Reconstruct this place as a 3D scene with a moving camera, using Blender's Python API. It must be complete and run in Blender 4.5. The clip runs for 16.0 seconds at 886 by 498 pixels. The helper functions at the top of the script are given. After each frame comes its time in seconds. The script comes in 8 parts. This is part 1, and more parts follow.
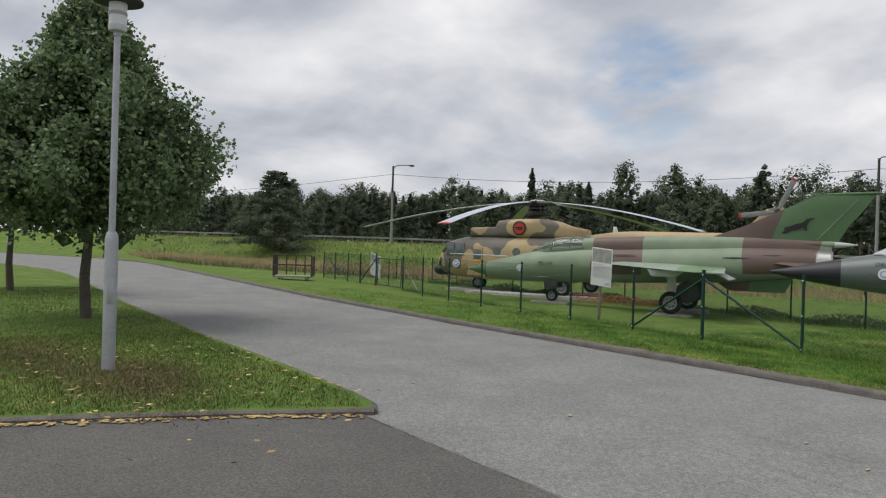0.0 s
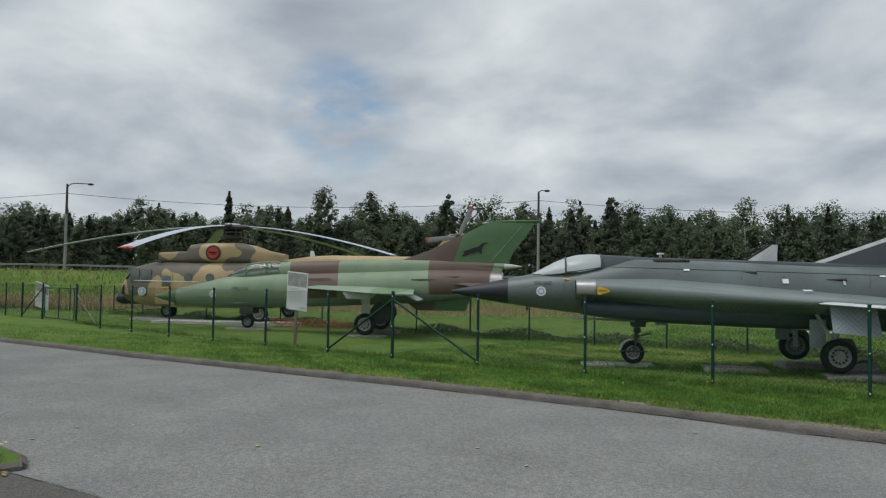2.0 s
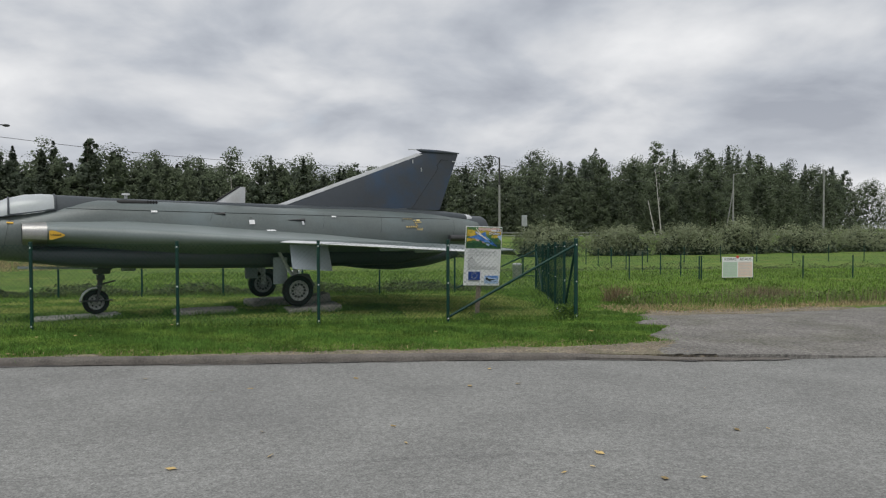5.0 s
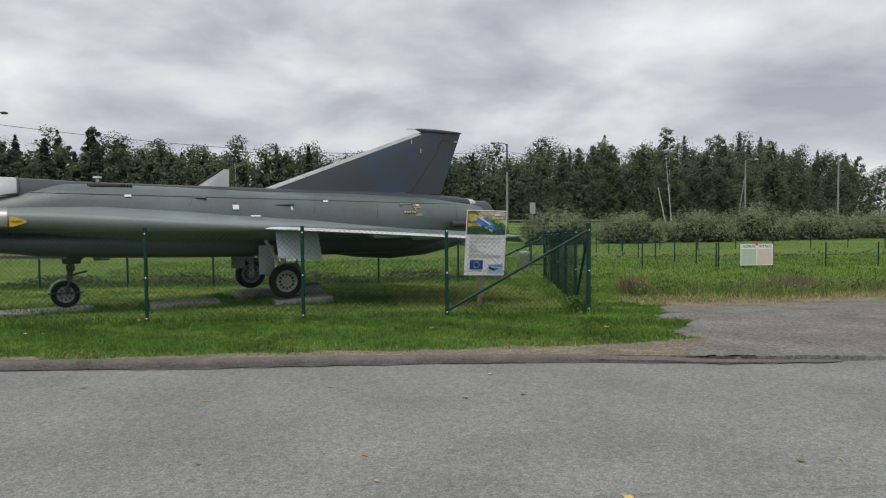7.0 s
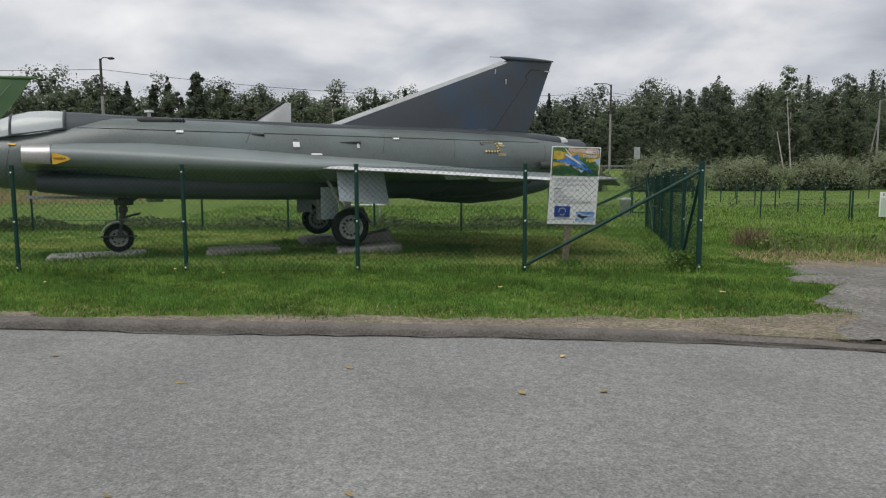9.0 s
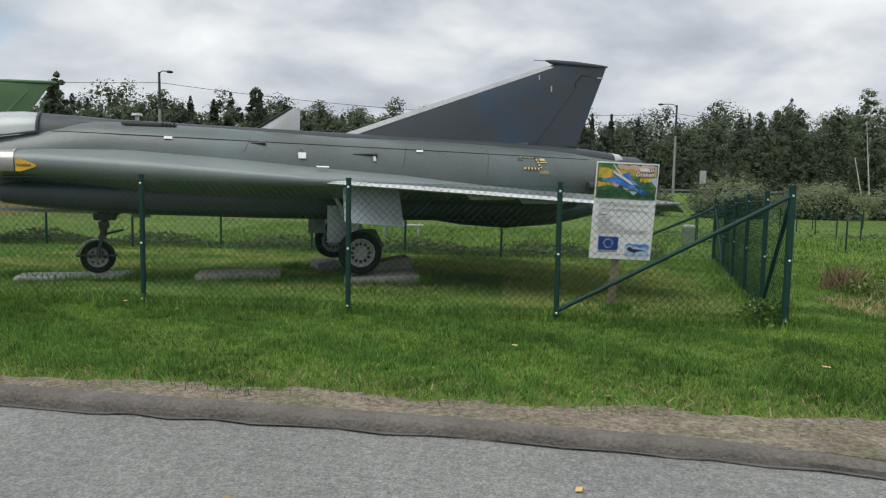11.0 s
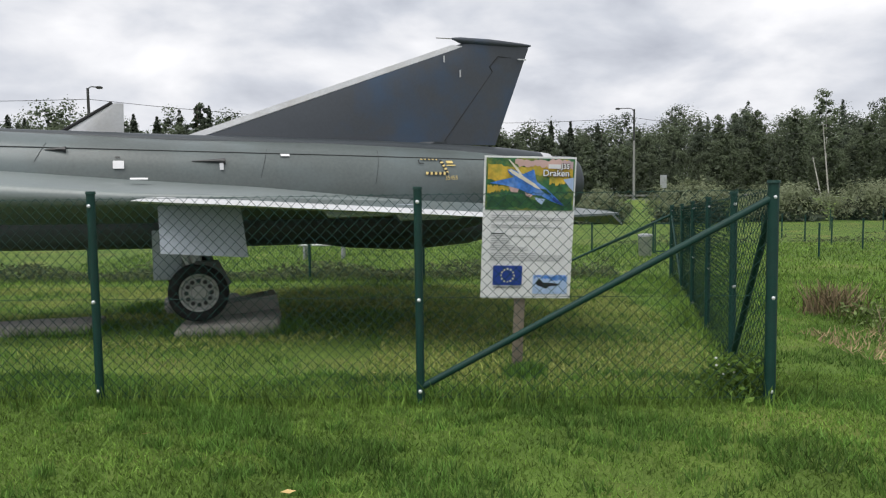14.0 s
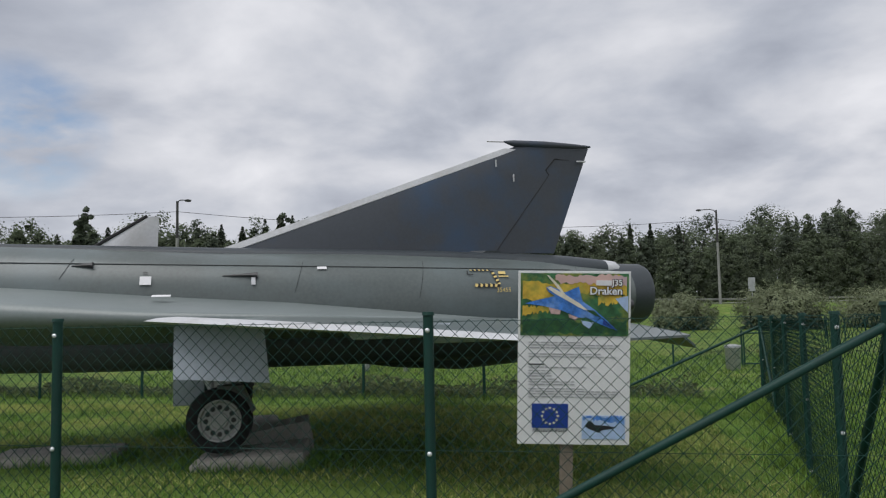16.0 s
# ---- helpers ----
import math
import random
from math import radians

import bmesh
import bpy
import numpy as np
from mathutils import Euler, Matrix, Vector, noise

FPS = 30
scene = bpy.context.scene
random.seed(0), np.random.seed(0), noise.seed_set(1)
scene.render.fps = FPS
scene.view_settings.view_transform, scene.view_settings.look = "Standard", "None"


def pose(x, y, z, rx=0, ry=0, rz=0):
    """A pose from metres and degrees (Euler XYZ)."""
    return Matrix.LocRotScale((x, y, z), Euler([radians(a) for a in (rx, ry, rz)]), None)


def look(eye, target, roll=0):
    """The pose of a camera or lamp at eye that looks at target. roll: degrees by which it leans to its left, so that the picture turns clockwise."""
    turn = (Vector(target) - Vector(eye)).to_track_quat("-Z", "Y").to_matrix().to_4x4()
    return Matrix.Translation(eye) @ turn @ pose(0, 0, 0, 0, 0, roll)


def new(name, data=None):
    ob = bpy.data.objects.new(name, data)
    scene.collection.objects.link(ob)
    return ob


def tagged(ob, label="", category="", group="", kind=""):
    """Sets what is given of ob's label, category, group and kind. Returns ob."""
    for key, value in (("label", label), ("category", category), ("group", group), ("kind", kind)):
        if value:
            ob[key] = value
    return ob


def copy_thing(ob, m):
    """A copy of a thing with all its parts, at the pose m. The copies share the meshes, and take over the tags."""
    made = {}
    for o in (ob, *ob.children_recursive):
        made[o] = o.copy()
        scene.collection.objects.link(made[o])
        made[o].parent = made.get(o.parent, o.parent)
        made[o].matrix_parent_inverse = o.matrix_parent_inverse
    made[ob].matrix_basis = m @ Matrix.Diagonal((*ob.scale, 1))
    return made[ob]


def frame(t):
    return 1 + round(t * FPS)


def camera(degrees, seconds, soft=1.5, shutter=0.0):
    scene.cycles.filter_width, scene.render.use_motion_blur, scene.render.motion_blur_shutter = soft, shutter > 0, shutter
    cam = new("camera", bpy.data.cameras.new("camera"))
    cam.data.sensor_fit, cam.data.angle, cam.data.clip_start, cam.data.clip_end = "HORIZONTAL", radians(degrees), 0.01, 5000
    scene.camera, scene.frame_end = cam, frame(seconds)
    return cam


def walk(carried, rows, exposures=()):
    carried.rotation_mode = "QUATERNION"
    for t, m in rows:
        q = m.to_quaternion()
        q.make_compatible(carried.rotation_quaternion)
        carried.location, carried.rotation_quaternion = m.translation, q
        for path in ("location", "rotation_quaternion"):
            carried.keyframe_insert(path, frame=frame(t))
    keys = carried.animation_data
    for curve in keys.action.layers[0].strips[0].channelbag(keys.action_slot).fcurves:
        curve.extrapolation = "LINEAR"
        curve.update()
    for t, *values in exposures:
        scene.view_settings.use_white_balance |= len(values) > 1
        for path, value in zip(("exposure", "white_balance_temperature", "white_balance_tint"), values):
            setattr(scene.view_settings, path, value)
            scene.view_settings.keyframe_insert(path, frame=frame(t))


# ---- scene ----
PATH = [
    (0, (-4.89, -14.518, 1.923), (-6.515, -13.352, 1.914), 1.7),
    (0.5, (-4.871, -14.501, 1.93), (-6.461, -13.288, 1.941), 1.3),
    (1, (-4.852, -14.449, 1.928), (-6.309, -13.079, 1.97), 1.1),
    (1.5, (-4.876, -14.358, 1.921), (-6.153, -12.82, 1.993), 0.9),
    (2, (-4.873, -14.31, 1.901), (-5.902, -12.597, 1.979), 0.8),
    (2.5, (-4.801, -14.201, 1.93), (-5.601, -12.37, 1.997), 0.2),
    (3, (-4.697, -14.118, 1.893), (-5.235, -12.192, 1.929), -0.3),
    (3.5, (-4.586, -14.199, 1.852), (-4.875, -12.22, 1.848), -0.0),
    (4, (-4.547, -14.06, 1.828), (-4.591, -12.061, 1.796), 0.2),
    (4.5, (-4.547, -13.914, 1.82), (-4.343, -11.925, 1.78), -0.1),
    (4.7, (-4.533, -13.84, 1.794), (-4.264, -11.859, 1.747), -0.2),
    (7, (-4.137, -12.38, 1.671), (-3.891, -10.397, 1.583), -0.4),
    (7.5, (-4.037, -11.967, 1.644), (-3.876, -9.975, 1.557), -2.0),
    (8, (-3.892, -11.547, 1.613), (-3.843, -9.55, 1.51), 0.0),
    (8.5, (-3.758, -11.034, 1.569), (-3.705, -9.043, 1.384), 0.2),
    (9, (-3.581, -10.527, 1.535), (-3.61, -8.541, 1.301), -0.2),
    (9.2, (-3.531, -10.339, 1.539), (-3.594, -8.356, 1.282), 0.5),
    (11.3, (-2.976, -8.078, 1.485), (-3.169, -6.095, 1.311), 1.0),
    (11.5, (-2.909, -7.918, 1.478), (-3.094, -5.934, 1.308), 0.9),
    (12, (-2.704, -7.44, 1.488), (-2.811, -5.446, 1.38), -0.9),
    (12.5, (-2.515, -6.913, 1.477), (-2.627, -4.916, 1.454), -0.8),
    (13, (-2.383, -6.339, 1.471), (-2.495, -4.342, 1.426), -1.0),
    (13.5, (-2.2, -5.789, 1.483), (-2.31, -3.792, 1.44), -0.9),
    (14, (-2.084, -5.271, 1.472), (-2.188, -3.28, 1.325), -0.8),
    (14.5, (-1.943, -4.851, 1.509), (-2.055, -2.854, 1.459), -1.2),
    (15, (-1.863, -4.571, 1.575), (-1.964, -2.577, 1.684), -1.7),
    (15.5, (-1.806, -4.348, 1.583), (-1.927, -2.357, 1.718), -2.1),
    (16, (-1.756, -4.268, 1.601), (-2.072, -2.299, 1.745), -1.2),
]
cam = camera(63.0, 16.0, soft=1.2)
walk(cam, [(t, look(eye, target, roll)) for t, eye, target, roll in PATH], exposures=[(0, 0.44, 6500, 10), (0.6, 0.38, 6450, 9), (1.5, 0.22, 6250, 4), (2.5, 0.22, 6250, 4), (3.5, 0.35, 6350, 6), (4.5, 0.38, 6450, 8), (7, 0.42, 6480, 9), (9, 0.44, 6480, 9), (11.5, 0.58, 6400, 6), (12, 0.50, 6480, 9), (12.6, 0.48, 6480, 9), (13, 0.56, 6500, 10), (14, 0.74, 6500, 10), (15, 0.58, 6530, 11), (15.5, 0.41, 6420, 9), (16, 0.33, 6330, 11)])

# ---- light: overcast sky with broken cloud ----
GAP_DIR = (-0.617, 0.757, 0.215)
SUN_EL, SUN_AZ = radians(62), radians(215)
world = bpy.data.worlds.new("overcast_sky")
scene.world = world
world.use_nodes = True
wn, wl = world.node_tree.nodes, world.node_tree.links
wn.clear()


def wnode(kind, **kw):
    n = wn.new(kind)
    for k, v in kw.items():
        n.inputs[k].default_value = v
    return n


sky = wn.new("ShaderNodeTexSky")
sky.sky_type = "NISHITA"
sky.sun_disc = False
sky.sun_elevation, sky.sun_rotation = SUN_EL, SUN_AZ
tc = wn.new("ShaderNodeTexCoord")
sep = wn.new("ShaderNodeSeparateXYZ")
wl.new(tc.outputs["Generated"], sep.inputs[0])
zmax = wn.new("ShaderNodeMath"); zmax.operation = "MAXIMUM"; zmax.inputs[1].default_value = 0.0
wl.new(sep.outputs["Z"], zmax.inputs[0])
zadd = wn.new("ShaderNodeMath"); zadd.operation = "ADD"; zadd.inputs[1].default_value = 0.30
wl.new(zmax.outputs[0], zadd.inputs[0])
comb = wn.new("ShaderNodeCombineXYZ")
for k in ("X", "Y"):
    d = wn.new("ShaderNodeMath"); d.operation = "DIVIDE"
    wl.new(sep.outputs[k], d.inputs[0]); wl.new(zadd.outputs[0], d.inputs[1])
    wl.new(d.outputs[0], comb.inputs[k])
n1 = wnode("ShaderNodeTexNoise", Scale=1.9, Detail=8.0, Roughness=0.5, Distortion=0.2)
wl.new(comb.outputs[0], n1.inputs["Vector"])
n2 = wnode("ShaderNodeTexNoise", Scale=0.8, Detail=4.0, Roughness=0.5)
n2off = wn.new("ShaderNodeVectorMath"); n2off.operation = "ADD"; n2off.inputs[1].default_value = (3.7, 8.1, 2.0)
wl.new(comb.outputs[0], n2off.inputs[0]); wl.new(n2off.outputs[0], n2.inputs["Vector"])
ramp = wn.new("ShaderNodeValToRGB")
el = ramp.color_ramp.elements
el[0].position, el[0].color = 0.32, (0.28, 0.30, 0.35, 1)
el[1].position, el[1].color = 0.72, (0.735, 0.73, 0.74, 1)
e = el.new(0.46); e.color = (0.42, 0.44, 0.485, 1)
e = el.new(0.56); e.color = (0.55, 0.558, 0.585, 1)
wl.new(n1.outputs["Fac"], ramp.inputs[0])
hole = wnode("ShaderNodeMapRange")
hole.inputs["From Min"].default_value, hole.inputs["From Max"].default_value = 0.63, 0.73
hole.inputs["To Max"].default_value = 0.7
wl.new(n2.outputs["Fac"], hole.inputs["Value"])
skys = wn.new("ShaderNodeVectorMath"); skys.operation = "SCALE"; skys.inputs["Scale"].default_value = 0.10
wl.new(sky.outputs[0], skys.inputs[0])
# one thin place in the cloud where blue shows
gapd = wn.new("ShaderNodeVectorMath"); gapd.operation = "DOT_PRODUCT"; gapd.inputs[1].default_value = GAP_DIR
wl.new(tc.outputs["Generated"], gapd.inputs[0])
gapr = wnode("ShaderNodeMapRange")
gapr.inputs["From Min"].default_value, gapr.inputs["From Max"].default_value = 0.9955, 0.9998
wl.new(gapd.outputs["Value"], gapr.inputs["Value"])
n3 = wnode("ShaderNodeTexNoise", Scale=6.0, Detail=5.0)
wl.new(comb.outputs[0], n3.inputs["Vector"])
gapn = wnode("ShaderNodeMapRange")
gapn.inputs["From Min"].default_value, gapn.inputs["From Max"].default_value = 0.38, 0.62
wl.new(n3.outputs["Fac"], gapn.inputs["Value"])
gapm = wn.new("ShaderNodeMath"); gapm.operation = "MULTIPLY"
wl.new(gapr.outputs[0], gapm.inputs[0]); wl.new(gapn.outputs[0], gapm.inputs[1])
gapx = wn.new("ShaderNodeMath"); gapx.operation = "MAXIMUM"
wl.new(gapm.outputs[0], gapx.inputs[0]); wl.new(hole.outputs[0], gapx.inputs[1])
mixs = wn.new("ShaderNodeMix"); mixs.data_type = "RGBA"
wl.new(gapx.outputs[0], mixs.inputs["Factor"])
wl.new(ramp.outputs[0], mixs.inputs["A"]); wl.new(skys.outputs[0], mixs.inputs["B"])
# pale haze towards the horizon
hz = wnode("ShaderNodeMapRange")
hz.inputs["From Min"].default_value, hz.inputs["From Max"].default_value = 0.0, 0.22
hz.inputs["To Min"].default_value, hz.inputs["To Max"].default_value = 0.4, 0.0
wl.new(sep.outputs["Z"], hz.inputs["Value"])
mixh = wn.new("ShaderNodeMix"); mixh.data_type = "RGBA"
mixh.inputs["B"].default_value = (0.56, 0.565, 0.59, 1)
wl.new(hz.outputs[0], mixh.inputs["Factor"]); wl.new(mixs.outputs["Result"], mixh.inputs["A"])
bg = wnode("ShaderNodeBackground", Strength=0.93)
wo = wn.new("ShaderNodeOutputWorld")
wl.new(mixh.outputs["Result"], bg.inputs["Color"]); wl.new(bg.outputs[0], wo.inputs[0])

sun = new("sun", bpy.data.lights.new("sun", "SUN"))
sun.data.energy, sun.data.angle, sun.data.color = 1.45, radians(45), (1.0, 0.97, 0.93)
sun.rotation_euler = (radians(28), 0, radians(-35))


# ---- materials ----
def mat(name, col, rough=0.7, metal=0.0, var=0.25, scale=4.0, fine=40.0, bump=0.1, dirt=None, dirt_amt=0.4, coords="Object", island=0.0, rnd=0.0, spec=0.5, trans=0.0, bdist=0.02):
    """A surface with variation at two scales, fine relief and optional stains."""
    m = bpy.data.materials.new(name)
    m.use_nodes = True
    nt = m.node_tree
    b = nt.nodes["Principled BSDF"]
    b.inputs["Roughness"].default_value = rough
    b.inputs["Metallic"].default_value = metal
    b.inputs["Specular IOR Level"].default_value = spec
    tcn = nt.nodes.new("ShaderNodeTexCoord")
    na = nt.nodes.new("ShaderNodeTexNoise")
    na.inputs["Scale"].default_value, na.inputs["Detail"].default_value = scale, 5
    nb = nt.nodes.new("ShaderNodeTexNoise")
    nb.inputs["Scale"].default_value, nb.inputs["Detail"].default_value = fine, 3
    for n in (na, nb):
        nt.links.new(tcn.outputs[coords], n.inputs["Vector"])
    add = nt.nodes.new("ShaderNodeMath"); add.operation = "MULTIPLY_ADD"; add.inputs[1].default_value = 0.55
    half = nt.nodes.new("ShaderNodeMath"); half.operation = "MULTIPLY"; half.inputs[1].default_value = 0.45
    nt.links.new(nb.outputs["Fac"], half.inputs[0])
    nt.links.new(na.outputs["Fac"], add.inputs[0]); nt.links.new(half.outputs[0], add.inputs[2])
    mr = nt.nodes.new("ShaderNodeMapRange")
    mr.inputs["From Min"].default_value, mr.inputs["From Max"].default_value = 0.3, 0.7
    mr.inputs["To Min"].default_value, mr.inputs["To Max"].default_value = 1 - var, 1 + var
    nt.links.new(add.outputs[0], mr.inputs["Value"])
    fac = mr.outputs[0]
    for amt, src in ((island, ("ShaderNodeNewGeometry", "Random Per Island")), (rnd, ("ShaderNodeObjectInfo", "Random"))):
        if amt:
            g = nt.nodes.new(src[0])
            r2 = nt.nodes.new("ShaderNodeMapRange")
            r2.inputs["To Min"].default_value, r2.inputs["To Max"].default_value = 1 - amt, 1 + amt
            nt.links.new(g.outputs[src[1]], r2.inputs["Value"])
            mu = nt.nodes.new("ShaderNodeMath"); mu.operation = "MULTIPLY"
            nt.links.new(fac, mu.inputs[0]); nt.links.new(r2.outputs[0], mu.inputs[1])
            fac = mu.outputs[0]
    sc = nt.nodes.new("ShaderNodeVectorMath"); sc.operation = "SCALE"
    sc.inputs[0].default_value = col[:3]
    nt.links.new(fac, sc.inputs["Scale"])
    out = sc.outputs[0]
    if dirt:
        nd = nt.nodes.new("ShaderNodeTexNoise")
        nd.inputs["Scale"].default_value, nd.inputs["Detail"].default_value, nd.inputs["Roughness"].default_value = scale * 0.6, 6, 0.62
        nt.links.new(tcn.outputs[coords], nd.inputs["Vector"])
        dr = nt.nodes.new("ShaderNodeMapRange")
        dr.inputs["From Min"].default_value, dr.inputs["From Max"].default_value = 0.48, 0.68
        dr.inputs["To Max"].default_value = dirt_amt
        nt.links.new(nd.outputs["Fac"], dr.inputs["Value"])
        mx = nt.nodes.new("ShaderNodeMix"); mx.data_type = "RGBA"
        nt.links.new(dr.outputs[0], mx.inputs["Factor"]); nt.links.new(out, mx.inputs["A"])
        mx.inputs["B"].default_value = (*dirt, 1)
        out = mx.outputs["Result"]
    nt.links.new(out, b.inputs["Base Color"])
    if bump:
        bp = nt.nodes.new("ShaderNodeBump")
        bp.inputs["Strength"].default_value, bp.inputs["Distance"].default_value = bump, bdist
        nt.links.new(nb.outputs["Fac"], bp.inputs["Height"])
        nt.links.new(bp.outputs[0], b.inputs["Normal"])
    if trans:
        b.inputs["Transmission Weight"].default_value = trans
    return m


def camo_mat(name, a, b2, c_under, rough, bands, zu, wob, slant=0.0, blob=0.0, scale=0.8, under_slope=0.0):
    """Painted camouflage: two colours in bands along the local x axis with a wobbling edge, and a paler underside below zu."""
    m = mat(name, a, rough, 0.0, 0.16, 1.2, 30, 0.03, dirt=tuple(0.55 * k for k in a), dirt_amt=0.22)
    nt = m.node_tree
    b = nt.nodes["Principled BSDF"]
    base = b.inputs["Base Color"].links[0].from_socket
    tcn = nt.nodes.new("ShaderNodeTexCoord")
    sp = nt.nodes.new("ShaderNodeSeparateXYZ")
    nt.links.new(tcn.outputs["Object"], sp.inputs[0])
    no = nt.nodes.new("ShaderNodeTexNoise")
    no.inputs["Scale"].default_value, no.inputs["Detail"].default_value = scale, 1.5
    nt.links.new(tcn.outputs["Object"], no.inputs["Vector"])

    def ma(op, p, q=None, r=None):
        n = nt.nodes.new("ShaderNodeMath"); n.operation = op
        for i, v in enumerate((p, q, r)):
            if v is None:
                continue
            if isinstance(v, (int, float)):
                n.inputs[i].default_value = v
            else:
                nt.links.new(v, n.inputs[i])
        return n.outputs[0]
    x = ma("MULTIPLY_ADD", no.outputs["Fac"], wob, ma("ADD", sp.outputs["X"], -wob * 0.5))
    x = ma("MULTIPLY_ADD", sp.outputs["Z"], -slant, x)
    mask = None
    for lo, hi in bands:
        k = ma("MULTIPLY", ma("GREATER_THAN", x, lo), ma("LESS_THAN", x, hi))
        mask = k if mask is None else ma("MAXIMUM", mask, k)
    if blob:
        k = ma("GREATER_THAN", no.outputs["Fac"], blob)
        mask = k if mask is None else ma("MAXIMUM", mask, k)
    ratio = nt.nodes.new("ShaderNodeVectorMath"); ratio.operation = "MULTIPLY"
    nt.links.new(base, ratio.inputs[0]); ratio.inputs[1].default_value = tuple(q / p for p, q in zip(a, b2))
    m1 = nt.nodes.new("ShaderNodeMix"); m1.data_type = "RGBA"
    nt.links.new(mask, m1.inputs["Factor"]); nt.links.new(base, m1.inputs["A"]); nt.links.new(ratio.outputs[0], m1.inputs["B"])
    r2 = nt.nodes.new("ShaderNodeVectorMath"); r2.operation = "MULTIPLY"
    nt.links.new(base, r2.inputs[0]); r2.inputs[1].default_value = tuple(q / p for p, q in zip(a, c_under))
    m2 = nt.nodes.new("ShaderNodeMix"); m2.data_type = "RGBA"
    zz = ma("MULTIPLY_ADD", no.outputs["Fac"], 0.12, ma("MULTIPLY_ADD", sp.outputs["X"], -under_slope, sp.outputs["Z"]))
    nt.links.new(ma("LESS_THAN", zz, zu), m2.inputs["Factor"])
    nt.links.new(m1.outputs["Result"], m2.inputs["A"]); nt.links.new(r2.outputs[0], m2.inputs["B"])
    nt.links.new(m2.outputs["Result"], b.inputs["Base Color"])
    return m


def mix_ground(name, c1, c2, c3, s1, s2, fine, bump):
    """Turf or soil: three colours mixed by patches of two sizes, with a grainy relief."""
    m = mat(name, c1, 0.95, 0, 0.35, 1.5, fine, bump, bdist=0.05, spec=0.15, coords="Object")
    nt = m.node_tree
    b = nt.nodes["Principled BSDF"]
    base = b.inputs["Base Color"].links[0].from_socket
    tcn = nt.nodes.new("ShaderNodeTexCoord")
    prev = base
    for c, s, lo, hi, amt in ((c2, s1, 0.45, 0.65, 0.75), (c3, s2, 0.52, 0.72, 0.7)):
        n = nt.nodes.new("ShaderNodeTexNoise")
        n.inputs["Scale"].default_value, n.inputs["Detail"].default_value, n.inputs["Roughness"].default_value = s, 6, 0.6
        nt.links.new(tcn.outputs["Object"], n.inputs["Vector"])
        r = nt.nodes.new("ShaderNodeMapRange")
        r.inputs["From Min"].default_value, r.inputs["From Max"].default_value, r.inputs["To Max"].default_value = lo, hi, amt
        nt.links.new(n.outputs["Fac"], r.inputs["Value"])
        rt = nt.nodes.new("ShaderNodeVectorMath"); rt.operation = "MULTIPLY"
        nt.links.new(base, rt.inputs[0]); rt.inputs[1].default_value = tuple(q / p for p, q in zip(c1, c))
        mx = nt.nodes.new("ShaderNodeMix"); mx.data_type = "RGBA"
        nt.links.new(r.outputs[0], mx.inputs["Factor"]); nt.links.new(prev, mx.inputs["A"]); nt.links.new(rt.outputs[0], mx.inputs["B"])
        prev = mx.outputs["Result"]
    nt.links.new(prev, b.inputs["Base Color"])
    return m


M_TURF = mix_ground("turf", (0.108, 0.180, 0.036), (0.15, 0.205, 0.044), (0.23, 0.215, 0.075), 0.35, 0.9, 60, 0.6)
M_ASPHALT = mat("worn_asphalt", (0.215, 0.215, 0.205), 0.9, 0, 0.22, 0.8, 60, 0.3, dirt=(0.185, 0.185, 0.18), dirt_amt=0.35, bdist=0.01, spec=0.2)


def add_specks(m, scale, lo, hi, light, dark):
    """Scattered pale and dark grains of aggregate."""
    nt = m.node_tree
    b = nt.nodes["Principled BSDF"]
    base = b.inputs["Base Color"].links[0].from_socket
    tcn = nt.nodes.new("ShaderNodeTexCoord")
    n = nt.nodes.new("ShaderNodeTexNoise")
    n.inputs["Scale"].default_value, n.inputs["Detail"].default_value, n.inputs["Roughness"].default_value = scale, 3, 0.65
    nt.links.new(tcn.outputs["Object"], n.inputs["Vector"])
    r = nt.nodes.new("ShaderNodeMapRange")
    r.inputs["From Min"].default_value, r.inputs["From Max"].default_value = lo, hi
    r.inputs["To Min"].default_value, r.inputs["To Max"].default_value = dark, light
    nt.links.new(n.outputs["Fac"], r.inputs["Value"])
    sc = nt.nodes.new("ShaderNodeVectorMath"); sc.operation = "SCALE"
    nt.links.new(base, sc.inputs[0]); nt.links.new(r.outputs[0], sc.inputs["Scale"])
    nt.links.new(sc.outputs[0], b.inputs["Base Color"])


add_specks(M_ASPHALT, 62.0, 0.30, 0.72, 1.42, 0.63)
add_specks(M_ASPHALT, 24.0, 0.30, 0.72, 1.26, 0.76)
M_FORECOURT = mat("dark_asphalt", (0.112, 0.106, 0.098), 0.9, 0, 0.25, 0.8, 60, 0.3, dirt=(0.125, 0.118, 0.108), dirt_amt=0.4, bdist=0.01, spec=0.2)
M_GRAVEL = mat("gravel", (0.20, 0.19, 0.175), 0.95, 0, 0.35, 1.2, 45, 0.8, dirt=(0.12, 0.12, 0.075), dirt_amt=0.4, bdist=0.03, spec=0.2)
M_SOIL = mat("bare_soil", (0.225, 0.19, 0.145), 0.95, 0, 0.35, 2, 45, 0.8, dirt=(0.10, 0.12, 0.05), dirt_amt=0.6, bdist=0.03, spec=0.2)
add_specks(M_FORECOURT, 50.0, 0.30, 0.72, 1.5, 0.58)
add_specks(M_GRAVEL, 22.0, 0.30, 0.72, 1.5, 0.55)
add_specks(M_SOIL, 26.0, 0.30, 0.72, 1.6, 0.5)
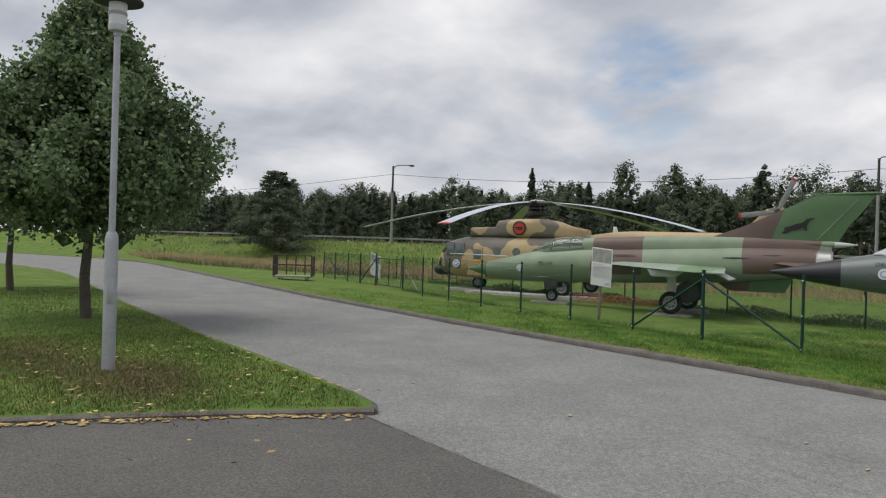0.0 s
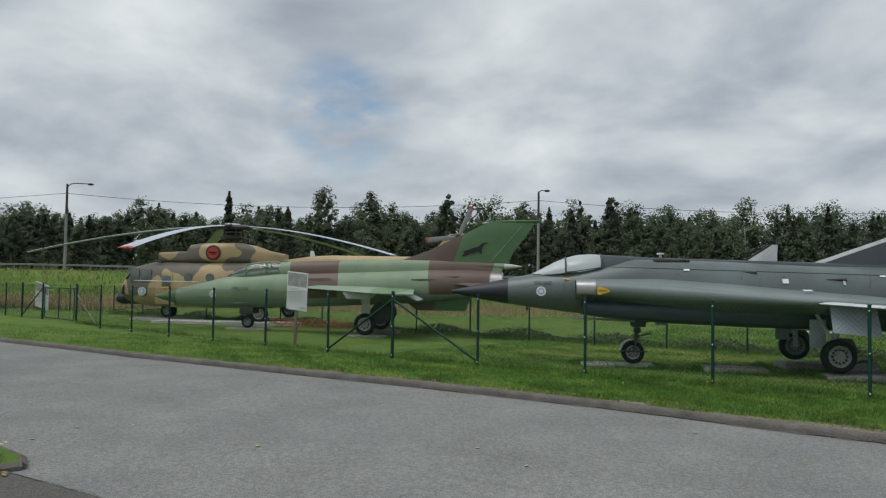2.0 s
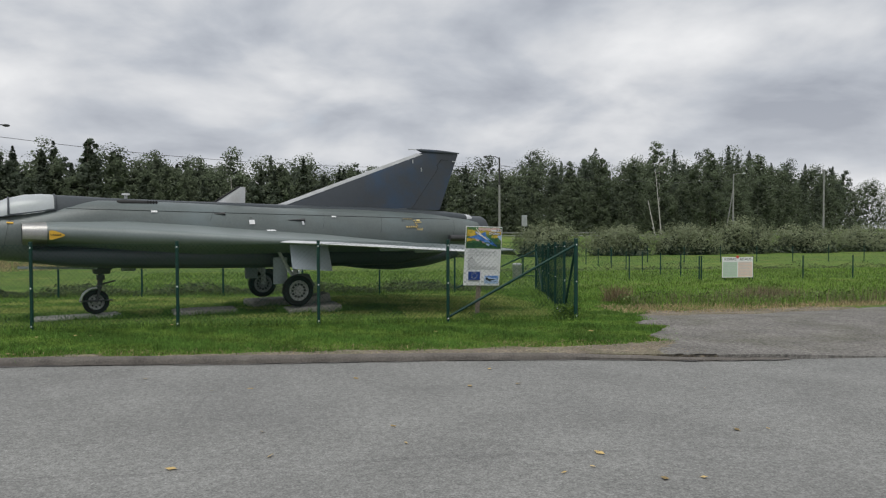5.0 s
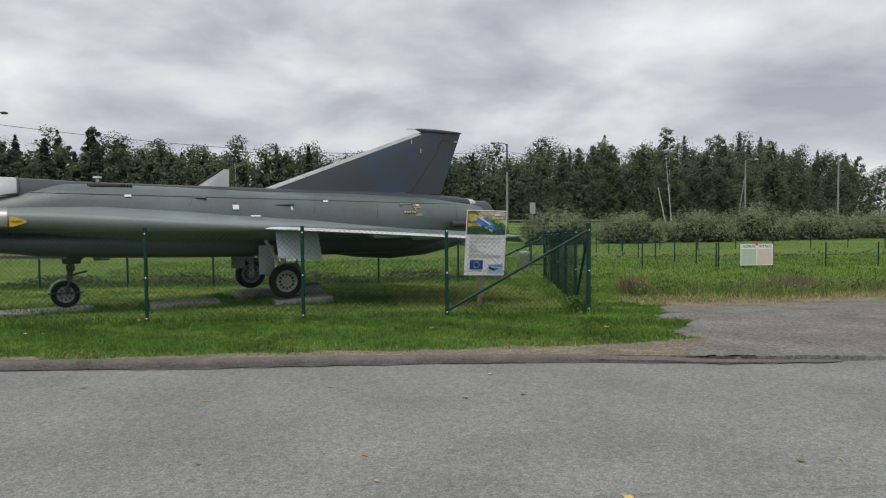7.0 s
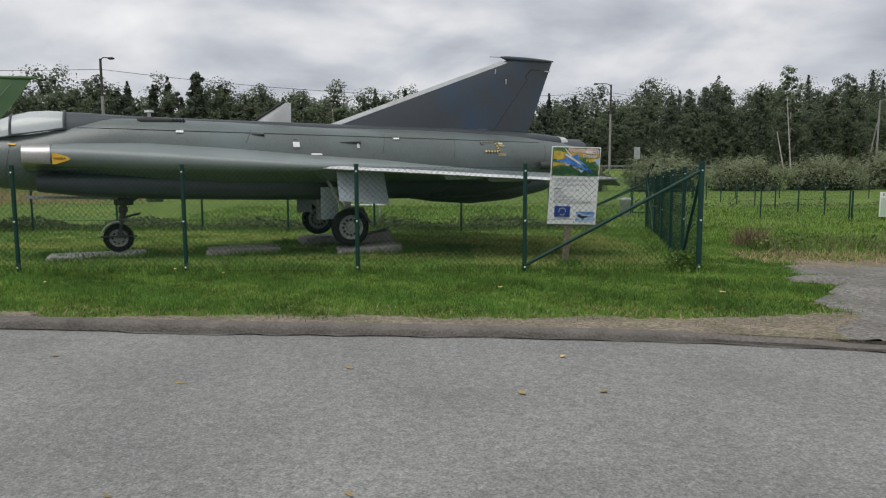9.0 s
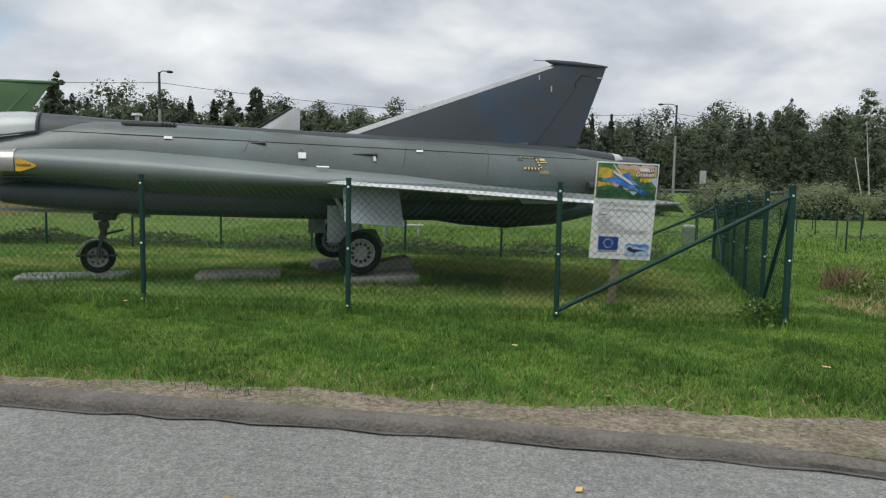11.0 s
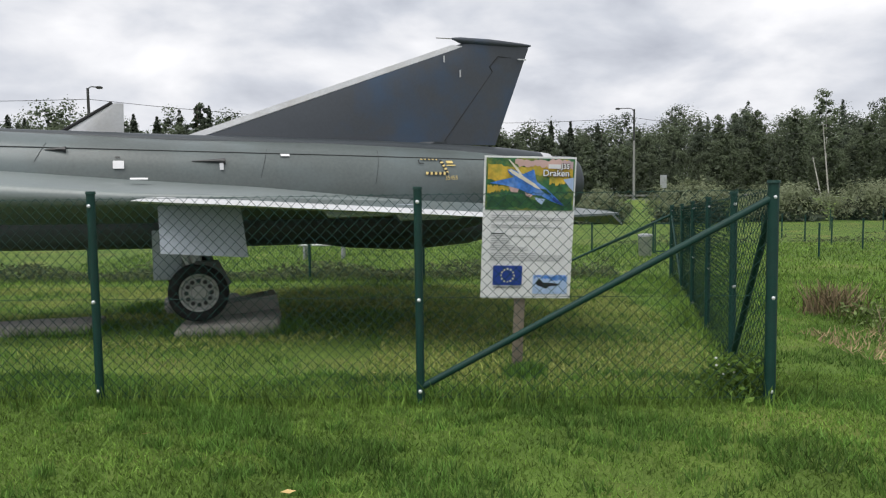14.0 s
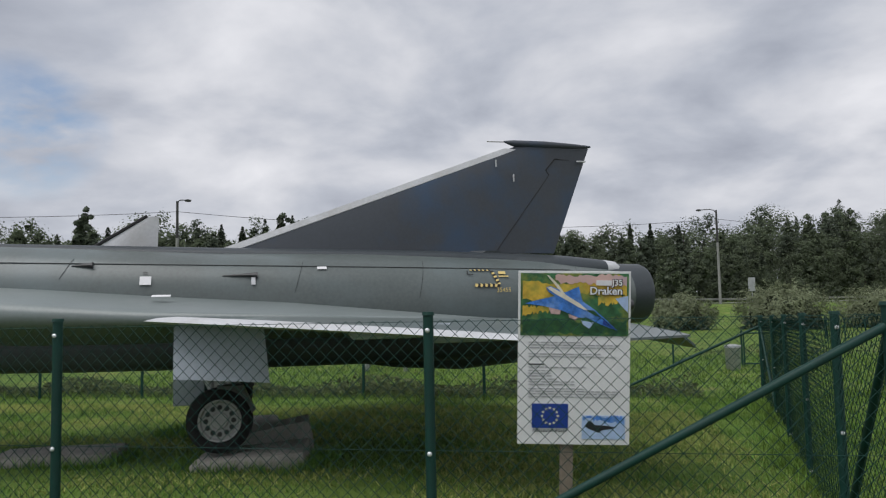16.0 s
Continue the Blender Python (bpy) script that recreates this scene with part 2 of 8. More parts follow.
M_KERB = mat("kerb_stone", (0.138, 0.124, 0.11), 0.95, 0, 0.45, 3.0, 40, 0.9, dirt=(0.16, 0.145, 0.125), dirt_amt=0.5, bdist=0.02)
M_BLADE = mat("grass_blades", (0.155, 0.252, 0.050), 0.75, 0, 0.75, 0.9, 13, 0, island=0.55, spec=0.2, coords="Object")
M_TUFT = mat("tuft_blades", (0.118, 0.222, 0.044), 0.7, 0, 0.75, 0.9, 13, 0, island=0.5, spec=0.25, coords="Object")
M_STRAW = mat("dry_grass", (0.42, 0.325, 0.19), 0.9, 0, 0.25, 0.5, 4, 0, island=0.4, spec=0.2)
M_WEED = mat("weeds", (0.125, 0.150, 0.072), 0.85, 0, 0.3, 0.4, 4, 0, island=0.5, spec=0.2)


def leafy(m, amount=0.4):
    """Let light through thin leaves."""
    nt = m.node_tree
    b, o = nt.nodes["Principled BSDF"], nt.nodes["Material Output"]
    t = nt.nodes.new("ShaderNodeBsdfTranslucent")
    nt.links.new(b.inputs["Base Color"].links[0].from_socket, t.inputs["Color"])
    x = nt.nodes.new("ShaderNodeMixShader")
    x.inputs[0].default_value = amount
    nt.links.new(b.outputs[0], x.inputs[1]); nt.links.new(t.outputs[0], x.inputs[2])
    nt.links.new(x.outputs[0], o.inputs["Surface"])
    return m


M_CONIFER = mat("conifer_foliage", (0.108, 0.132, 0.094), 0.9, 0, 0.35, 0.09, 1.0, 0, island=0.25, spec=0.15)
M_BIRCH = mat("birch_foliage", (0.128, 0.156, 0.096), 0.9, 0, 0.45, 0.07, 1.0, 0, island=0.16, spec=0.15)
M_PINE = leafy(mat("pine_needles", (0.140, 0.165, 0.112), 0.9, 0, 0.35, 0.6, 3.0, 0, island=0.3, spec=0.15))
# leaf colour darkened to stand for the shade inside crowns and bushes
M_INNER_SHADE = mat("shaded_inner_foliage", (0.085, 0.102, 0.070), 0.95, 0, 0.6, 0.35, 2.2, 0.9, bdist=0.5, spec=0.1)
M_LINDEN = mat("linden_leaves", (0.150, 0.212, 0.100), 0.42, 0, 0.3, 1.0, 6, 0, island=0.5, spec=0.4)
M_BUSH = mat("willow_leaves", (0.235, 0.265, 0.162), 0.85, 0, 0.3, 0.4, 4, 0, island=0.18, spec=0.2)
for lm in (M_CONIFER, M_BIRCH, M_BUSH, M_WEED, M_STRAW, M_BLADE, M_TUFT):
    leafy(lm)
leafy(M_LINDEN, 0.4)
M_BANK = leafy(mat("bank_grass", (0.215, 0.215, 0.095), 0.9, 0, 0.3, 0.3, 3, 0, island=0.4, spec=0.2))
M_HAY = leafy(mat("cut_hay", (0.36, 0.385, 0.125), 0.9, 0, 0.25, 0.5, 4, 0, island=0.4, spec=0.2))
M_BARK = mat("bark", (0.09, 0.075, 0.06), 0.95, 0, 0.35, 3, 25, 0.8, bdist=0.03)
M_BIRCHBARK = mat("birch_bark", (0.45, 0.43, 0.40), 0.9, 0, 0.3, 2, 12, 0.3, dirt=(0.08, 0.07, 0.06), dirt_amt=0.7)
M_FENCE = mat("green_fence_paint", (0.010, 0.046, 0.036), 0.5, 0, 0.2, 6, 80, 0.05, dirt=(0.03, 0.04, 0.035), dirt_amt=0.3, spec=0.25)
M_WIRE = mat("green_wire", (0.011, 0.040, 0.033), 0.7, 0, 0.15, 6, 80, 0, spec=0.15)
M_GALV = mat("galvanised_steel", (0.42, 0.43, 0.45), 0.5, 0.55, 0.18, 3, 40, 0.05, dirt=(0.25, 0.25, 0.25), dirt_amt=0.35)
M_BOLT = mat("bright_bolt", (0.75, 0.76, 0.78), 0.35, 0.5, 0.1, 30, 80, 0)
M_RAIL = mat("dull_rail_steel", (0.22, 0.22, 0.21), 0.8, 0, 0.2, 2, 30, 0.1)
M_LAMPPOLE = mat("weathered_pole", (0.26, 0.26, 0.25), 0.85, 0, 0.25, 2, 30, 0.2)
M_DARKPOLE = mat("dark_pole", (0.05, 0.05, 0.05), 0.8, 0, 0.25, 2, 30, 0.2)
M_DELTA = mat("grey_green_aircraft_paint", (0.118, 0.138, 0.132), 0.34, 0.0, 0.2, 0.7, 25, 0.02, dirt=(0.155, 0.195, 0.20), dirt_amt=0.8)
# body paint made paler: sky light on the inner wing top is in the colour
M_DELTA_WING = mat("skylit_grey_green_wing_paint", (0.175, 0.205, 0.20), 0.36, 0.0, 0.16, 0.8, 25, 0.02, dirt=(0.21, 0.235, 0.23), dirt_amt=0.6)
M_DELTA_DARK = mat("dark_grey_aircraft_paint", (0.045, 0.055, 0.062), 0.45, 0.0, 0.16, 0.7, 25, 0.02, dirt=(0.07, 0.075, 0.07), dirt_amt=0.5)
M_DELTA_FIN = mat("blue_grey_fin_paint", (0.051, 0.059, 0.070), 0.5, 0.0, 0.14, 0.8, 25, 0.02, dirt=(0.030, 0.070, 0.135), dirt_amt=1.0)
M_RADOME = mat("black_radome", (0.018, 0.019, 0.024), 0.5, 0, 0.2, 2, 30, 0.02)
M_PALE = mat("pale_grey_paint", (0.55, 0.56, 0.57), 0.55, 0, 0.14, 2, 30, 0.02, dirt=(0.35, 0.34, 0.31), dirt_amt=0.5)
M_DOOR = mat("blue_grey_gear_door", (0.40, 0.44, 0.50), 0.5, 0, 0.14, 2, 30, 0.02, dirt=(0.25, 0.25, 0.24), dirt_amt=0.4)
M_METAL = mat("bare_metal", (0.45, 0.44, 0.42), 0.38, 0.8, 0.2, 3, 40, 0.05)
M_DARKMETAL = mat("dark_gear_metal", (0.07, 0.07, 0.07), 0.5, 0.4, 0.3, 6, 50, 0.1)
M_RUBBER = mat("tyre_rubber", (0.014, 0.014, 0.014), 0.85, 0, 0.3, 8, 60, 0.2, spec=0.25)
M_RIM = mat("grey_wheel_rim", (0.29, 0.29, 0.28), 0.5, 0.2, 0.2, 8, 60, 0.05)
M_BLACK = mat("black_paint", (0.012, 0.012, 0.012), 0.6, 0, 0.2, 5, 30, 0)
M_WHITE = mat("white_paint", (0.78, 0.78, 0.78), 0.5, 0, 0.06, 3, 40, 0.02)
M_YELLOW = mat("yellow_paint", (0.72, 0.42, 0.04), 0.5, 0, 0.1, 3, 40, 0.02)
M_PALEBLUE = mat("pale_blue_paint", (0.35, 0.45, 0.65), 0.5, 0, 0.08, 3, 40, 0)
M_RED = mat("red_paint", (0.50, 0.05, 0.03), 0.5, 0, 0.15, 3, 40, 0)
M_PRINT = mat("dark_print", (0.38, 0.38, 0.39), 0.6, 0, 0.1, 3, 40, 0)
M_GREY = mat("grey_print", (0.55, 0.56, 0.56), 0.6, 0, 0.1, 3, 40, 0)
M_SLAB = mat("pale_concrete", (0.42, 0.41, 0.38), 0.95, 0, 0.2, 1.5, 40, 0.3, dirt=(0.25, 0.24, 0.21), dirt_amt=0.5)
M_SEAM = mat("panel_gap", (0.05, 0.055, 0.055), 0.7, 0, 0.1, 3, 20, 0)
M_HAZARD = mat("faded_yellow_paint", (0.72, 0.55, 0.20), 0.5, 0, 0.1, 3, 40, 0)
M_CONCRETE = mat("weathered_concrete", (0.30, 0.285, 0.255), 0.95, 0, 0.35, 2.5, 40, 0.6, dirt=(0.11, 0.105, 0.085), dirt_amt=0.55)
M_WOOD = mat("grey_wood", (0.22, 0.18, 0.14), 0.9, 0, 0.3, 4, 30, 0.4)
M_GLASS = mat("canopy_glass", (0.70, 0.74, 0.75), 0.14, 0, 0.08, 3, 20, 0, trans=0.4)
M_CLEAR = mat("clear_canopy_glass", (0.55, 0.62, 0.58), 0.08, 0, 0.05, 3, 20, 0, trans=0.9)
M_DARKGLASS = mat("cockpit_window", (0.13, 0.15, 0.15), 0.08, 0, 0.2, 1, 9, 0, spec=0.7)
M_CAMO = camo_mat("green_brown_camouflage", (0.222, 0.285, 0.190), (0.140, 0.094, 0.080), (0.24, 0.27, 0.26), 0.55, ((1.75, 3.75), (7.25, 9.65)), 0.94, 0.4, under_slope=0.05)
M_CAMOFIN = camo_mat("fin_camouflage", (0.082, 0.155, 0.068), (0.105, 0.068, 0.055), (0.082, 0.155, 0.068), 0.55, ((5.25, 7.1),), -5, 0.25, slant=0.4)
M_CAMOWING = camo_mat("wing_camouflage", (0.27, 0.33, 0.26), (0.16, 0.25, 0.13), (0.27, 0.33, 0.26), 0.55, ((5.5, 6.6),), -5, 0.8)
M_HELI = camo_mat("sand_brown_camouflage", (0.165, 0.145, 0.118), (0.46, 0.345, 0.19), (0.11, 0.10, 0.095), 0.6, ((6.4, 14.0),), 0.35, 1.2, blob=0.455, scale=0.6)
M_BLADEMAT = mat("rotor_blade_grey", (0.46, 0.50, 0.56), 0.5, 0, 0.12, 1, 30, 0.02)
M_ROPE = mat("orange_netting", (0.40, 0.16, 0.07), 0.85, 0, 0.3, 3, 30, 0)


# ---- mesh helpers ----
def mesh_ob(name, verts, faces, material, parent=None, label="", smooth=None):
    me = bpy.data.meshes.new(name)
    me.from_pydata([tuple(v) for v in verts], [], faces)
    me.validate()
    me.materials.append(material)
    if smooth is not None:
        me.shade_smooth()
        me.set_sharp_from_angle(angle=radians(smooth))
    ob = new(name, me)
    if parent is not None:
        ob.parent = parent
    if label:
        ob["label"] = label
    return ob


def part(name, bm, material, parent, label="", smooth=None):
    bmesh.ops.recalc_face_normals(bm, faces=bm.faces)
    me = bpy.data.meshes.new(name)
    bm.to_mesh(me)
    bm.free()
    me.materials.append(material)
    if smooth is not None:
        me.shade_smooth()
        me.set_sharp_from_angle(angle=radians(smooth))
    ob = new(name, me)
    if parent is not None:
        ob.parent = parent
    if label:
        ob["label"] = label
    return ob


def thing(name, label, category, m=None, group="", kind=""):
    ob = new(name)
    ob.empty_display_size = 0.2
    if m is not None:
        ob.matrix_basis = m
    return tagged(ob, label, category, group, kind)


def bm_box(bm, c, size, rot=None, bevel=0.0):
    mtx = Matrix.Translation(c) @ (rot.to_4x4() if rot is not None else Matrix.Identity(4)) @ Matrix.Diagonal((*size, 1))
    r = bmesh.ops.create_cube(bm, size=1, matrix=mtx)
    if bevel:
        es = list({e for v in r["verts"] for e in v.link_edges})
        bmesh.ops.bevel(bm, geom=es, offset=bevel, segments=2, affect="EDGES", profile=0.5)
    return bm


def bm_rod(bm, a, b, r, r2=None, seg=10):
    a, b = Vector(a), Vector(b)
    d = b - a
    q = d.to_track_quat("Z", "Y").to_matrix().to_4x4()
    bmesh.ops.create_cone(bm, cap_ends=True, segments=seg, radius1=r, radius2=r if r2 is None else r2, depth=d.length, matrix=Matrix.Translation((a + b) / 2) @ q)
    return bm


def bm_ball(bm, c, r, scale=(1, 1, 1), seg=14):
    bmesh.ops.create_uvsphere(bm, u_segments=seg, v_segments=seg // 2 + 2, radius=r, matrix=Matrix.Translation(c) @ Matrix.Diagonal((*scale, 1)))
    return bm


def bm_lathe(bm, prof, seg=28, mtx=None, caps=(True, True)):
    """Spin (radius, height) pairs about z."""
    rings = []
    for r, h in prof:
        rings.append([bm.verts.new((r * math.cos(2 * math.pi * i / seg), r * math.sin(2 * math.pi * i / seg), h)) for i in range(seg)])
    for p, q in zip(rings, rings[1:]):
        for i in range(seg):
            bm.faces.new((p[i], p[(i + 1) % seg], q[(i + 1) % seg], q[i]))
    if caps[0]:
        bm.faces.new(rings[0][::-1])
    if caps[1]:
        bm.faces.new(rings[-1])
    if mtx is not None:
        bmesh.ops.transform(bm, matrix=mtx, verts=[v for r in rings for v in r])
    return bm


def bm_loft(bm, rings, caps=(True, True)):
    vs = [[bm.verts.new(p) for p in ring] for ring in rings]
    n = len(vs[0])
    for p, q in zip(vs, vs[1:]):
        for i in range(n):
            bm.faces.new((p[i], p[(i + 1) % n], q[(i + 1) % n], q[i]))
    if caps[0]:
        bm.faces.new(vs[0][::-1])
    if caps[1]:
        bm.faces.new(vs[-1])
    return bm


def bm_slab(bm, pts, thick, axis="y", edge=0.0):
    """A plate over a polygon: in the x-z plane (axis y) or the x-y plane (axis z)."""
    def put(p, o):
        return (p[0], o, p[1]) if axis == "y" else (p[0], p[1], (p[2] if len(p) > 2 else 0) + o)
    a = [bm.verts.new(put(p, thick / 2)) for p in pts]
    b = [bm.verts.new(put(p, -thick / 2)) for p in pts]
    bm.faces.new(a); bm.faces.new(b[::-1])
    n = len(pts)
    for i in range(n):
        bm.faces.new((a[i], b[i], b[(i + 1) % n], a[(i + 1) % n]))
    if edge:
        es = [e for e in bm.edges if e.is_valid and all(v in a or v in b for v in e.verts) and not ((e.verts[0] in a) != (e.verts[1] in a))]
        bmesh.ops.bevel(bm, geom=es, offset=edge, segments=2, affect="EDGES", profile=0.5)
    return bm


def section(x, hw, z0, z1, power=2.0, n=28, y0=0.0, zw=0.5):
    """A closed super-ellipse across the x axis, widest at the fraction zw of its height."""
    zc = z0 + (z1 - z0) * zw
    out = []
    for i in range(n):
        t = 2 * math.pi * i / n
        c, s = math.cos(t), math.sin(t)
        y = math.copysign(abs(c) ** (2 / power), c) * hw
        z = math.copysign(abs(s) ** (2 / power), s)
        out.append((x, y0 + y, zc + z * ((z1 - zc) if z > 0 else (zc - z0))))
    return out


def lerp_table(table, x):
    for (x0, *a), (x1, *b) in zip(table, table[1:]):
        if x <= x1:
            k = max(0.0, (x - x0) / (x1 - x0))
            k2 = k
            return [p + (q - p) * k2 for p, q in zip(a, b)]
    return list(table[-1][1:])


def smooth_table(table, step=0.25):
    """Sections every step along the table, with cosine-free monotone blending."""
    xs = [r[0] for r in table]
    n = max(2, int((xs[-1] - xs[0]) / step))
    out = []
    for i in range(n + 1):
        x = xs[0] + (xs[-1] - xs[0]) * i / n
        acc = [0.0] * (len(table[0]) - 1)
        for k, w in ((-0.5, 0.25), (0.0, 0.5), (0.5, 0.25)):
            xx = min(max(x + k * step, xs[0]), xs[-1])
            for j, v in enumerate(lerp_table(table, xx)):
                acc[j] += w * v
        out.append((x, *acc))
    return out


def text_ob(body, size, m, material, parent, label="", extrude=0.002, align="CENTER", bold=0.0):
    cu = bpy.data.curves.new("lettering", "FONT")
    cu.body, cu.size, cu.extrude, cu.align_x, cu.align_y, cu.offset = body, size, extrude, align, "CENTER", bold
    cu.materials.append(material)
    ob = new("lettering", cu)
    ob.parent = parent
    ob.matrix_basis = m
    if label:
        ob["label"] = label
    return ob


def quads_ob(name, P, material, parent=None, label=""):
    """A mesh of loose quads from an array (n, 4, 3)."""
    n = len(P)
    me = bpy.data.meshes.new(name)
    me.vertices.add(n * 4); me.loops.add(n * 4); me.polygons.add(n)
    me.vertices.foreach_set("co", np.ascontiguousarray(P, dtype=np.float32).ravel())
    me.loops.foreach_set("vertex_index", np.arange(n * 4, dtype=np.int32))
    me.polygons.foreach_set("loop_start", np.arange(0, n * 4, 4, dtype=np.int32))
    me.polygons.foreach_set("loop_total", np.full(n, 4, dtype=np.int32))
    me.update(calc_edges=True)
    me.materials.append(material)
    ob = new(name, me)
    if parent is not None:
        ob.parent = parent
    if label:
        ob["label"] = label
    return ob


RNG = np.random.default_rng(7)


def leaf_quads(C, size, droop=0.0, aspect=0.6, upward=0.0, N=None):
    """Leaf-shaped quads (pointed at both ends) round the points C, turned at random."""
    n = len(C)
    a = RNG.normal(size=(n, 3)); a[:, 2] = a[:, 2] * 0.7 - droop
    a /= np.linalg.norm(a, axis=1, keepdims=True)
    b = RNG.normal(size=(n, 3)); b[:, 2] += upward
    b -= a * (a * b).sum(1, keepdims=True)
    b /= np.linalg.norm(b, axis=1, keepdims=True)
    if N is not None:
        # leaves lie like shingles on the crown, facing outwards
        N = N / np.linalg.norm(N, axis=1, keepdims=True) + RNG.normal(size=(n, 3)) * 0.26
        N /= np.linalg.norm(N, axis=1, keepdims=True)
        a -= N * (a * N).sum(1, keepdims=True)
        a /= np.linalg.norm(a, axis=1, keepdims=True)
        b = np.cross(N, a)
    s = (size * (0.6 + 0.8 * RNG.random(n)))[:, None]
    return np.stack([C - a * s * 0.5, C + b * s * aspect * 0.5 - a * s * 0.05, C + a * s * 0.5, C - b * s * aspect * 0.5 + a * s * 0.05], axis=1)


def blades(xy, zf, hmin, hmax, width, lean=0.5):
    """Grass blades as narrow tapered quads standing on the ground."""
    n = len(xy)
    z = zf(xy[:, 0], xy[:, 1])
    th = RNG.random(n) * 2 * np.pi
    h = hmin + (hmax - hmin) * RNG.random(n)
    base = np.column_stack([xy, z - 0.005])
    w = np.column_stack([np.cos(th), np.sin(th), np.zeros(n)]) * (width * (0.6 + 0.8 * RNG.random(n)))[:, None]
    th2 = RNG.random(n) * 2 * np.pi
    le = lean * RNG.random(n) * h
    tip = base + np.column_stack([np.cos(th2) * le, np.sin(th2) * le, h])
    return np.stack([base - w / 2, base + w / 2, tip + w * 0.12, tip - w * 0.12], axis=1)


# ---- ground ----
KERB = [(-130, -40), (-110, -24), (-90, -9), (-72, -2.2), (-62, -0.9), (-45, -2.1), (-28.2, -3.35), (-19.4, -3.62), (-14.4, -3.58), (-10.7, -3.56), (-8.4, -3.62), (-6, -3.87), (-3.6, -4.0), (-1.3, -4.22), (0.2, -4.58), (6, -4.95), (60, -5.0)]
KX, KY = np.array([k[0] for k in KERB], float), np.array([k[1] for k in KERB], float)


def yk(x):
    return np.interp(x, KX, KY)


ROAD_D = Vector((137, 74, 0)).normalized()


def hw_along(x, y):
    """Metres along and in front of the main road behind the field."""
    dx, dy = x + 75.0, y - 28.8
    return dx * ROAD_D.x + dy * ROAD_D.y, -(-dx * ROAD_D.y + dy * ROAD_D.x)


def hw_z(s):
    return np.interp(s, [-80, 0, 45, 105, 160, 260], [2.4, 2.1, 1.5, 0.65, 0.4, 0.4])


def gz(x, y):
    """Height of the ground."""
    x, y = np.asarray(x, float), np.asarray(y, float)
    base = np.interp(y, [-3.2, -1.2, 0, 1, 3.3, 6, 12, 60], [0.03, -0.02, -0.07, -0.13, -0.195, -0.28, -0.46, -0.50])
    s, d = hw_along(x, y)
    far = hw_z(s)
    k = np.clip((16.0 - d) / 11.0, 0, 1)
    k = k * k * (3 - 2 * k)
    return base * (1 - k) + far * k


def build_ground():
    xs = np.unique(np.concatenate([np.linspace(-400, -130, 10), np.linspace(-130, -20, 74), np.linspace(-20, 14, 69), np.linspace(14, 120, 54), np.linspace(120, 500, 12)]))
    offs = np.concatenate([[-400, -120, -40, -12, -3], [-0.10, -0.03], np.linspace(0.3, 16, 46), np.linspace(17, 130, 80), np.linspace(150, 600, 8)])
    V, F = [], []
    for o in offs:
        y = yk(xs) + o
        z = np.where(o < -0.05, -0.12, np.where(o < 0, 0.03, gz(xs, y) + 0.006 * np.sin(xs * 1.3) * np.sin(y * 1.1) * (o > 0.4)))
        z = np.where((xs > 1.6) & (o < 0.75), -0.10, z)
        for a, b, c in zip(xs, y, z):
            V.append((a, b, c))
    n = len(xs)
    for j in range(len(offs) - 1):
        for i in range(n - 1):
            F.append((j * n + i, j * n + i + 1, (j + 1) * n + i + 1, (j + 1) * n + i))
    ob = mesh_ob("ground", V, F, M_TURF)
    return tagged(ob, "mown green grass field sloping gently away from the road", "grass", kind="structure")


build_ground()


def sheet(name, poly, z, material, label, category, thick=0.0):
    bm = bmesh.new()
    vs = [bm.verts.new((p[0], p[1], z)) for p in poly]
    f = bm.faces.new(vs)
    if f.normal.z < 0:
        f.normal_flip()
    bmesh.ops.triangulate(bm, faces=[f])
    return tagged(part(name, bm, material, None), label, category, kind="structure")


road_edge = [(x, float(yk(x))) for x in np.concatenate([np.linspace(-130, -62, 18), np.linspace(-60, 60, 61)])]
sheet("road", [(60, -60), (60, -4.9)] + road_edge[::-1] + [(-130, -60)], -0.02, M_ASPHALT, "worn light grey asphalt road with a few cracks", "road")


def strip(name, pts, w, h, z, material, label, category):
    """A kerb: a low rounded bar along a line."""
    bm = bmesh.new()
    rings = []
    for i, p in enumerate(pts):
        a, b = Vector(pts[max(i - 1, 0)]), Vector(pts[min(i + 1, len(pts) - 1)])
        d = (b - a).normalized()
        nrm = Vector((-d.y, d.x))
        q = Vector(p)
        jit = 0.006 * noise.noise((q.x * 5.0, q.y * 5.0, 0.0)) + 0.012 * noise.noise((q.x * 1.7, q.y * 1.7, 4.0))
        k0 = h(q.x) if callable(h) else h
        prof = ((-w / 2 + 0.02, -0.1), (-w / 2, k0 * 0.55), (-w / 2 + 0.02, k0 * 0.85), (-w / 2 + 0.045, k0 + jit), (w / 2 - 0.05, k0 - jit * 0.8), (w / 2, k0 * 0.8), (w / 2, -0.1))
        rings.append([(q.x + nrm.x * (o + jit), q.y + nrm.y * (o + jit), z + k + jit * 0.5) for o, k in prof])
    bm_loft(bm, rings)
    return tagged(part(name, bm, material, None, smooth=50), label, category, kind="structure")


kx = np.concatenate([np.linspace(-72, -30, 30), np.linspace(-29.5, 1.4, 260)])
strip("kerb_1", [(float(x), float(yk(x)) - 0.06) for x in kx], 0.17, lambda x: float(np.interp(x, [-6, -2, 1.4], [0.105, 0.085, 0.02])), -0.02, M_KERB, "low weathered kerb along the grass verge, half buried in grit", "kerb")
# gritty strip behind the kerb
gx = np.linspace(-16, 0.5, 48)
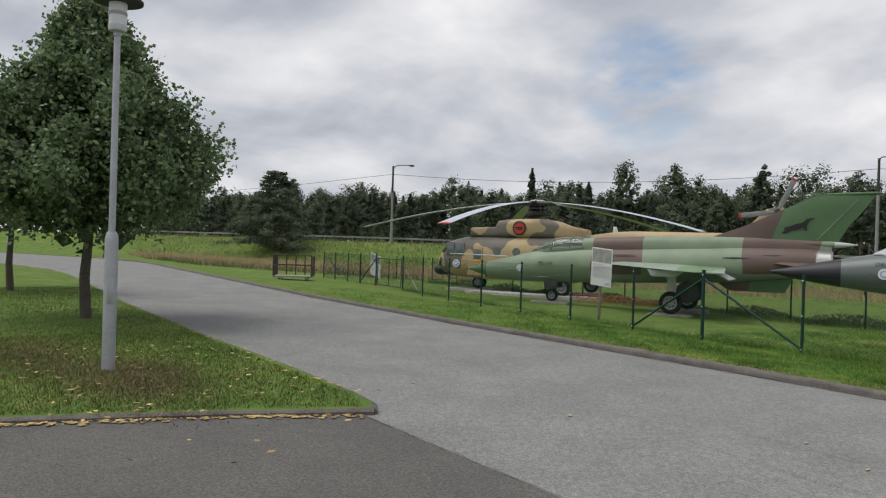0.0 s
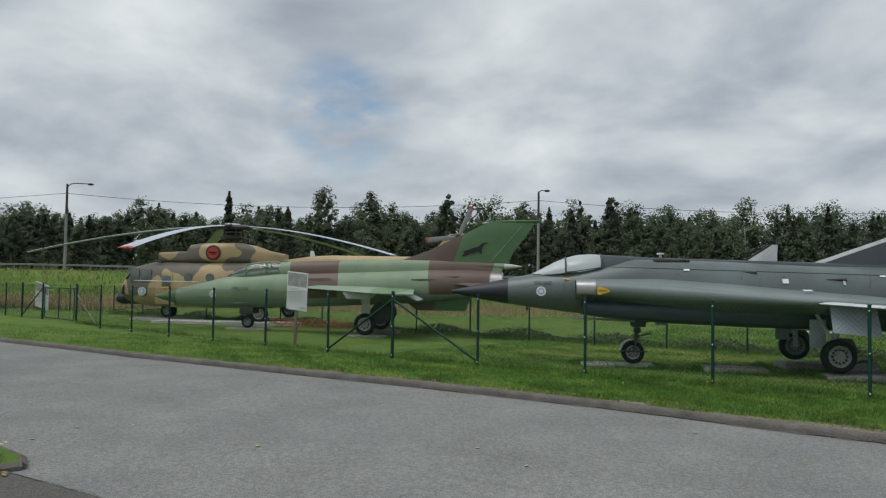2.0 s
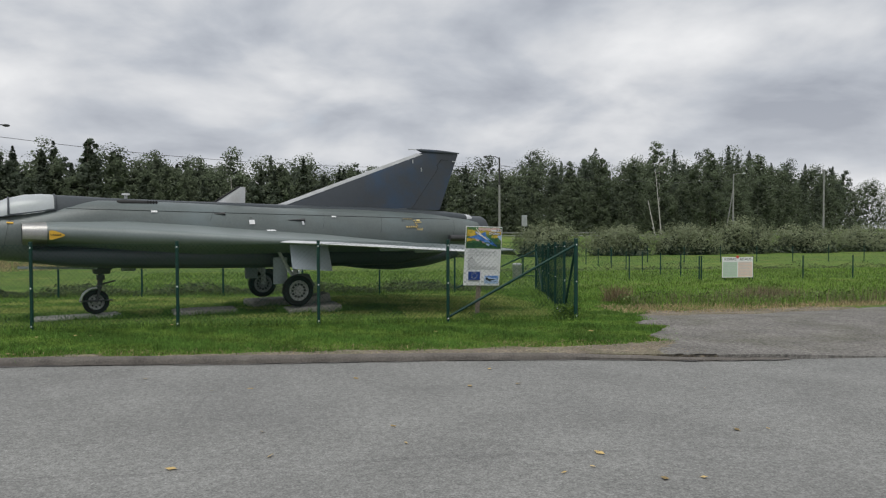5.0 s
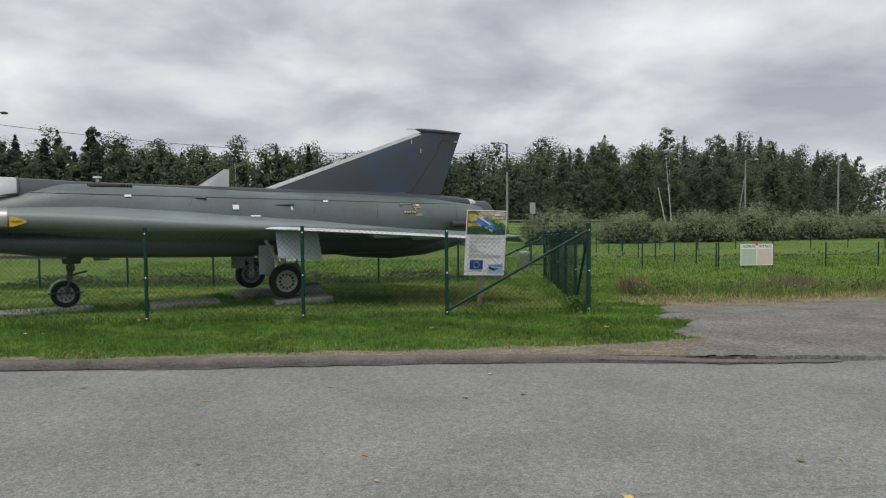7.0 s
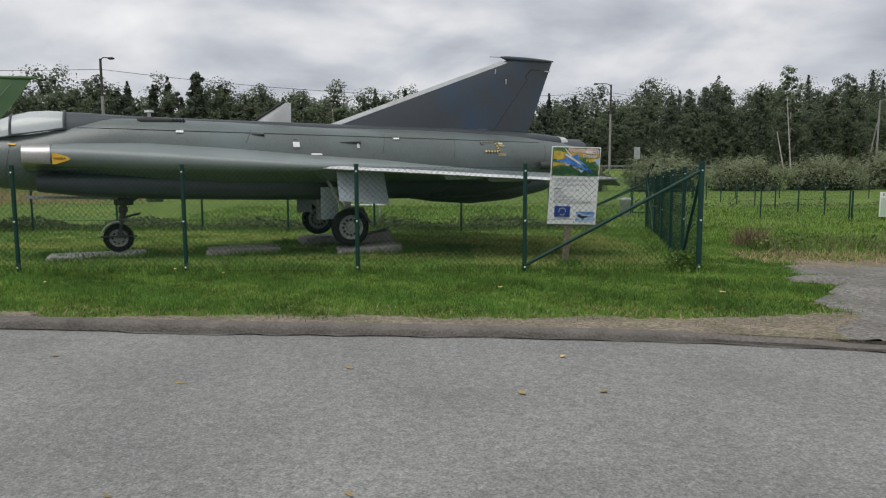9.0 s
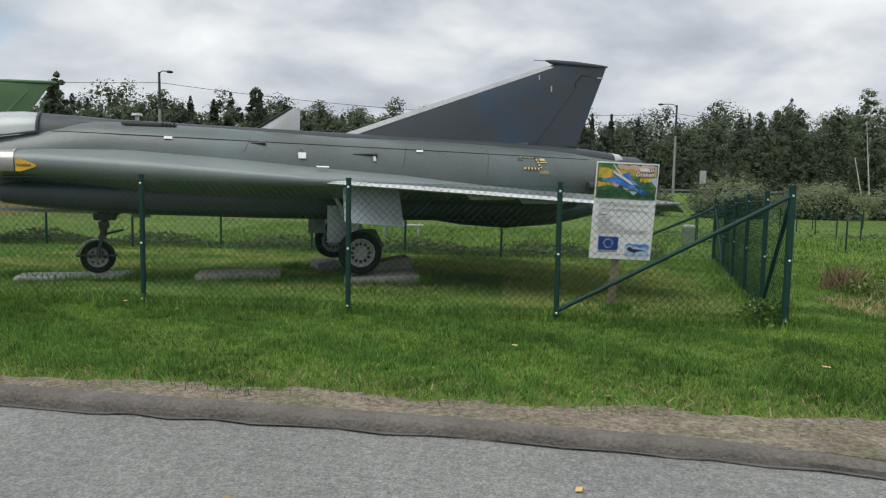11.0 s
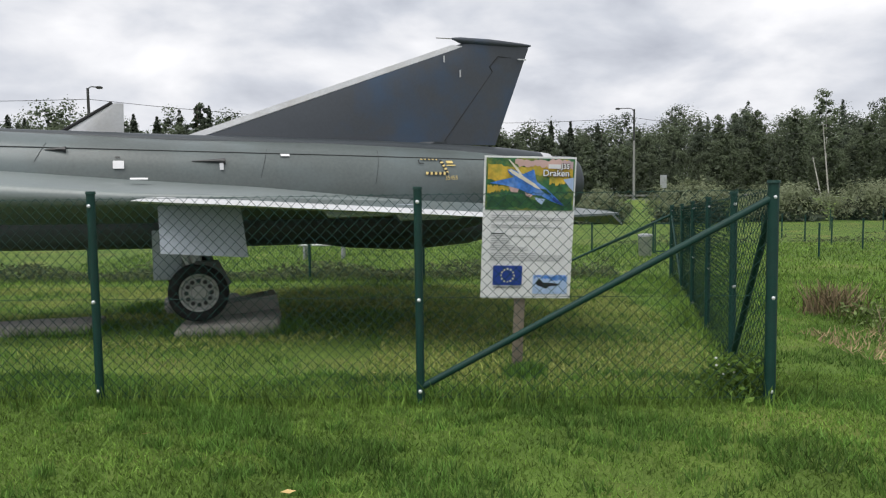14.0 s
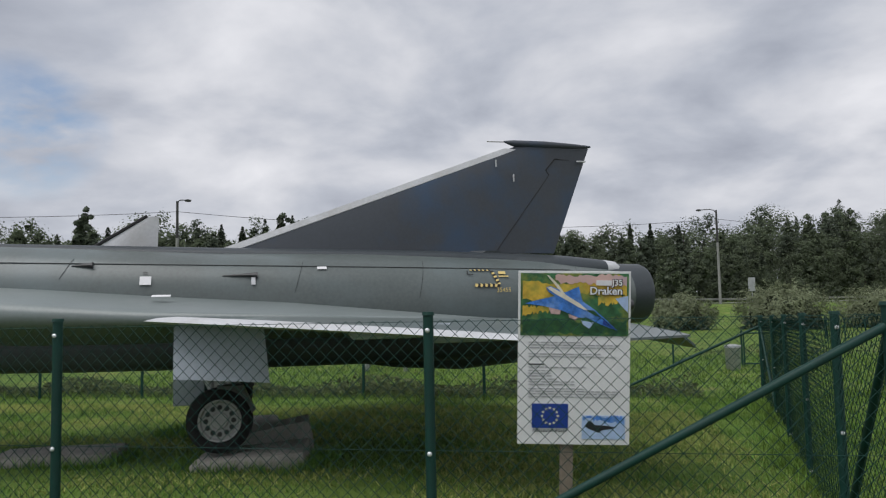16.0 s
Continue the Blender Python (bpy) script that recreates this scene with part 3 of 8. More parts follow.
def inside(poly, x, y):
    hit = False
    for (x0, y0), (x1, y1) in zip(poly, poly[1:] + poly[:1]):
        if (y0 > y) != (y1 > y) and x < (x1 - x0) * (y - y0) / (y1 - y0) + x0:
            hit = not hit
    return hit


def patch(name, poly, cell, lift, material, label, category):
    """A ragged-edged sheet that follows the ground."""
    x0, x1 = min(p[0] for p in poly), max(p[0] for p in poly)
    y0, y1 = min(p[1] for p in poly), max(p[1] for p in poly)
    nx, ny = int((x1 - x0) / cell) + 1, int((y1 - y0) / cell) + 1
    V, F, idx = [], [], {}

    def vert(i, j):
        if (i, j) not in idx:
            x = x0 + cell * (i + 0.35 * math.sin(i * 12.9 + j * 7.7))
            y = y0 + cell * (j + 0.35 * math.sin(i * 5.3 + j * 11.1))
            idx[i, j] = len(V)
            low = min(1.0, max(0.0, (y - float(yk(x)) - 0.05) / 0.5))
            y = max(y, float(yk(x)) - 0.06) if name != "bare_patch" else y
            V.append((x, y, (max(float(gz(x, y)), 0.03 if y < -1 else -9) + lift) * low + float(np.interp(x, [1.0, 3.0], [0.055, -0.008])) * (1 - low)))
        return idx[i, j]
    for i in range(nx):
        for j in range(ny):
            cx, cy = x0 + cell * (i + 0.5), y0 + cell * (j + 0.5)
            w = (0.3 if name == "verge_grit" else 1.0) * 0.22 * math.sin(cx * 3.1 + 1.3 * math.sin(cy * 2.3)) + 0.12 * math.sin(cy * 6.1 + cx)
            if inside(poly, cx + w, cy + w * 0.6):
                F.append((vert(i, j), vert(i + 1, j), vert(i + 1, j + 1), vert(i, j + 1)))
    # the rim sinks into the ground
    import collections
    count = collections.Counter(e for q in F for e in (tuple(sorted(p)) for p in zip(q, q[1:] + q[:1])))
    for i in {v for e, c in count.items() if c == 1 for v in e}:
        V[i] = (V[i][0], V[i][1], V[i][2] - 0.07)
    return tagged(mesh_ob(name, V, F, material, smooth=40), label, category, kind="structure")


patch("gravel_yard", [(0.5, -5.3), (32, -5.3), (32, 4.0), (14, 2.6), (9, 1.9), (6.85, 1.5), (5.0, 0.9), (3.2, 0.6), (2.4, 1.0), (1.7, 1.1), (1.25, 0.1), (1.0, -1.6), (0.5, -2.6), (0.25, -3.4), (0.0, -3.9), (-0.6, -4.3)], 0.08, 0.03, M_GRAVEL, "grey gravel yard beside the fenced lawn", "gravel")
def grit_w(x):
    return np.interp(x, [-16, -8, -5, -3, -1.5, 0, 0.6], [0.18, 0.26, 0.38, 0.50, 0.68, 1.1, 1.2]) + 0.06 * np.sin(x * 2.1) + 0.05 * np.sin(x * 5.3)


patch("verge_grit", [(float(x), float(yk(x)) - 0.4) for x in gx] + [(float(x), float(yk(x)) + grit_w(x)) for x in gx[::-1]], 0.06, 0.022, M_SOIL, "gritty soil strip along the kerb", "soil")
patch("bare_patch", [(1.6, 0.6), (2.6, 0.4), (5.5, 0.9), (7.5, 1.6), (7.2, 2.3), (5.2, 2.0), (3.6, 1.9), (2.4, 2.3), (1.9, 1.6)], 0.15, 0.042, M_SOIL, "bare brown soil between gravel and grass", "soil")

ISLAND = [(-12.0, -10.32), (-12.3, -10.16), (-12.9, -10.07), (-15, -10.0), (-19, -10.02), (-26.5, -9.85), (-37, -9.2), (-44, -8.9), (-49, -9.1), (-56, -10.4), (-66, -14), (-80, -22), (-80, -50), (-24, -50), (-16.2, -24), (-13.9, -15.5), (-13.45, -13.9), (-12.6, -11.6), (-12.1, -10.55)]
bm = bmesh.new()
vs = [bm.verts.new((p[0], p[1], 0.042)) for p in ISLAND]
f = bm.faces.new(vs)
if f.normal.z < 0:
    f.normal_flip()
bmesh.ops.triangulate(bm, faces=[f])
tagged(part("lawn_1", bm, M_TURF, None), "grass lawn with fallen leaves beside the road", "grass", kind="structure")


def dense(pts, step):
    out = []
    for a, b in zip(pts, pts[1:]):
        n = max(1, int(math.dist(a, b) / step))
        out += [(a[0] + (b[0] - a[0]) * i / n, a[1] + (b[1] - a[1]) * i / n) for i in range(n)]
    return out + [pts[-1]]


strip("kerb_2", dense(ISLAND[:10], 0.8), 0.10, 0.066, -0.02, M_KERB, "low concrete kerb round the lawn", "kerb")
strip("kerb_3", dense(ISLAND[-5:] + ISLAND[:1], 0.5), 0.10, 0.068, -0.02, M_KERB, "low concrete kerb round the lawn", "kerb")
sheet("forecourt", [(-12.0, -10.45), (-9.8, -10.45), (-6.0, -10.42), (0, -10.3), (12, -10.2), (14, -50), (-24, -50), (-16.2, -24.1), (-13.85, -15.5), (-13.38, -13.9), (-12.55, -11.6), (-12.0, -10.6)], -0.012, M_FORECOURT, "older dark asphalt forecourt", "asphalt")


def crack(pts, w):
    """A tarred seam, crack or shaded kerb-foot gap in the asphalt, as a thin wandering strip."""
    r = random.Random(len(pts) + int(pts[0][0] * 10))
    line = dense(pts, 0.25)
    line = [(x + r.uniform(-0.03, 0.03), y + r.uniform(-0.03, 0.03)) for x, y in line]
    V, F = [], []
    for i, (x, y) in enumerate(line):
        k = w * r.uniform(0.4, 1.2) / 2
        V += [(x, y - k, -0.006), (x, y + k, -0.006)]
        if i:
            F.append((2 * i - 2, 2 * i, 2 * i + 1, 2 * i - 1))
    return tagged(mesh_ob("asphalt_dark_line", V, F, M_CRACK), "dark crack or kerb-foot shadow gap in the asphalt", "crack", kind="structure")


M_CRACK = mat("crack_and_gap_dark", (0.11, 0.108, 0.105), 0.95, 0, 0.3, 5, 60, 0.3)
crack([(-12.0, -10.44), (-9, -10.45), (-6, -10.42), (-2, -10.35), (3, -10.27), (10, -10.2)], 0.014)
# joint at the kerb foot; the strip's dark colour stands for its shadow
crack([(float(x), float(yk(x)) - 0.155) for x in np.linspace(-20, 1.4, 40)], 0.035)
crack([(-9.5, -8.1), (-6.5, -8.3), (-4.0, -8.2), (-1, -8.35), (4, -8.3)], 0.006)
crack([(-24, -7.0), (-18, -7.2), (-12.5, -7.1), (-8, -7.3)], 0.006)


# ---- the fighter with the dark nose (double delta) ----
def wheel_parts(parent, name, c, r, w, yaw=0.0, holes=12, rim=0.62):
    """A tyre with a tread shoulder, and a rim with a ring of holes, facing the local y axis."""
    x, y, z = c
    turn = Matrix.Translation(c) @ Matrix.Rotation(radians(90), 4, "X")
    wh = mesh_ob_tyre(name, r, w, rim, turn, parent)
    bm = bmesh.new()
    q = r * rim
    for sgn in (-1, 1):
        bm_lathe(bm, [(q * 1.02, sgn * w * 0.34), (q * 0.98, sgn * w * 0.42), (q * 0.9, sgn * w * 0.40), (q * 0.82, sgn * w * 0.26), (q * 0.42, sgn * w * 0.245), (q * 0.36, sgn * w * 0.36), (q * 0.12, sgn * w * 0.38)], 28, turn, (False, True))
    bm_lathe(bm, [(q, -w * 0.3), (q, w * 0.3)], 28, turn, (False, False))
    part("rim", bm, M_RIM, wh, "grey ventilated wheel rim", 35)
    for i in range(holes):
        a = 2 * math.pi * i / holes
        bm = bmesh.new()
        for sgn in (-1,):
            bm_rod(bm, (x + q * 0.63 * math.cos(a), y + sgn * w * 0.20, z + q * 0.63 * math.sin(a)), (x + q * 0.63 * math.cos(a), y + sgn * w * 0.31, z + q * 0.63 * math.sin(a)), q * 0.12, seg=8)
        part("vent_hole", bm, M_BLACK, wh, "round dark hole in the rim")
    return wh


def mesh_ob_tyre(name, r, w, rim, turn, parent):
    bm = bmesh.new()
    q = r * rim
    prof = [(q, -w * 0.36), (q * 1.1, -w * 0.46), (r * 0.86, -w * 0.5), (r * 0.96, -w * 0.40), (r, -w * 0.2), (r, w * 0.2), (r * 0.96, w * 0.40), (r * 0.86, w * 0.5), (q * 1.1, w * 0.46), (q, w * 0.36)]
    rings = []
    seg = 36
    for rr, h in prof:
        rings.append([bm.verts.new((rr * math.cos(2 * math.pi * i / seg), rr * math.sin(2 * math.pi * i / seg), h)) for i in range(seg)])
    for p, k in zip(rings, rings[1:]):
        for i in range(seg):
            bm.faces.new((p[i], p[(i + 1) % seg], k[(i + 1) % seg], k[i]))
    bmesh.ops.transform(bm, matrix=turn, verts=bm.verts)
    return part(name, bm, M_RUBBER, parent, "black rubber tyre", 40)


# half width, bottom, top, power, height fraction of the widest place
D_BODY = [(-4.43, 0.02, 1.54, 1.58, 2.0, 0.5), (-4.0, 0.12, 1.42, 1.68, 2.0, 0.5), (-3.14, 0.29, 1.29, 1.87, 2.0, 0.5), (-2.4, 0.40, 1.19, 2.02, 2.0, 0.5), (-1.6, 0.50, 1.10, 2.12, 2.1, 0.5), (-0.8, 0.58, 1.02, 2.28, 2.2, 0.5), (0.0, 0.62, 0.96, 2.42, 2.2, 0.5), (0.8, 0.66, 0.88, 2.41, 2.2, 0.5), (2.0, 0.72, 0.84, 2.38, 2.2, 0.5), (4.0, 0.78, 0.82, 2.30, 2.2, 0.52), (6.0, 0.78, 0.82, 2.28, 2.2, 0.54), (7.2, 0.74, 0.86, 2.24, 2.1, 0.55), (8.5, 0.66, 1.02, 2.19, 2.0, 0.55), (9.4, 0.57, 1.18, 2.10, 2.0, 0.5), (9.9, 0.50, 1.24, 2.05, 2.0, 0.5)]


def d_half(x, z):
    """Half width of the body at a station and height."""
    hw, z0, z1, p, zw = lerp_table(D_BODY, x)
    zc = z0 + (z1 - z0) * zw
    k = (z - zc) / ((z1 - zc) if z > zc else (zc - z0))
    return hw * max(0.0, 1 - min(1.0, abs(k)) ** p) ** (1 / p)


def inner_wing_ring(x, side):
    """Cross-section of the intake trunk that thins out into the inner wing."""
    e, zt, ze, zb, r = lerp_table([(-1.40, 1.02, 1.88, 1.70, 1.46, 0.16), (-0.6, 1.12, 1.92, 1.68, 1.36, 0.18), (0.5, 1.30, 1.94, 1.62, 1.22, 0.19), (2.0, 1.66, 1.86, 1.55, 1.12, 0.14), (3.3, 2.02, 1.76, 1.49, 1.12, 0.08), (5.0, 2.3, 1.64, 1.45, 1.14, 0.05), (7.0, 2.3, 1.43, 1.35, 1.12, 0.05), (8.6, 2.2, 1.27, 1.25, 1.16, 0.02)], x)
    pts = [(0.30, zt + 0.02), (0.62, zt - 0.01), (0.62 + (e - 0.62) * 0.45, zt - (zt - ze - r) * 0.42), (e - r * 0.9, ze + r * 0.95), (e - r * 0.3, ze + r * 0.72), (e, ze + r * 0.05), (e - r * 0.25, ze - r * 0.72), (e - r * 1.0, ze - r * 1.05), (0.62 + (e - 0.62) * 0.4, min(zb + 0.10, ze - r)), (0.62, zb), (0.30, zb)]
    return [(x, side * y, z) for y, z in pts]


def build_delta_fighter():
    d = thing("jet_fighter", "dark grey-green delta jet fighter with black nose parked on concrete blocks", "aircraft", Matrix.Translation((-9.91, 3.04, 0.0)) @ Matrix.Rotation(radians(24.0), 4, "Z"))
    bm = bmesh.new()
    rows = smooth_table(D_BODY, 0.2)
    bm_loft(bm, [section(*r[:1], r[1], r[2], r[3], r[4], 40, 0, r[5]) for r in rows if r[0] >= -3.15])
    part("fuselage", bm, M_DELTA, d, "grey-green painted fuselage", 40)
    bm = bmesh.new()
    bm_loft(bm, [section(r[0], r[1] * 1.004, r[2] - 0.002, r[3] + 0.002, r[4], 40, 0, r[5]) for r in rows if r[0] <= -3.0])
    part("radome", bm, M_RADOME, d, "pointed black nose cone", 40)
    # lower trunk between the intakes
    bm = bmesh.new()
    bm_loft(bm, [section(x, w, z0, z1, 4.0, 28) for x, w, z0, z1 in ((-1.25, 0.72, 1.06, 1.40), (-0.5, 0.85, 0.96, 1.42), (0.8, 0.92, 0.89, 1.42), (2.5, 0.95, 0.84, 1.40), (4.2, 0.95, 0.81, 1.38), (6.0, 0.92, 0.80, 1.36), (7.3, 0.85, 0.80, 1.36), (8.6, 0.6, 1.05, 1.36))])
    part("belly", bm, M_DELTA_DARK, d, "dark grey lower fuselage", 40)
    bm = bmesh.new()
    bm_loft(bm, [section(x, w, z0, z1, 2.2, 24) for x, w, z0, z1 in ((5.6, 0.2, 0.82, 0.98), (6.4, 0.36, 0.70, 1.1), (7.3, 0.42, 0.635, 1.2), (8.3, 0.38, 0.70, 1.25), (9.2, 0.26, 0.88, 1.3), (9.7, 0.1, 1.08, 1.28))])
    part("tail_bumper_fairing", bm, M_DELTA_DARK, d, "bulged dark fairing under the tail", 40)
    for side in (-1, 1):
        bm = bmesh.new()
        xs = [-1.40 + i * 0.25 for i in range(41)]
        bm_loft(bm, [inner_wing_ring(x, side) for x in xs if x <= 8.62])
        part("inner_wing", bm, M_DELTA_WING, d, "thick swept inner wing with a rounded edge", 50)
        # bare metal intake lip and dark mouth
        bm = bmesh.new()
        ring = []
        for x, g in ((-1.42, 0.0), (-1.42, 0.012), (-0.99, 0.012), (-0.99, 0.0)):
            rr = inner_wing_ring(x, side)
            yc, zc = sum(abs(p[1]) for p in rr) / 11, sum(p[2] for p in rr) / 11
            ring.append([(p[0], p[1] + side * math.copysign(g, abs(p[1]) - yc), p[2] + math.copysign(g, p[2] - zc)) for p in rr])
        bm_loft(bm, ring, (False, False))
        part("intake_lip", bm, M_METAL, d, "bare metal air intake lip", 50)
        bm = bmesh.new()
        rr = inner_wing_ring(-1.4, side)
        yc, zc = sum(p[1] for p in rr) / 11, sum(p[2] for p in rr) / 11
        vs = [bm.verts.new((-1.424, yc + (p[1] - yc) * 0.86, zc + (p[2] - zc) * 0.86)) for p in rr]
        vb = [bm.verts.new((-1.41, yc + (p[1] - yc) * 0.86, zc + (p[2] - zc) * 0.86)) for p in rr]
        bm.faces.new(vs)
        for i in range(11):
            bm.faces.new((vs[i], vb[i], vb[(i + 1) % 11], vs[(i + 1) % 11]))
        part("intake_mouth", bm, M_BLACK, d)
        # outer wing: a thin delta with a sharp pale leading edge
        bm = bmesh.new()
        def wring(x0, x1, y, z, t, ze):
            def at(k, o):
                return (x0 + (x1 - x0) * k, side * y, z + (ze - z) * k + o)
            return [at(0, 0), at(0.2, t), at(0.6, t * 0.8), at(1, 0.01), at(1, -0.01), at(0.5, -t), at(0.15, -t * 0.8)]
        bm_loft(bm, [wring(3.2, 8.70, 1.85, 1.475, 0.07, 1.31), wring(4.35, 8.58, 2.75, 1.41, 0.045, 1.30), wring(5.85, 8.32, 3.8, 1.315, 0.028, 1.28), wring(6.95, 8.07, 4.57, 1.245, 0.012, 1.265)])
        part("outer_wing", bm, M_DELTA, d, "thin grey-green outer wing", 50)
        bm = bmesh.new()
        def lring(x0, y, z, t):
            return [(x0 - 0.03, side * (y + 0.015), z), (x0 + 0.10, side * y, z + t), (x0 + 0.30, side * y, z + t * 1.25), (x0 + 0.28, side * y, z), (x0 + 0.10, side * y, z - t)]
        bm_loft(bm, [lring(3.45, 2.13, 1.462, 0.030), lring(4.35, 2.76, 1.412, 0.030), lring(5.85, 3.81, 1.317, 0.024), lring(6.95, 4.58, 1.246, 0.014)])
        part("leading_edge", bm, M_PALE, d, "pale worn leading edge strip", 50)
        for x, y, zb in ((5.30, 3.15, 1.385), (6.0, 3.47, 1.345), (6.85, 3.95, 1.30)):
            bm = bmesh.new()
            bm_loft(bm, [section(x + a, w, zb - h, zb, 3, 12, side * y) for a, w, h in ((0, 0.02, 0.02), (0.10, 0.05, 0.13), (0.75, 0.05, 0.13), (1.05, 0.03, 0.05))])
            part("pylon", bm, M_DOOR, d, "grey pylon under the wing", 40)
        bm = bmesh.new()
        bm_slab(bm, [(8.66, side * 2.0, 1.31), (8.18, side * 4.25, 1.275), (8.40, side * 4.15, 1.14), (8.98, side * 2.0, 1.13)], 0.03, "z")
        part("elevon", bm, M_DELTA, d, "grey trailing edge flap", 40)
    # spine
    bm = bmesh.new()
    bm_loft(bm, [section(x, w, z0, z1, 2.6, 20) for x, w, z0, z1 in ((-0.75, 0.24, 2.1, 2.47), (0.2, 0.24, 2.1, 2.45), (1.5, 0.24, 2.08, 2.42), (4.0, 0.24, 2.05, 2.37), (7.0, 0.24, 2.02, 2.32), (8.6, 0.24, 1.95, 2.26), (9.4, 0.20, 1.9, 2.17))])
    part("spine", bm, M_DELTA_DARK, d, "dark dorsal spine", 40)
    bm = bmesh.new()
    bm_loft(bm, [section(x, w, z0, z1, 2.2, 24) for x, w, z0, z1 in ((7.95, 0.2, 2.0, 2.27), (8.25, 0.29, 1.85, 2.28), (9.0, 0.31, 1.85, 2.24), (9.60, 0.29, 1.88, 2.175))])
    part("brake_chute_housing", bm, M_DELTA_DARK, d, "dark housing at the root of the fin", 40)
    bm = bmesh.new()
    bm_loft(bm, [section(x, w, z0, z1, 2.2, 24) for x, w, z0, z1 in ((9.58, 0.295, 1.875, 2.18), (9.76, 0.27, 1.9, 2.155), (9.83, 0.20, 1.96, 2.10))])
    part("housing_cap", bm, M_PALE, d, "pale metal end cap", 40)
    bm = bmesh.new()
    bm_lathe(bm, [(0.40, 0), (0.46, 0.02), (0.45, 0.72), (0.42, 0.78), (0.36, 0.76), (0.34, 0.2)], 32, Matrix.Translation((9.48, 0, 1.66)) @ Matrix.Rotation(radians(90), 4, "Y"))
    part("jet_nozzle", bm, M_DELTA_DARK, d, "dark jet nozzle", 35)
    bm = bmesh.new()
    bm_rod(bm, (8.76, -0.66, 1.49), (9.75, -0.62, 1.50), 0.085, 0.075, 14)
    part("tail_tube", bm, M_DARKMETAL, d, "dark tube beside the nozzle", 35)
    # fin
    def foil(pts_lo, pts_hi, t0, t1):
        """A tapered foil between a chord below and a chord above (x0, x1, z)."""
        rings = []
        for k in range(7):
            f = k / 6
            x0, x1, z = [a + (b - a) * f for a, b in zip(pts_lo, pts_hi)]
            t = t0 + (t1 - t0) * f
            c = x1 - x0
            rings.append([(x0, 0, z), (x0 + c * 0.12, t * 0.6, z), (x0 + c * 0.45, t, z), (x1, 0.012, z), (x1, -0.012, z), (x0 + c * 0.45, -t, z), (x0 + c * 0.12, -t * 0.6, z)])
        return rings
    bm = bmesh.new()
    bm_loft(bm, foil((3.97, 8.84, 2.28), (8.30, 9.46, 3.885), 0.09, 0.045))
    part("fin", bm, M_DELTA_FIN, d, "dark blue-grey tail fin", 30)
    bm = bmesh.new()
    rings = []
    for k in range(7):
        f = k / 6
        x0, z = 3.97 + 4.20 * f, 2.28 + 1.555 * f
        rings.append([(x0 - 0.06, 0, z + 0.01), (x0 + 0.12, 0.026, z - 0.01), (x0 + 0.20, 0, z - 0.01), (x0 + 0.12, -0.026, z - 0.01)])
    bm_loft(bm, rings)
    part("fin_leading_edge", bm, M_PALE, d, "pale worn leading edge of the fin", 30)
    bm = bmesh.new()
    bm_loft(bm, [section(x, w, z0, z1, 2, 14) for x, w, z0, z1 in ((8.10, 0.01, 3.93, 3.955), (8.25, 0.055, 3.875, 3.97), (8.75, 0.08, 3.85, 3.97), (9.25, 0.055, 3.865, 3.945), (9.50, 0.015, 3.895, 3.925))])
    part("fin_cap", bm, M_DELTA_FIN, d, "rounded cap along the fin tip", 40)
    bm = bmesh.new()
    bm_rod(bm, (7.84, 0, 3.935), (8.16, 0, 3.94), 0.008, seg=8)
    part("fin_probe", bm, M_METAL, d)
    bm = bmesh.new()
    for a, b in (((7.94, 2.33), (8.79, 3.45)), ((8.79, 3.45), (8.74, 3.53)), ((8.74, 3.53), (8.89, 3.70)), ((8.89, 3.70), (9.36, 3.68))):
        for sg in (-1, 1):
            def yy(p):
                return sg * (0.088 - 0.012 * (p[1] - 2.3) - 0.07 * max(0, (p[0] - (6.16 + 1.65 * (p[1] - 2.3))) / (2.68 - 1.3 * (p[1] - 2.3))))
            bm_rod(bm, (a[0], yy(a), a[1]), (b[0], yy(b), b[1]), 0.005 if a[1] < 3 else 0.008, seg=6)
    part("rudder_hinge_line", bm, M_BLACK, d)
    for x, z, ln in ((7.94, 3.60, 0.10), (8.21, 3.39, 0.11), (9.30, 3.665, 0.02)):
        bm = bmesh.new(); bm_box(bm, (x, -0.078, z), (0.012 if ln > 0.05 else 0.14, 0.03, ln)); part("paint_scratch", bm, M_PALE, d, "pale scratch in the paint")
    bm = bmesh.new()
    bm_loft(bm, foil((7.22, 8.09, 2.25), (7.5, 8.07, 2.315), 0.13, 0.11))
    part("fin_root_fairing", bm, M_DELTA_DARK, d, "", 30)
    bm = bmesh.new()
    bm_loft(bm, foil((2.56, 3.30, 2.36), (3.18, 3.31, 2.775), 0.03, 0.015))
    part("antenna_fin", bm, M_PALE, d, "small pale grey antenna fin", 30)
    bm = bmesh.new()
    bm_rod(bm, (2.54, 0, 2.38), (3.17, 0, 2.785), 0.022, seg=6)
    part("antenna_edge", bm, M_BLACK, d, "black edge of the antenna fin")
    # canopy
    def canopy_ring(x, zt, hw, zb):
        return [(x, hw * math.cos(math.pi * i / 12), zb + (zt - zb) * math.sin(math.pi * i / 12)) for i in range(13)]
    bm = bmesh.new()
    bm_loft(bm, [canopy_ring(-2.42, 2.03, 0.10, 1.98), canopy_ring(-2.1, 2.20, 0.28, 2.00), canopy_ring(-1.85, 2.33, 0.36, 2.02), canopy_ring(-1.66, 2.41, 0.40, 2.04)])
    part("windscreen", bm, M_GLASS, d, "pale clouded windscreen", 40)
    bm = bmesh.new()
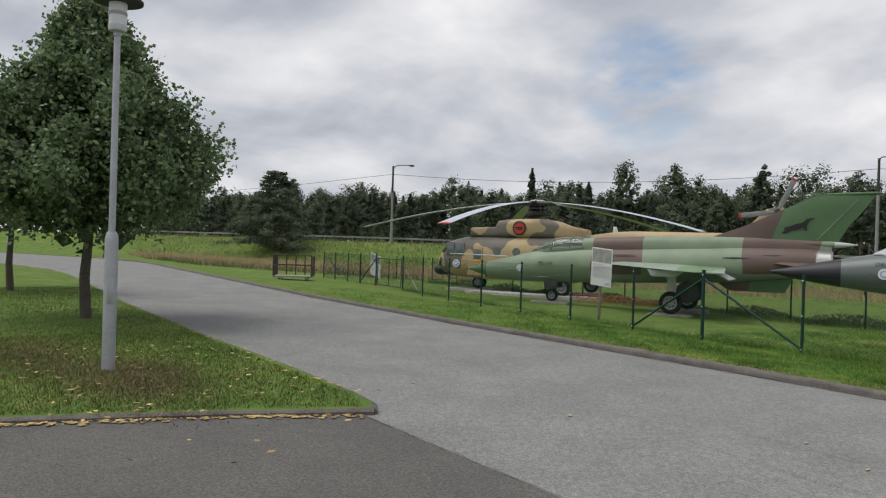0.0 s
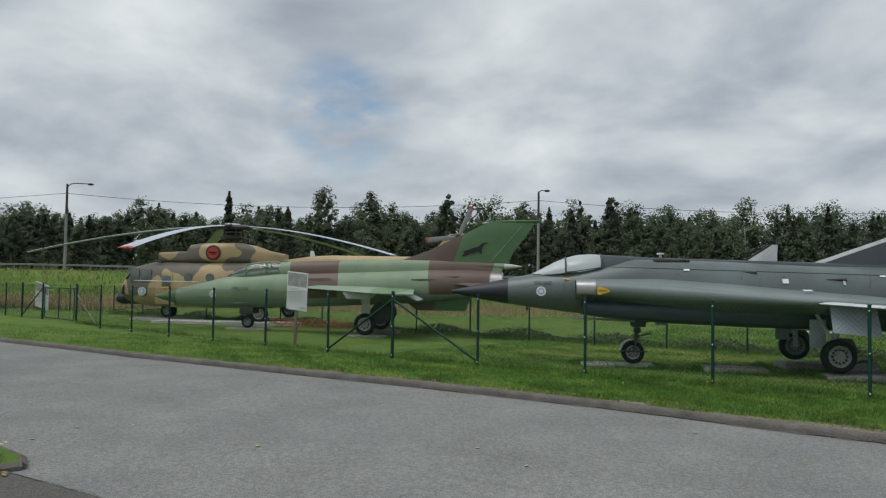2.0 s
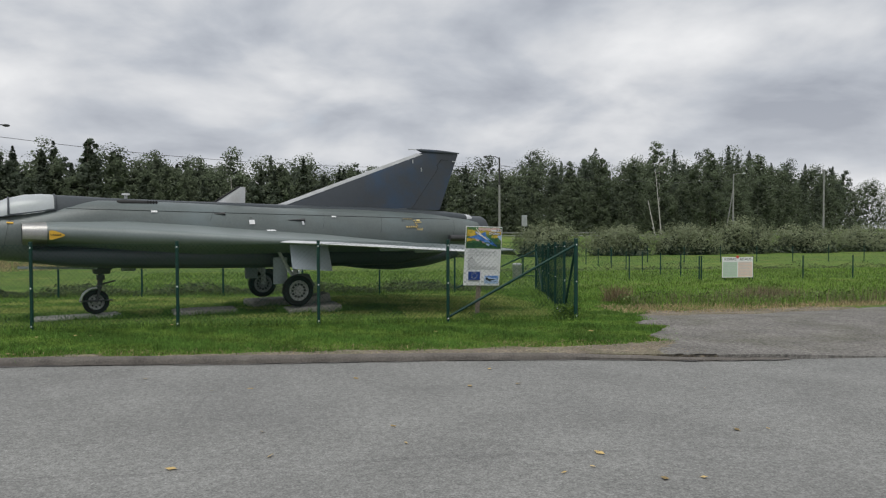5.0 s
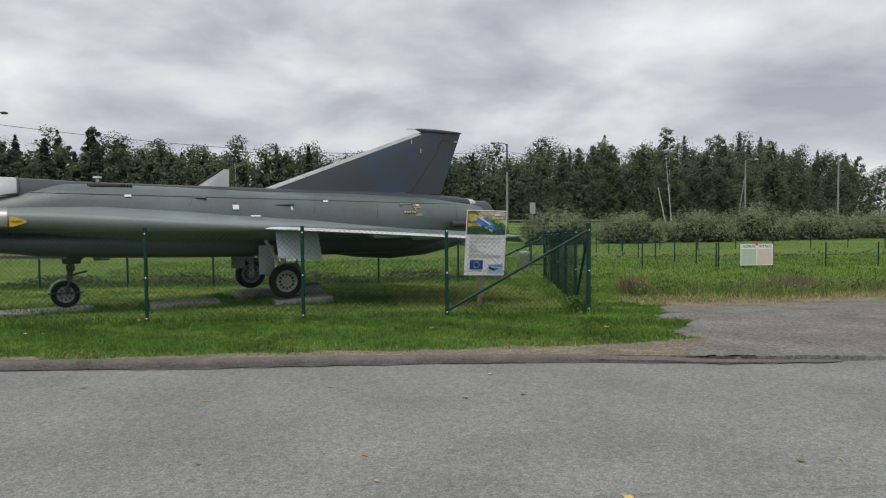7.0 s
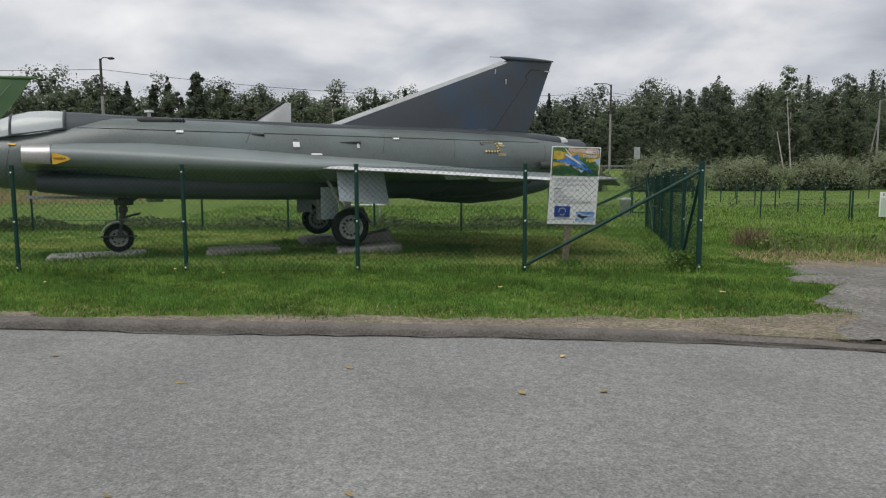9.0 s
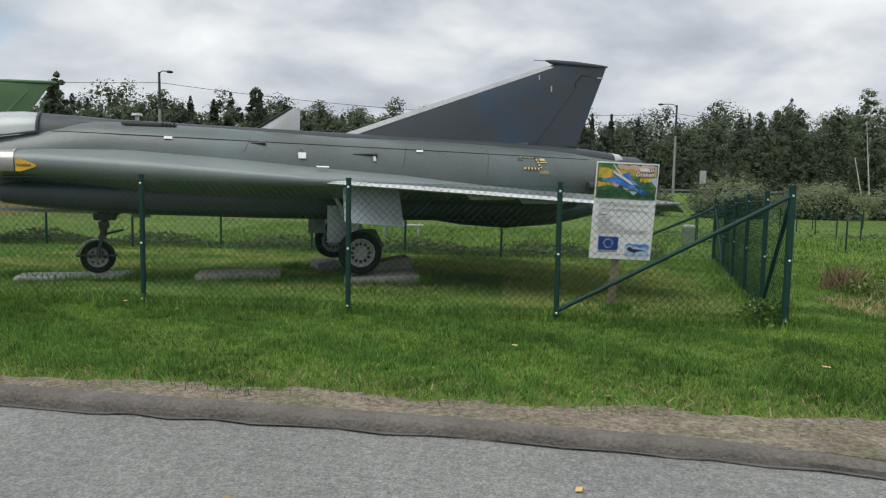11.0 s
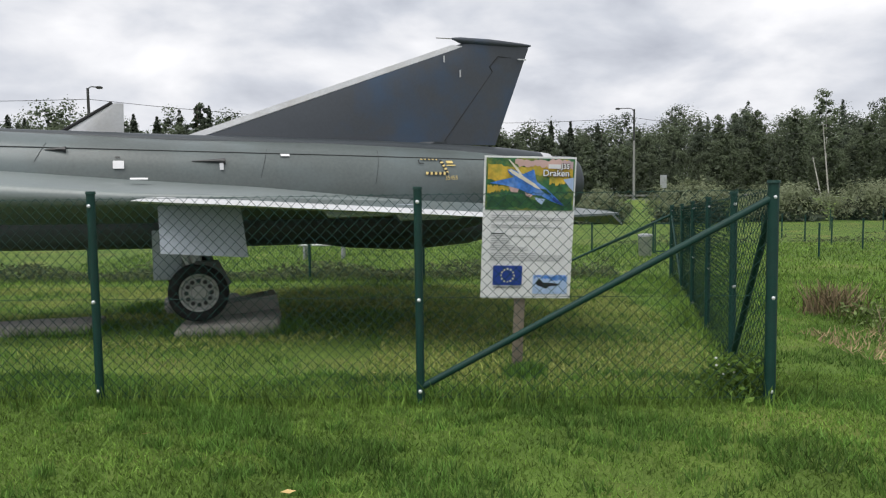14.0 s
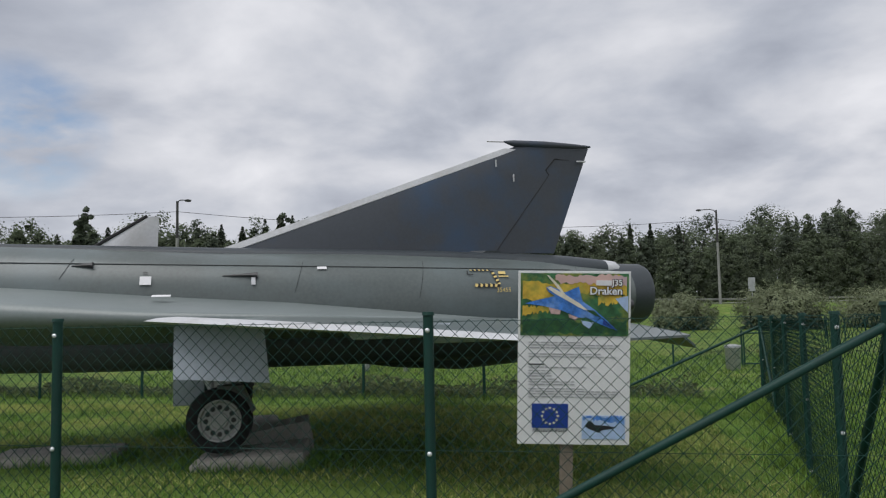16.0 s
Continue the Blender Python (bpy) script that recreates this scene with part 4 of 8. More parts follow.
    bm_loft(bm, [canopy_ring(-1.62, 2.42, 0.41, 2.04), canopy_ring(-1.35, 2.49, 0.43, 2.07), canopy_ring(-1.05, 2.51, 0.43, 2.12), canopy_ring(-0.80, 2.50, 0.40, 2.17)])
    part("canopy", bm, M_GLASS, d, "pale clouded cockpit canopy", 40)
    bm = bmesh.new()
    for x, zt, hw, zb in ((-1.64, 2.42, 0.412, 2.03), (-0.80, 2.505, 0.408, 2.17)):
        rg = canopy_ring(x, zt, hw, zb)
        for p, q in zip(rg, rg[1:]):
            bm_rod(bm, p, q, 0.022, seg=6)
    for sg in (-1, 1):
        bm_rod(bm, (-1.64, sg * 0.41, 2.05), (-0.80, sg * 0.41, 2.18), 0.022, seg=6)
        bm_rod(bm, (-2.42, sg * 0.12, 1.99), (-1.64, sg * 0.40, 2.04), 0.016, seg=6)
    part("canopy_frame", bm, M_DELTA_DARK, d, "dark canopy frame", 40)
    bm = bmesh.new()
    bm_loft(bm, [canopy_ring(-0.82, 2.495, 0.40, 2.05), canopy_ring(-0.3, 2.48, 0.36, 2.02), canopy_ring(0.4, 2.44, 0.27, 2.0), canopy_ring(1.0, 2.42, 0.2, 2.0)])
    part("canopy_fairing", bm, M_DELTA_DARK, d, "dark fairing behind the canopy", 40)
    bm = bmesh.new()
    bm_rod(bm, (0.62, 0.0, 2.38), (0.62, 0.0, 2.53), 0.035); bm_rod(bm, (0.62, 0, 2.52), (0.62, 0, 2.56), 0.09, 0.08, 16)
    part("air_probe", bm, M_PALE, d, "small white mushroom vent")
    bm = bmesh.new()
    bm_loft(bm, [section(x, w, z0, z1, 2.4, 12, -0.27) for x, w, z0, z1 in ((0.40, 0.02, 2.29, 2.40), (0.46, 0.07, 2.28, 2.41), (1.0, 0.06, 2.28, 2.395), (1.25, 0.01, 2.32, 2.37))])
    part("cooling_scoop", bm, M_BLACK, d, "black air scoop on the spine", 40)
    bm = bmesh.new()
    for i in range(4):
        bm_box(bm, (1.03 + i * 0.06, -0.31, 2.355), (0.028, 0.05, 0.085), bevel=0.006)
    part("vent_louvres", bm, M_BLACK, d)
    # small scoops, panels and stencils on the near side
    def on_side(x, z, w, h, material, label, tilt=0.0, lift=0.022, name="stencil"):
        y = -d_half(x, z) - lift
        hw, z0, z1, p, zw = lerp_table(D_BODY, x)
        dz = (d_half(x, z + 0.03) - d_half(x, z - 0.03)) / 0.06
        ang = math.atan2(-dz, 1.0)
        bm2 = bmesh.new()
        bm_box(bm2, (x, y, z), (w, 0.006, h), Matrix.Rotation(-ang, 3, "X") @ Matrix.Rotation(tilt, 3, "Y"))
        return part(name, bm2, material, d, label)
    for x, z, w, h in ((1.12, 2.15, 0.13, 0.05), (3.25, 1.92, 0.13, 0.11), (5.35, 2.06, 0.12, 0.045)):
        on_side(x, z, w, h, M_WHITE, "white stencil patch")
    for x, z, w in ((2.53, 2.11, 0.24), (4.34, 1.97, 0.42)):
        bm = bmesh.new()
        y = -d_half(x, z)
        bm_loft(bm, [section(x - w / 2, 0.01, z - 0.005, z + 0.005, 2, 10, y), section(x + w * 0.35, 0.045, z - 0.02, z + 0.035, 2, 10, y - 0.01), section(x + w / 2, 0.05, z - 0.04, z + 0.045, 2.4, 10, y - 0.015)])
        part("side_scoop", bm, M_DARKMETAL, d, "small dark side scoop", 40)
    on_side(4.50, 1.90, 0.05, 0.10, M_PALE, "pale vertical stencil")
    on_side(3.24, 2.02, 0.05, 0.015, M_DARKMETAL, "small dark slot")
    # roundel and code
    def side_disc(x, z, r, material, lift, label):
        y = -d_half(x, z) - lift
        dz = (d_half(x, z + 0.05) - d_half(x, z - 0.05)) / 0.1
        dx = (d_half(x + 0.1, z) - d_half(x - 0.1, z)) / 0.2
        nrm = Vector((-dx, -1, -dz)).normalized()
        bm2 = bmesh.new()
        q = nrm.to_track_quat("Z", "Y").to_matrix().to_4x4()
        bmesh.ops.create_cone(bm2, cap_ends=True, segments=28, radius1=r, radius2=r, depth=0.006, matrix=Matrix.Translation((x, y, z)) @ q)
        return part("roundel", bm2, material, d, label)
    side_disc(-2.22, 1.60, 0.115, M_WHITE, 0.010, "white ring of the roundel")
    side_disc(-2.22, 1.60, 0.080, M_PALEBLUE, 0.015, "blue ring of the roundel")
    side_disc(-2.22, 1.60, 0.045, M_WHITE, 0.020, "white centre of the roundel")
    yaw = math.degrees(math.atan2(-(d_half(-2.0, 1.82) - d_half(-2.6, 1.82)), 0.6))
    text_ob("DK-247", 0.13, pose(-2.18, -d_half(-2.2, 1.80) - 0.02, 1.79, 90 - 12, 0, yaw), M_DELTA_DARK, d, "faded dark code letters DK-247")
    on_side(-1.62, 1.90, 0.12, 0.035, M_YELLOW, "yellow stencil", 0.1)
    # danger arrow on the intake
    bm = bmesh.new()
    vs = [(-0.965, 1.735), (-0.90, 1.74), (-0.76, 1.69), (-0.69, 1.655), (-0.69, 1.63), (-0.76, 1.60), (-0.90, 1.555), (-0.965, 1.555)]
    bm_slab(bm, vs, 0.008, "y")
    bmesh.ops.transform(bm, matrix=Matrix.Translation((0, -1.215, 0)) @ Matrix.Rotation(radians(-7), 4, "Z"), verts=bm.verts)
    part("danger_arrow", bm, M_YELLOW, d, "yellow danger arrow behind the intake")
    text_ob("VAARA", 0.062, pose(-0.845, -1.122, 1.645, 90, 0, -7), M_BLACK, d, "black word VAARA on yellow")
    # rescue mark near the tail: a broken frame of yellow and black dashes, a tag and a number
    def dashes(p, q, n, thick):
        for i in range(2 * n):
            k = (i + 0.5) / (2 * n)
            x, z = p[0] + (q[0] - p[0]) * k, p[1] + (q[1] - p[1]) * k
            ln = math.dist(p, q) / (2 * n)
            on_side(x, z, ln * 1.05, thick, M_BLACK if i % 2 else M_HAZARD, "", -math.atan2(q[1] - p[1], q[0] - p[0]) + (0.35 if abs(q[0] - p[0]) > 0.2 else 0.0), name="hazard_dash")
    dashes((7.38, 1.805), (7.73, 1.80), 5, 0.042)
    dashes((7.73, 1.81), (7.655, 2.005), 4, 0.042)
    dashes((7.34, 2.015), (7.64, 2.01), 5, 0.016)
    on_side(7.30, 1.985, 0.012, 0.06, M_BLACK, "", name="hazard_dash")
    on_side(7.335, 1.955, 0.08, 0.010, M_BLACK, "", name="hazard_dash")
    on_side(7.80, 1.975, 0.10, 0.05, M_HAZARD, "small yellow tag")
    on_side(7.81, 1.925, 0.14, 0.018, M_HAZARD, "thin yellow bar")
    text_ob("35455", 0.085, pose(7.78, -d_half(7.75, 1.735) - 0.035, 1.735, 88, 0, 4), M_HAZARD, d, "yellow number 35455")
    # panel seams
    def seam(pts, r=0.003):
        bm2 = bmesh.new()
        q = [(x, -d_half(x, z) - 0.004, z) for x, z in pts]
        for p0, p1 in zip(q, q[1:]):
            bm_rod(bm2, p0, p1, r, seg=5)
        part("panel_seam", bm2, M_SEAM, d)
    seam([(-0.6 + 0.5 * k, 2.20 - 0.010 * k) for k in range(20)], 0.007)
    for x, za, zb in ((5.0, 1.75, 2.15), (6.6, 1.65, 2.15), (2.3, 1.95, 2.2), (8.9, 1.5, 2.05), (-1.75, 1.3, 2.0)):
        seam([(x + 0.02 * k, za + (zb - za) * k / 6) for k in range(7)])
    # main gear
    for side in (-1, 1):
        y = side * 1.33
        bm = bmesh.new()
        bm_rod(bm, (4.10, y * 0.92, 1.35), (4.13, y * 0.92, 0.35), 0.065); bm_rod(bm, (4.13, y * 0.92, 0.34), (4.13, y, 0.31), 0.06)
        bm_rod(bm, (3.75, y * 0.8, 1.25), (4.06, y * 0.95, 0.6), 0.04)
        part("main_leg", bm, M_PALE, d, "pale grey landing gear leg", 40)
        wheel_parts(d, "main_wheel", (4.13, y, 0.315), 0.365, 0.21, rim=0.65)
        bm = bmesh.new()
        yt, yb = side * 2.0, side * 2.14
        ring = lambda o: [(3.70, yt + o, 1.42), (4.60, yt + o, 1.40), (4.66, yb + o, 0.79), (3.71, yb + o, 0.87)]
        bm_loft(bm, [ring(-0.015), ring(0.015)])
        part("gear_door", bm, M_DOOR, d, "pale blue-grey gear door", 40)
        bm = bmesh.new()
        bm_box(bm, (3.78, y - side * 0.2, 0.78), (0.34, 0.03, 0.62), None, 0.01)
        part("inner_gear_door", bm, M_DOOR, d, "grey inner gear door", 40)
        bm = bmesh.new()
        bm_slab(bm, [(4.10, 0.70), (4.38, 0.70), (4.52, 0.42), (4.46, 0.36), (4.36, 0.56), (4.1, 0.62)], 0.2, "y")
        bmesh.ops.translate(bm, verts=bm.verts, vec=(0, y - side * 0.02, 0))
        part("mudguard", bm, M_DARKMETAL, d, "", 40)
    # nose gear
    bm = bmesh.new()
    bm_rod(bm, (0.12, 0, 1.0), (0.05, 0, 0.45), 0.055); bm_rod(bm, (0.05, 0, 0.75), (0.45, 0, 0.98), 0.025); bm_rod(bm, (0.1, 0, 0.55), (0.38, 0, 0.62), 0.02)
    bm_box(bm, (0.10, 0, 0.86), (0.34, 0.30, 0.16), None, 0.03); bm_box(bm, (0.08, 0, 0.70), (0.16, 0.16, 0.12), None, 0.02)
    bm_rod(bm, (-0.02, -0.14, 0.17), (0.06, -0.12, 0.50), 0.03); bm_rod(bm, (-0.02, 0.14, 0.17), (0.06, 0.12, 0.50), 0.03); bm_box(bm, (0.05, 0, 0.50), (0.1, 0.3, 0.07), None, 0.02)
    bm_rod(bm, (-0.34, -0.13, 0.20), (0.30, -0.13, 0.20), 0.018)
    part("nose_leg", bm, M_DARKMETAL, d, "dark nose gear leg", 40)
    wheel_parts(d, "nose_wheel", (-0.02, 0, 0.165), 0.27, 0.17, holes=8)
    bm = bmesh.new()
    ring = [[(-0.02 + r * math.cos(a), sg * w, 0.165 + r * math.sin(a)) for r, w, sg in ((0.30, 0.10, -1), (0.32, 0.10, -1), (0.32, 0.10, 1), (0.30, 0.10, 1))] for a in [radians(70 + i * 12) for i in range(10)]]
    bm_loft(bm, ring)
    part("nose_mudguard", bm, M_PALE, d, "pale curved mudguard", 40)
    bm = bmesh.new()
    bm_box(bm, (-0.75, -0.2, 0.945), (1.5, 0.03, 0.05), Matrix.Rotation(radians(2), 3, "Y"), 0.005); bm_box(bm, (0.65, 0, 0.86), (0.3, 0.1, 0.07), None, 0.02)
    part("nose_gear_door", bm, M_DOOR, d, "", 40)
    bm = bmesh.new()
    bm_rod(bm, (-2.55, -0.02, 1.22), (-2.55, -0.02, 1.12), 0.025)
    part("drain_pipe", bm, M_BLACK, d)
    bm = bmesh.new()
    bm_box(bm, (3.50, -1.35, 1.725), (0.20, 0.09, 0.006), Matrix.Rotation(radians(14), 3, "X"))
    part("wing_stencil", bm, M_WHITE, d, "white framed stencil")
    return d


build_delta_fighter()


def concrete_block(c, size, rz, label, material=None, tilt=0.0):
    """A cast block with worn, uneven edges."""
    bm = bmesh.new()
    bm_box(bm, (0, 0, size[2] / 2), size, None, 0.035)
    bmesh.ops.subdivide_edges(bm, edges=[e for e in bm.edges if e.calc_length() > 0.3], cuts=5, use_grid_fill=True)
    for v in bm.verts:
        v.co += Vector((noise.noise((v.co.x * 4 + c[0], v.co.y * 4, v.co.z * 4)), noise.noise((v.co.x * 4, v.co.y * 4 + c[1], v.co.z * 5)), noise.noise((v.co.y * 5, v.co.x * 5, c[0])))) * 0.022
    ob = part("concrete_block", bm, material or M_CONCRETE, None, "", 40)
    ob.matrix_basis = pose(c[0], c[1], c[2], 0, tilt, rz)
    return tagged(ob, label, "concrete block", "blocks under the aircraft")


concrete_block((-5.25, 3.68, -0.47), (1.22, 0.85, 0.42), 14, "weathered grey concrete block under the main wheel", None, -5.0)
concrete_block((-6.50, 5.95, -0.46), (1.15, 0.9, 0.36), 26, "weathered grey concrete block under the far main wheel")
concrete_block((-7.75, 3.68, -0.39), (1.4, 0.75, 0.30), 18, "weathered grey concrete block lying free in the grass")
concrete_block((-10.3, 3.0, -0.38), (1.75, 0.7, 0.26), 26, "pale weathered concrete slab under the nose wheel", M_SLAB)


def chock():
    """A tilted concrete slab behind the wheel, with worn edges."""
    bm = bmesh.new()
    bm_box(bm, (0, 0, 0), (0.86, 0.5, 0.42), None, 0.025)
    bmesh.ops.subdivide_edges(bm, edges=[e for e in bm.edges if e.calc_length() > 0.3], cuts=4, use_grid_fill=True)
    for v in bm.verts:
        v.co.z += 0.02 * noise.noise((v.co.x * 4, v.co.y * 4, 3.1))
        v.co.x += 0.02 * noise.noise((v.co.y * 5, v.co.z * 5, 7.7))
    ob = part("concrete_block", bm, M_CONCRETE, None, "", 40)
    ob.matrix_basis = pose(-5.32, 4.50, -0.10, 0, -9, 20)
    return tagged(ob, "tilted weathered concrete slab behind the main wheel", "concrete block", "blocks under the aircraft")


chock()


# ---- fences ----
def chain_panel(a, b, h0, h1, parent, step=0.085, r=0.0022):
    """Chain-link netting between two posts: two sets of crossing wires that weave past each other."""
    a, b = Vector(a), Vector(b)
    L = (b - a).length
    d = (b - a).normalized()
    nrm = Vector((-d.y, d.x, 0))
    H = h1 - h0
    za, zb = a.z, b.z
    V, F = [], []

    def P(u, v, o):
        k = u / L
        return Vector((a.x + d.x * u, a.y + d.y * u, za + (zb - za) * k + h0 + v)) + nrm * o

    def wire(u0, v0, u1, v1, o):
        p, q = P(u0, v0, o), P(u1, v1, o)
        w = (q - p).normalized()
        s = w.cross(nrm).normalized()
        i = len(V)
        for c in (p, q):
            V.extend([c + s * r, c + (nrm * 0.87 - s * 0.5) * r, c + (-nrm * 0.87 - s * 0.5) * r])
        for k in range(3):
            F.append((i + k, i + (k + 1) % 3, i + 3 + (k + 1) % 3, i + 3 + k))
    n = int((L + H) / step) + 1
    for i in range(n + 1):
        c = i * step
        u0, u1 = max(0, c - H), min(L, c)
        if u1 > u0:
            wire(u0, c - u0, u1, c - u1, 0.002)
        c2 = c - H
        u0, u1 = max(0, c2), min(L, c2 + H)
        if u1 > u0:
            wire(u0, u0 - c2, u1, u1 - c2, -0.002)
    for v in (0.02, H * 0.5, H - 0.01):
        wire(0, v, L, v, 0.004)
    return mesh_ob("netting", V, F, M_WIRE, parent, "green chain-link netting")


def post_mesh(h, r=0.031):
    bm = bmesh.new()
    bm_rod(bm, (0, 0, -0.3), (0, 0, h), r, seg=14)
    bm_rod(bm, (0, 0, h), (0, 0, h + 0.02), r * 1.25, r * 1.1, 14)
    bmesh.ops.recalc_face_normals(bm, faces=bm.faces)
    me = bpy.data.meshes.new("post")
    bm.to_mesh(me); bm.free()
    me.materials.append(M_FENCE)
    me.shade_smooth(); me.set_sharp_from_angle(angle=radians(40))
    return me


def bolt_mesh():
    bm = bmesh.new()
    bm_ball(bm, (0, 0, 0), 0.015, (1, 0.8, 1), 8)
    me = bpy.data.meshes.new("bolt")
    bm.to_mesh(me); bm.free()
    me.materials.append(M_BOLT)
    return me


POST, BOLT = post_mesh(1.59), bolt_mesh()
POST_THICK = post_mesh(1.60, 0.040)


def fence(name, pts, label, braces=(), thick=(), net=True, top=1.56, gate=(), bolts=True):
    f = thing(name, label, "fence")
    for i, p in enumerate(pts):
        o = new("post", POST_THICK if i in thick else POST)
        o.parent = f
        o.location = p
        if bolts:
            for zz in (0.10, 0.78, 1.50):
                bo = new("bolt", BOLT)
                bo.parent = o
                bo.location = (0.0, -0.034, zz)
    for i, (p, q) in enumerate(zip(pts, pts[1:])):
        if net and i not in gate:
            chain_panel(p, q, 0.03, top, f)
    for a, za, b, zb in braces:
        bm = bmesh.new()
        bm_rod(bm, (pts[a][0], pts[a][1], pts[a][2] + za), (pts[b][0], pts[b][1], pts[b][2] + zb), 0.026, seg=12)
        part("brace", bm, M_FENCE, f, "slanted green brace tube", 40)
    return f


def gp(x, y, dz=0.0):
    return (x, y, float(gz(x, y)) + dz)


FX = [(-14.85, 0), (-17.05, 0.25), (-19.5, 0.5), (-21.95, 0.8), (-24.35, 1.12), (-26.9, 1.6), (-29.4, 2.1), (-33.2, 3.55)]
front = [gp(0, 0), gp(-2.54, 0), gp(-4.99, 0), gp(-7.53, 0), gp(-10.03, 0), gp(-12.53, 0)] + [gp(x, y) for x, y in FX]
fence("fence", front, "dark green chain-link fence with slanted braces along the verge", braces=((0, 1.50, 1, 0.12), (6, 1.42, 5, 0.10), (6, 1.42, 7, 0.10)), thick=(0, 6, 13))
side = [gp(0, 0.012), gp(0.12, 1.15), gp(0.56, 3.28), gp(1.06, 5.62), gp(1.57, 8.05), gp(2.0, 10.4)]
fence("fence", side, "dark green chain-link fence running away from the road", braces=((0, 1.47, 1, 0.12), (5, 1.40, 4, 0.15)), thick=(5,))
back = [gp(2.0, 10.42)] + [gp(1.75 - 2.55 * k, 10.55 + 0.03 * k) for k in range(1, 18)]
fence("fence", back, "dark green chain-link fence at the back of the lawn", braces=((0, 1.42, 1, 0.12), (17, 1.42, 16, 0.12)), thick=(0,), bolts=False)
left = [gp(-37.0, 4.35), gp(-39.2, 4.65), gp(-41.2, 4.97), gp(-43.2, 5.2), gp(-45.2, 5.45), gp(-45.4, 8.1), gp(-45.5, 10.9)]
fence("fence", left, "dark green chain-link fence beside the gate", braces=((0, 1.42, 1, 0.10), (4, 1.42, 2, 0.10)), thick=(0, 1), bolts=False)


def build_gate():
    g = thing("gate", "closed green tubular steel gate in the fence", "gate")
    a, b = Vector(gp(-33.35, 3.58)), Vector(gp(-36.85, 4.32))
    for z0, z1, p, q in ((0.10, 0.10, a, b), (1.42, 1.42, a, b)):
        bm = bmesh.new(); bm_rod(bm, p + Vector((0, 0, z0)), q + Vector((0, 0, z1)), 0.022, seg=10); part("rail", bm, M_FENCE, g, "", 40)
    for k in (0.02, 0.5, 0.98):
        p = a.lerp(b, k)
        bm = bmesh.new(); bm_rod(bm, p + Vector((0, 0, 0.1)), p + Vector((0, 0, 1.42)), 0.022, seg=10); part("upright", bm, M_FENCE, g, "", 40)
    bm = bmesh.new()
    bm_rod(bm, a + Vector((0, 0, 1.3)), a + Vector((1.9, -0.3, 0.06)), 0.014, seg=8)
    part("stay", bm, M_GALV, g, "thin grey stay rod")
    chain_panel(a, b, 0.1, 1.42, g)


build_gate()

# low fences of the dog enclosure beyond the gravel yard
POST_LOW = post_mesh(1.0, 0.028)


def low_fence(pts, label, braces=()):
    f = thing("fence", label, "fence", None, "fences of the enclosure")
    for p in pts:
        o = new("post", POST_LOW)
        o.parent = f
        o.location = p
    for p, q in zip(pts, pts[1:]):
        chain_panel(p, q, 0.04, 0.96, f, step=0.14, r=0.0016)
    for a, za, b, zb in braces:
        bm = bmesh.new()
        bm_rod(bm, Vector(pts[a]) + Vector((0, 0, za)), Vector(pts[b]) + Vector((0, 0, zb)), 0.024, seg=8)
        part("brace", bm, M_FENCE, f, "slanted green brace tube", 40)
    return f


low_fence([gp(10.4 + 2.25 * k, 15.0 - 0.1 * k) for k in range(10)], "low green wire fence along the front of the enclosure")
low_fence([gp(10.4, 15.02)] + [gp(10.5 - 0.05 * k, 15.0 + 2.0 * k) for k in range(1, 9)], "low green wire fence running back beside the enclosure")
low_fence([gp(10.1 + 2.4 * k, 31.2 - 0.2 * k) for k in range(12)], "low green wire fence at the back of the enclosure")
low_fence([gp(1.5, 18.2), gp(3.4, 18.0)], "short braced fence beside the enclosure gate", braces=((1, 0.92, 0, 0.06),))
low_fence([gp(4.5, 17.9), gp(7.5, 15.7), gp(10.3, 15.0)], "low green wire fence between gate and enclosure")


def build_low_gate():
    g = thing("gate", "narrow green tubular gate of the enclosure", "gate")
    a, b = Vector(gp(3.46, 17.99)), Vector(gp(4.44, 17.91))
    for z in (0.08, 0.96):
        bm = bmesh.new(); bm_rod(bm, a + Vector((0, 0, z)), b + Vector((0, 0, z)), 0.022, seg=8); part("rail", bm, M_FENCE, g, "", 40)
    for p in (a, b):
        bm = bmesh.new(); bm_rod(bm, p, p + Vector((0, 0, 0.98)), 0.022, seg=8); part("upright", bm, M_FENCE, g, "", 40)
    chain_panel(a, b, 0.1, 0.95, g, step=0.14, r=0.0016)


build_low_gate()


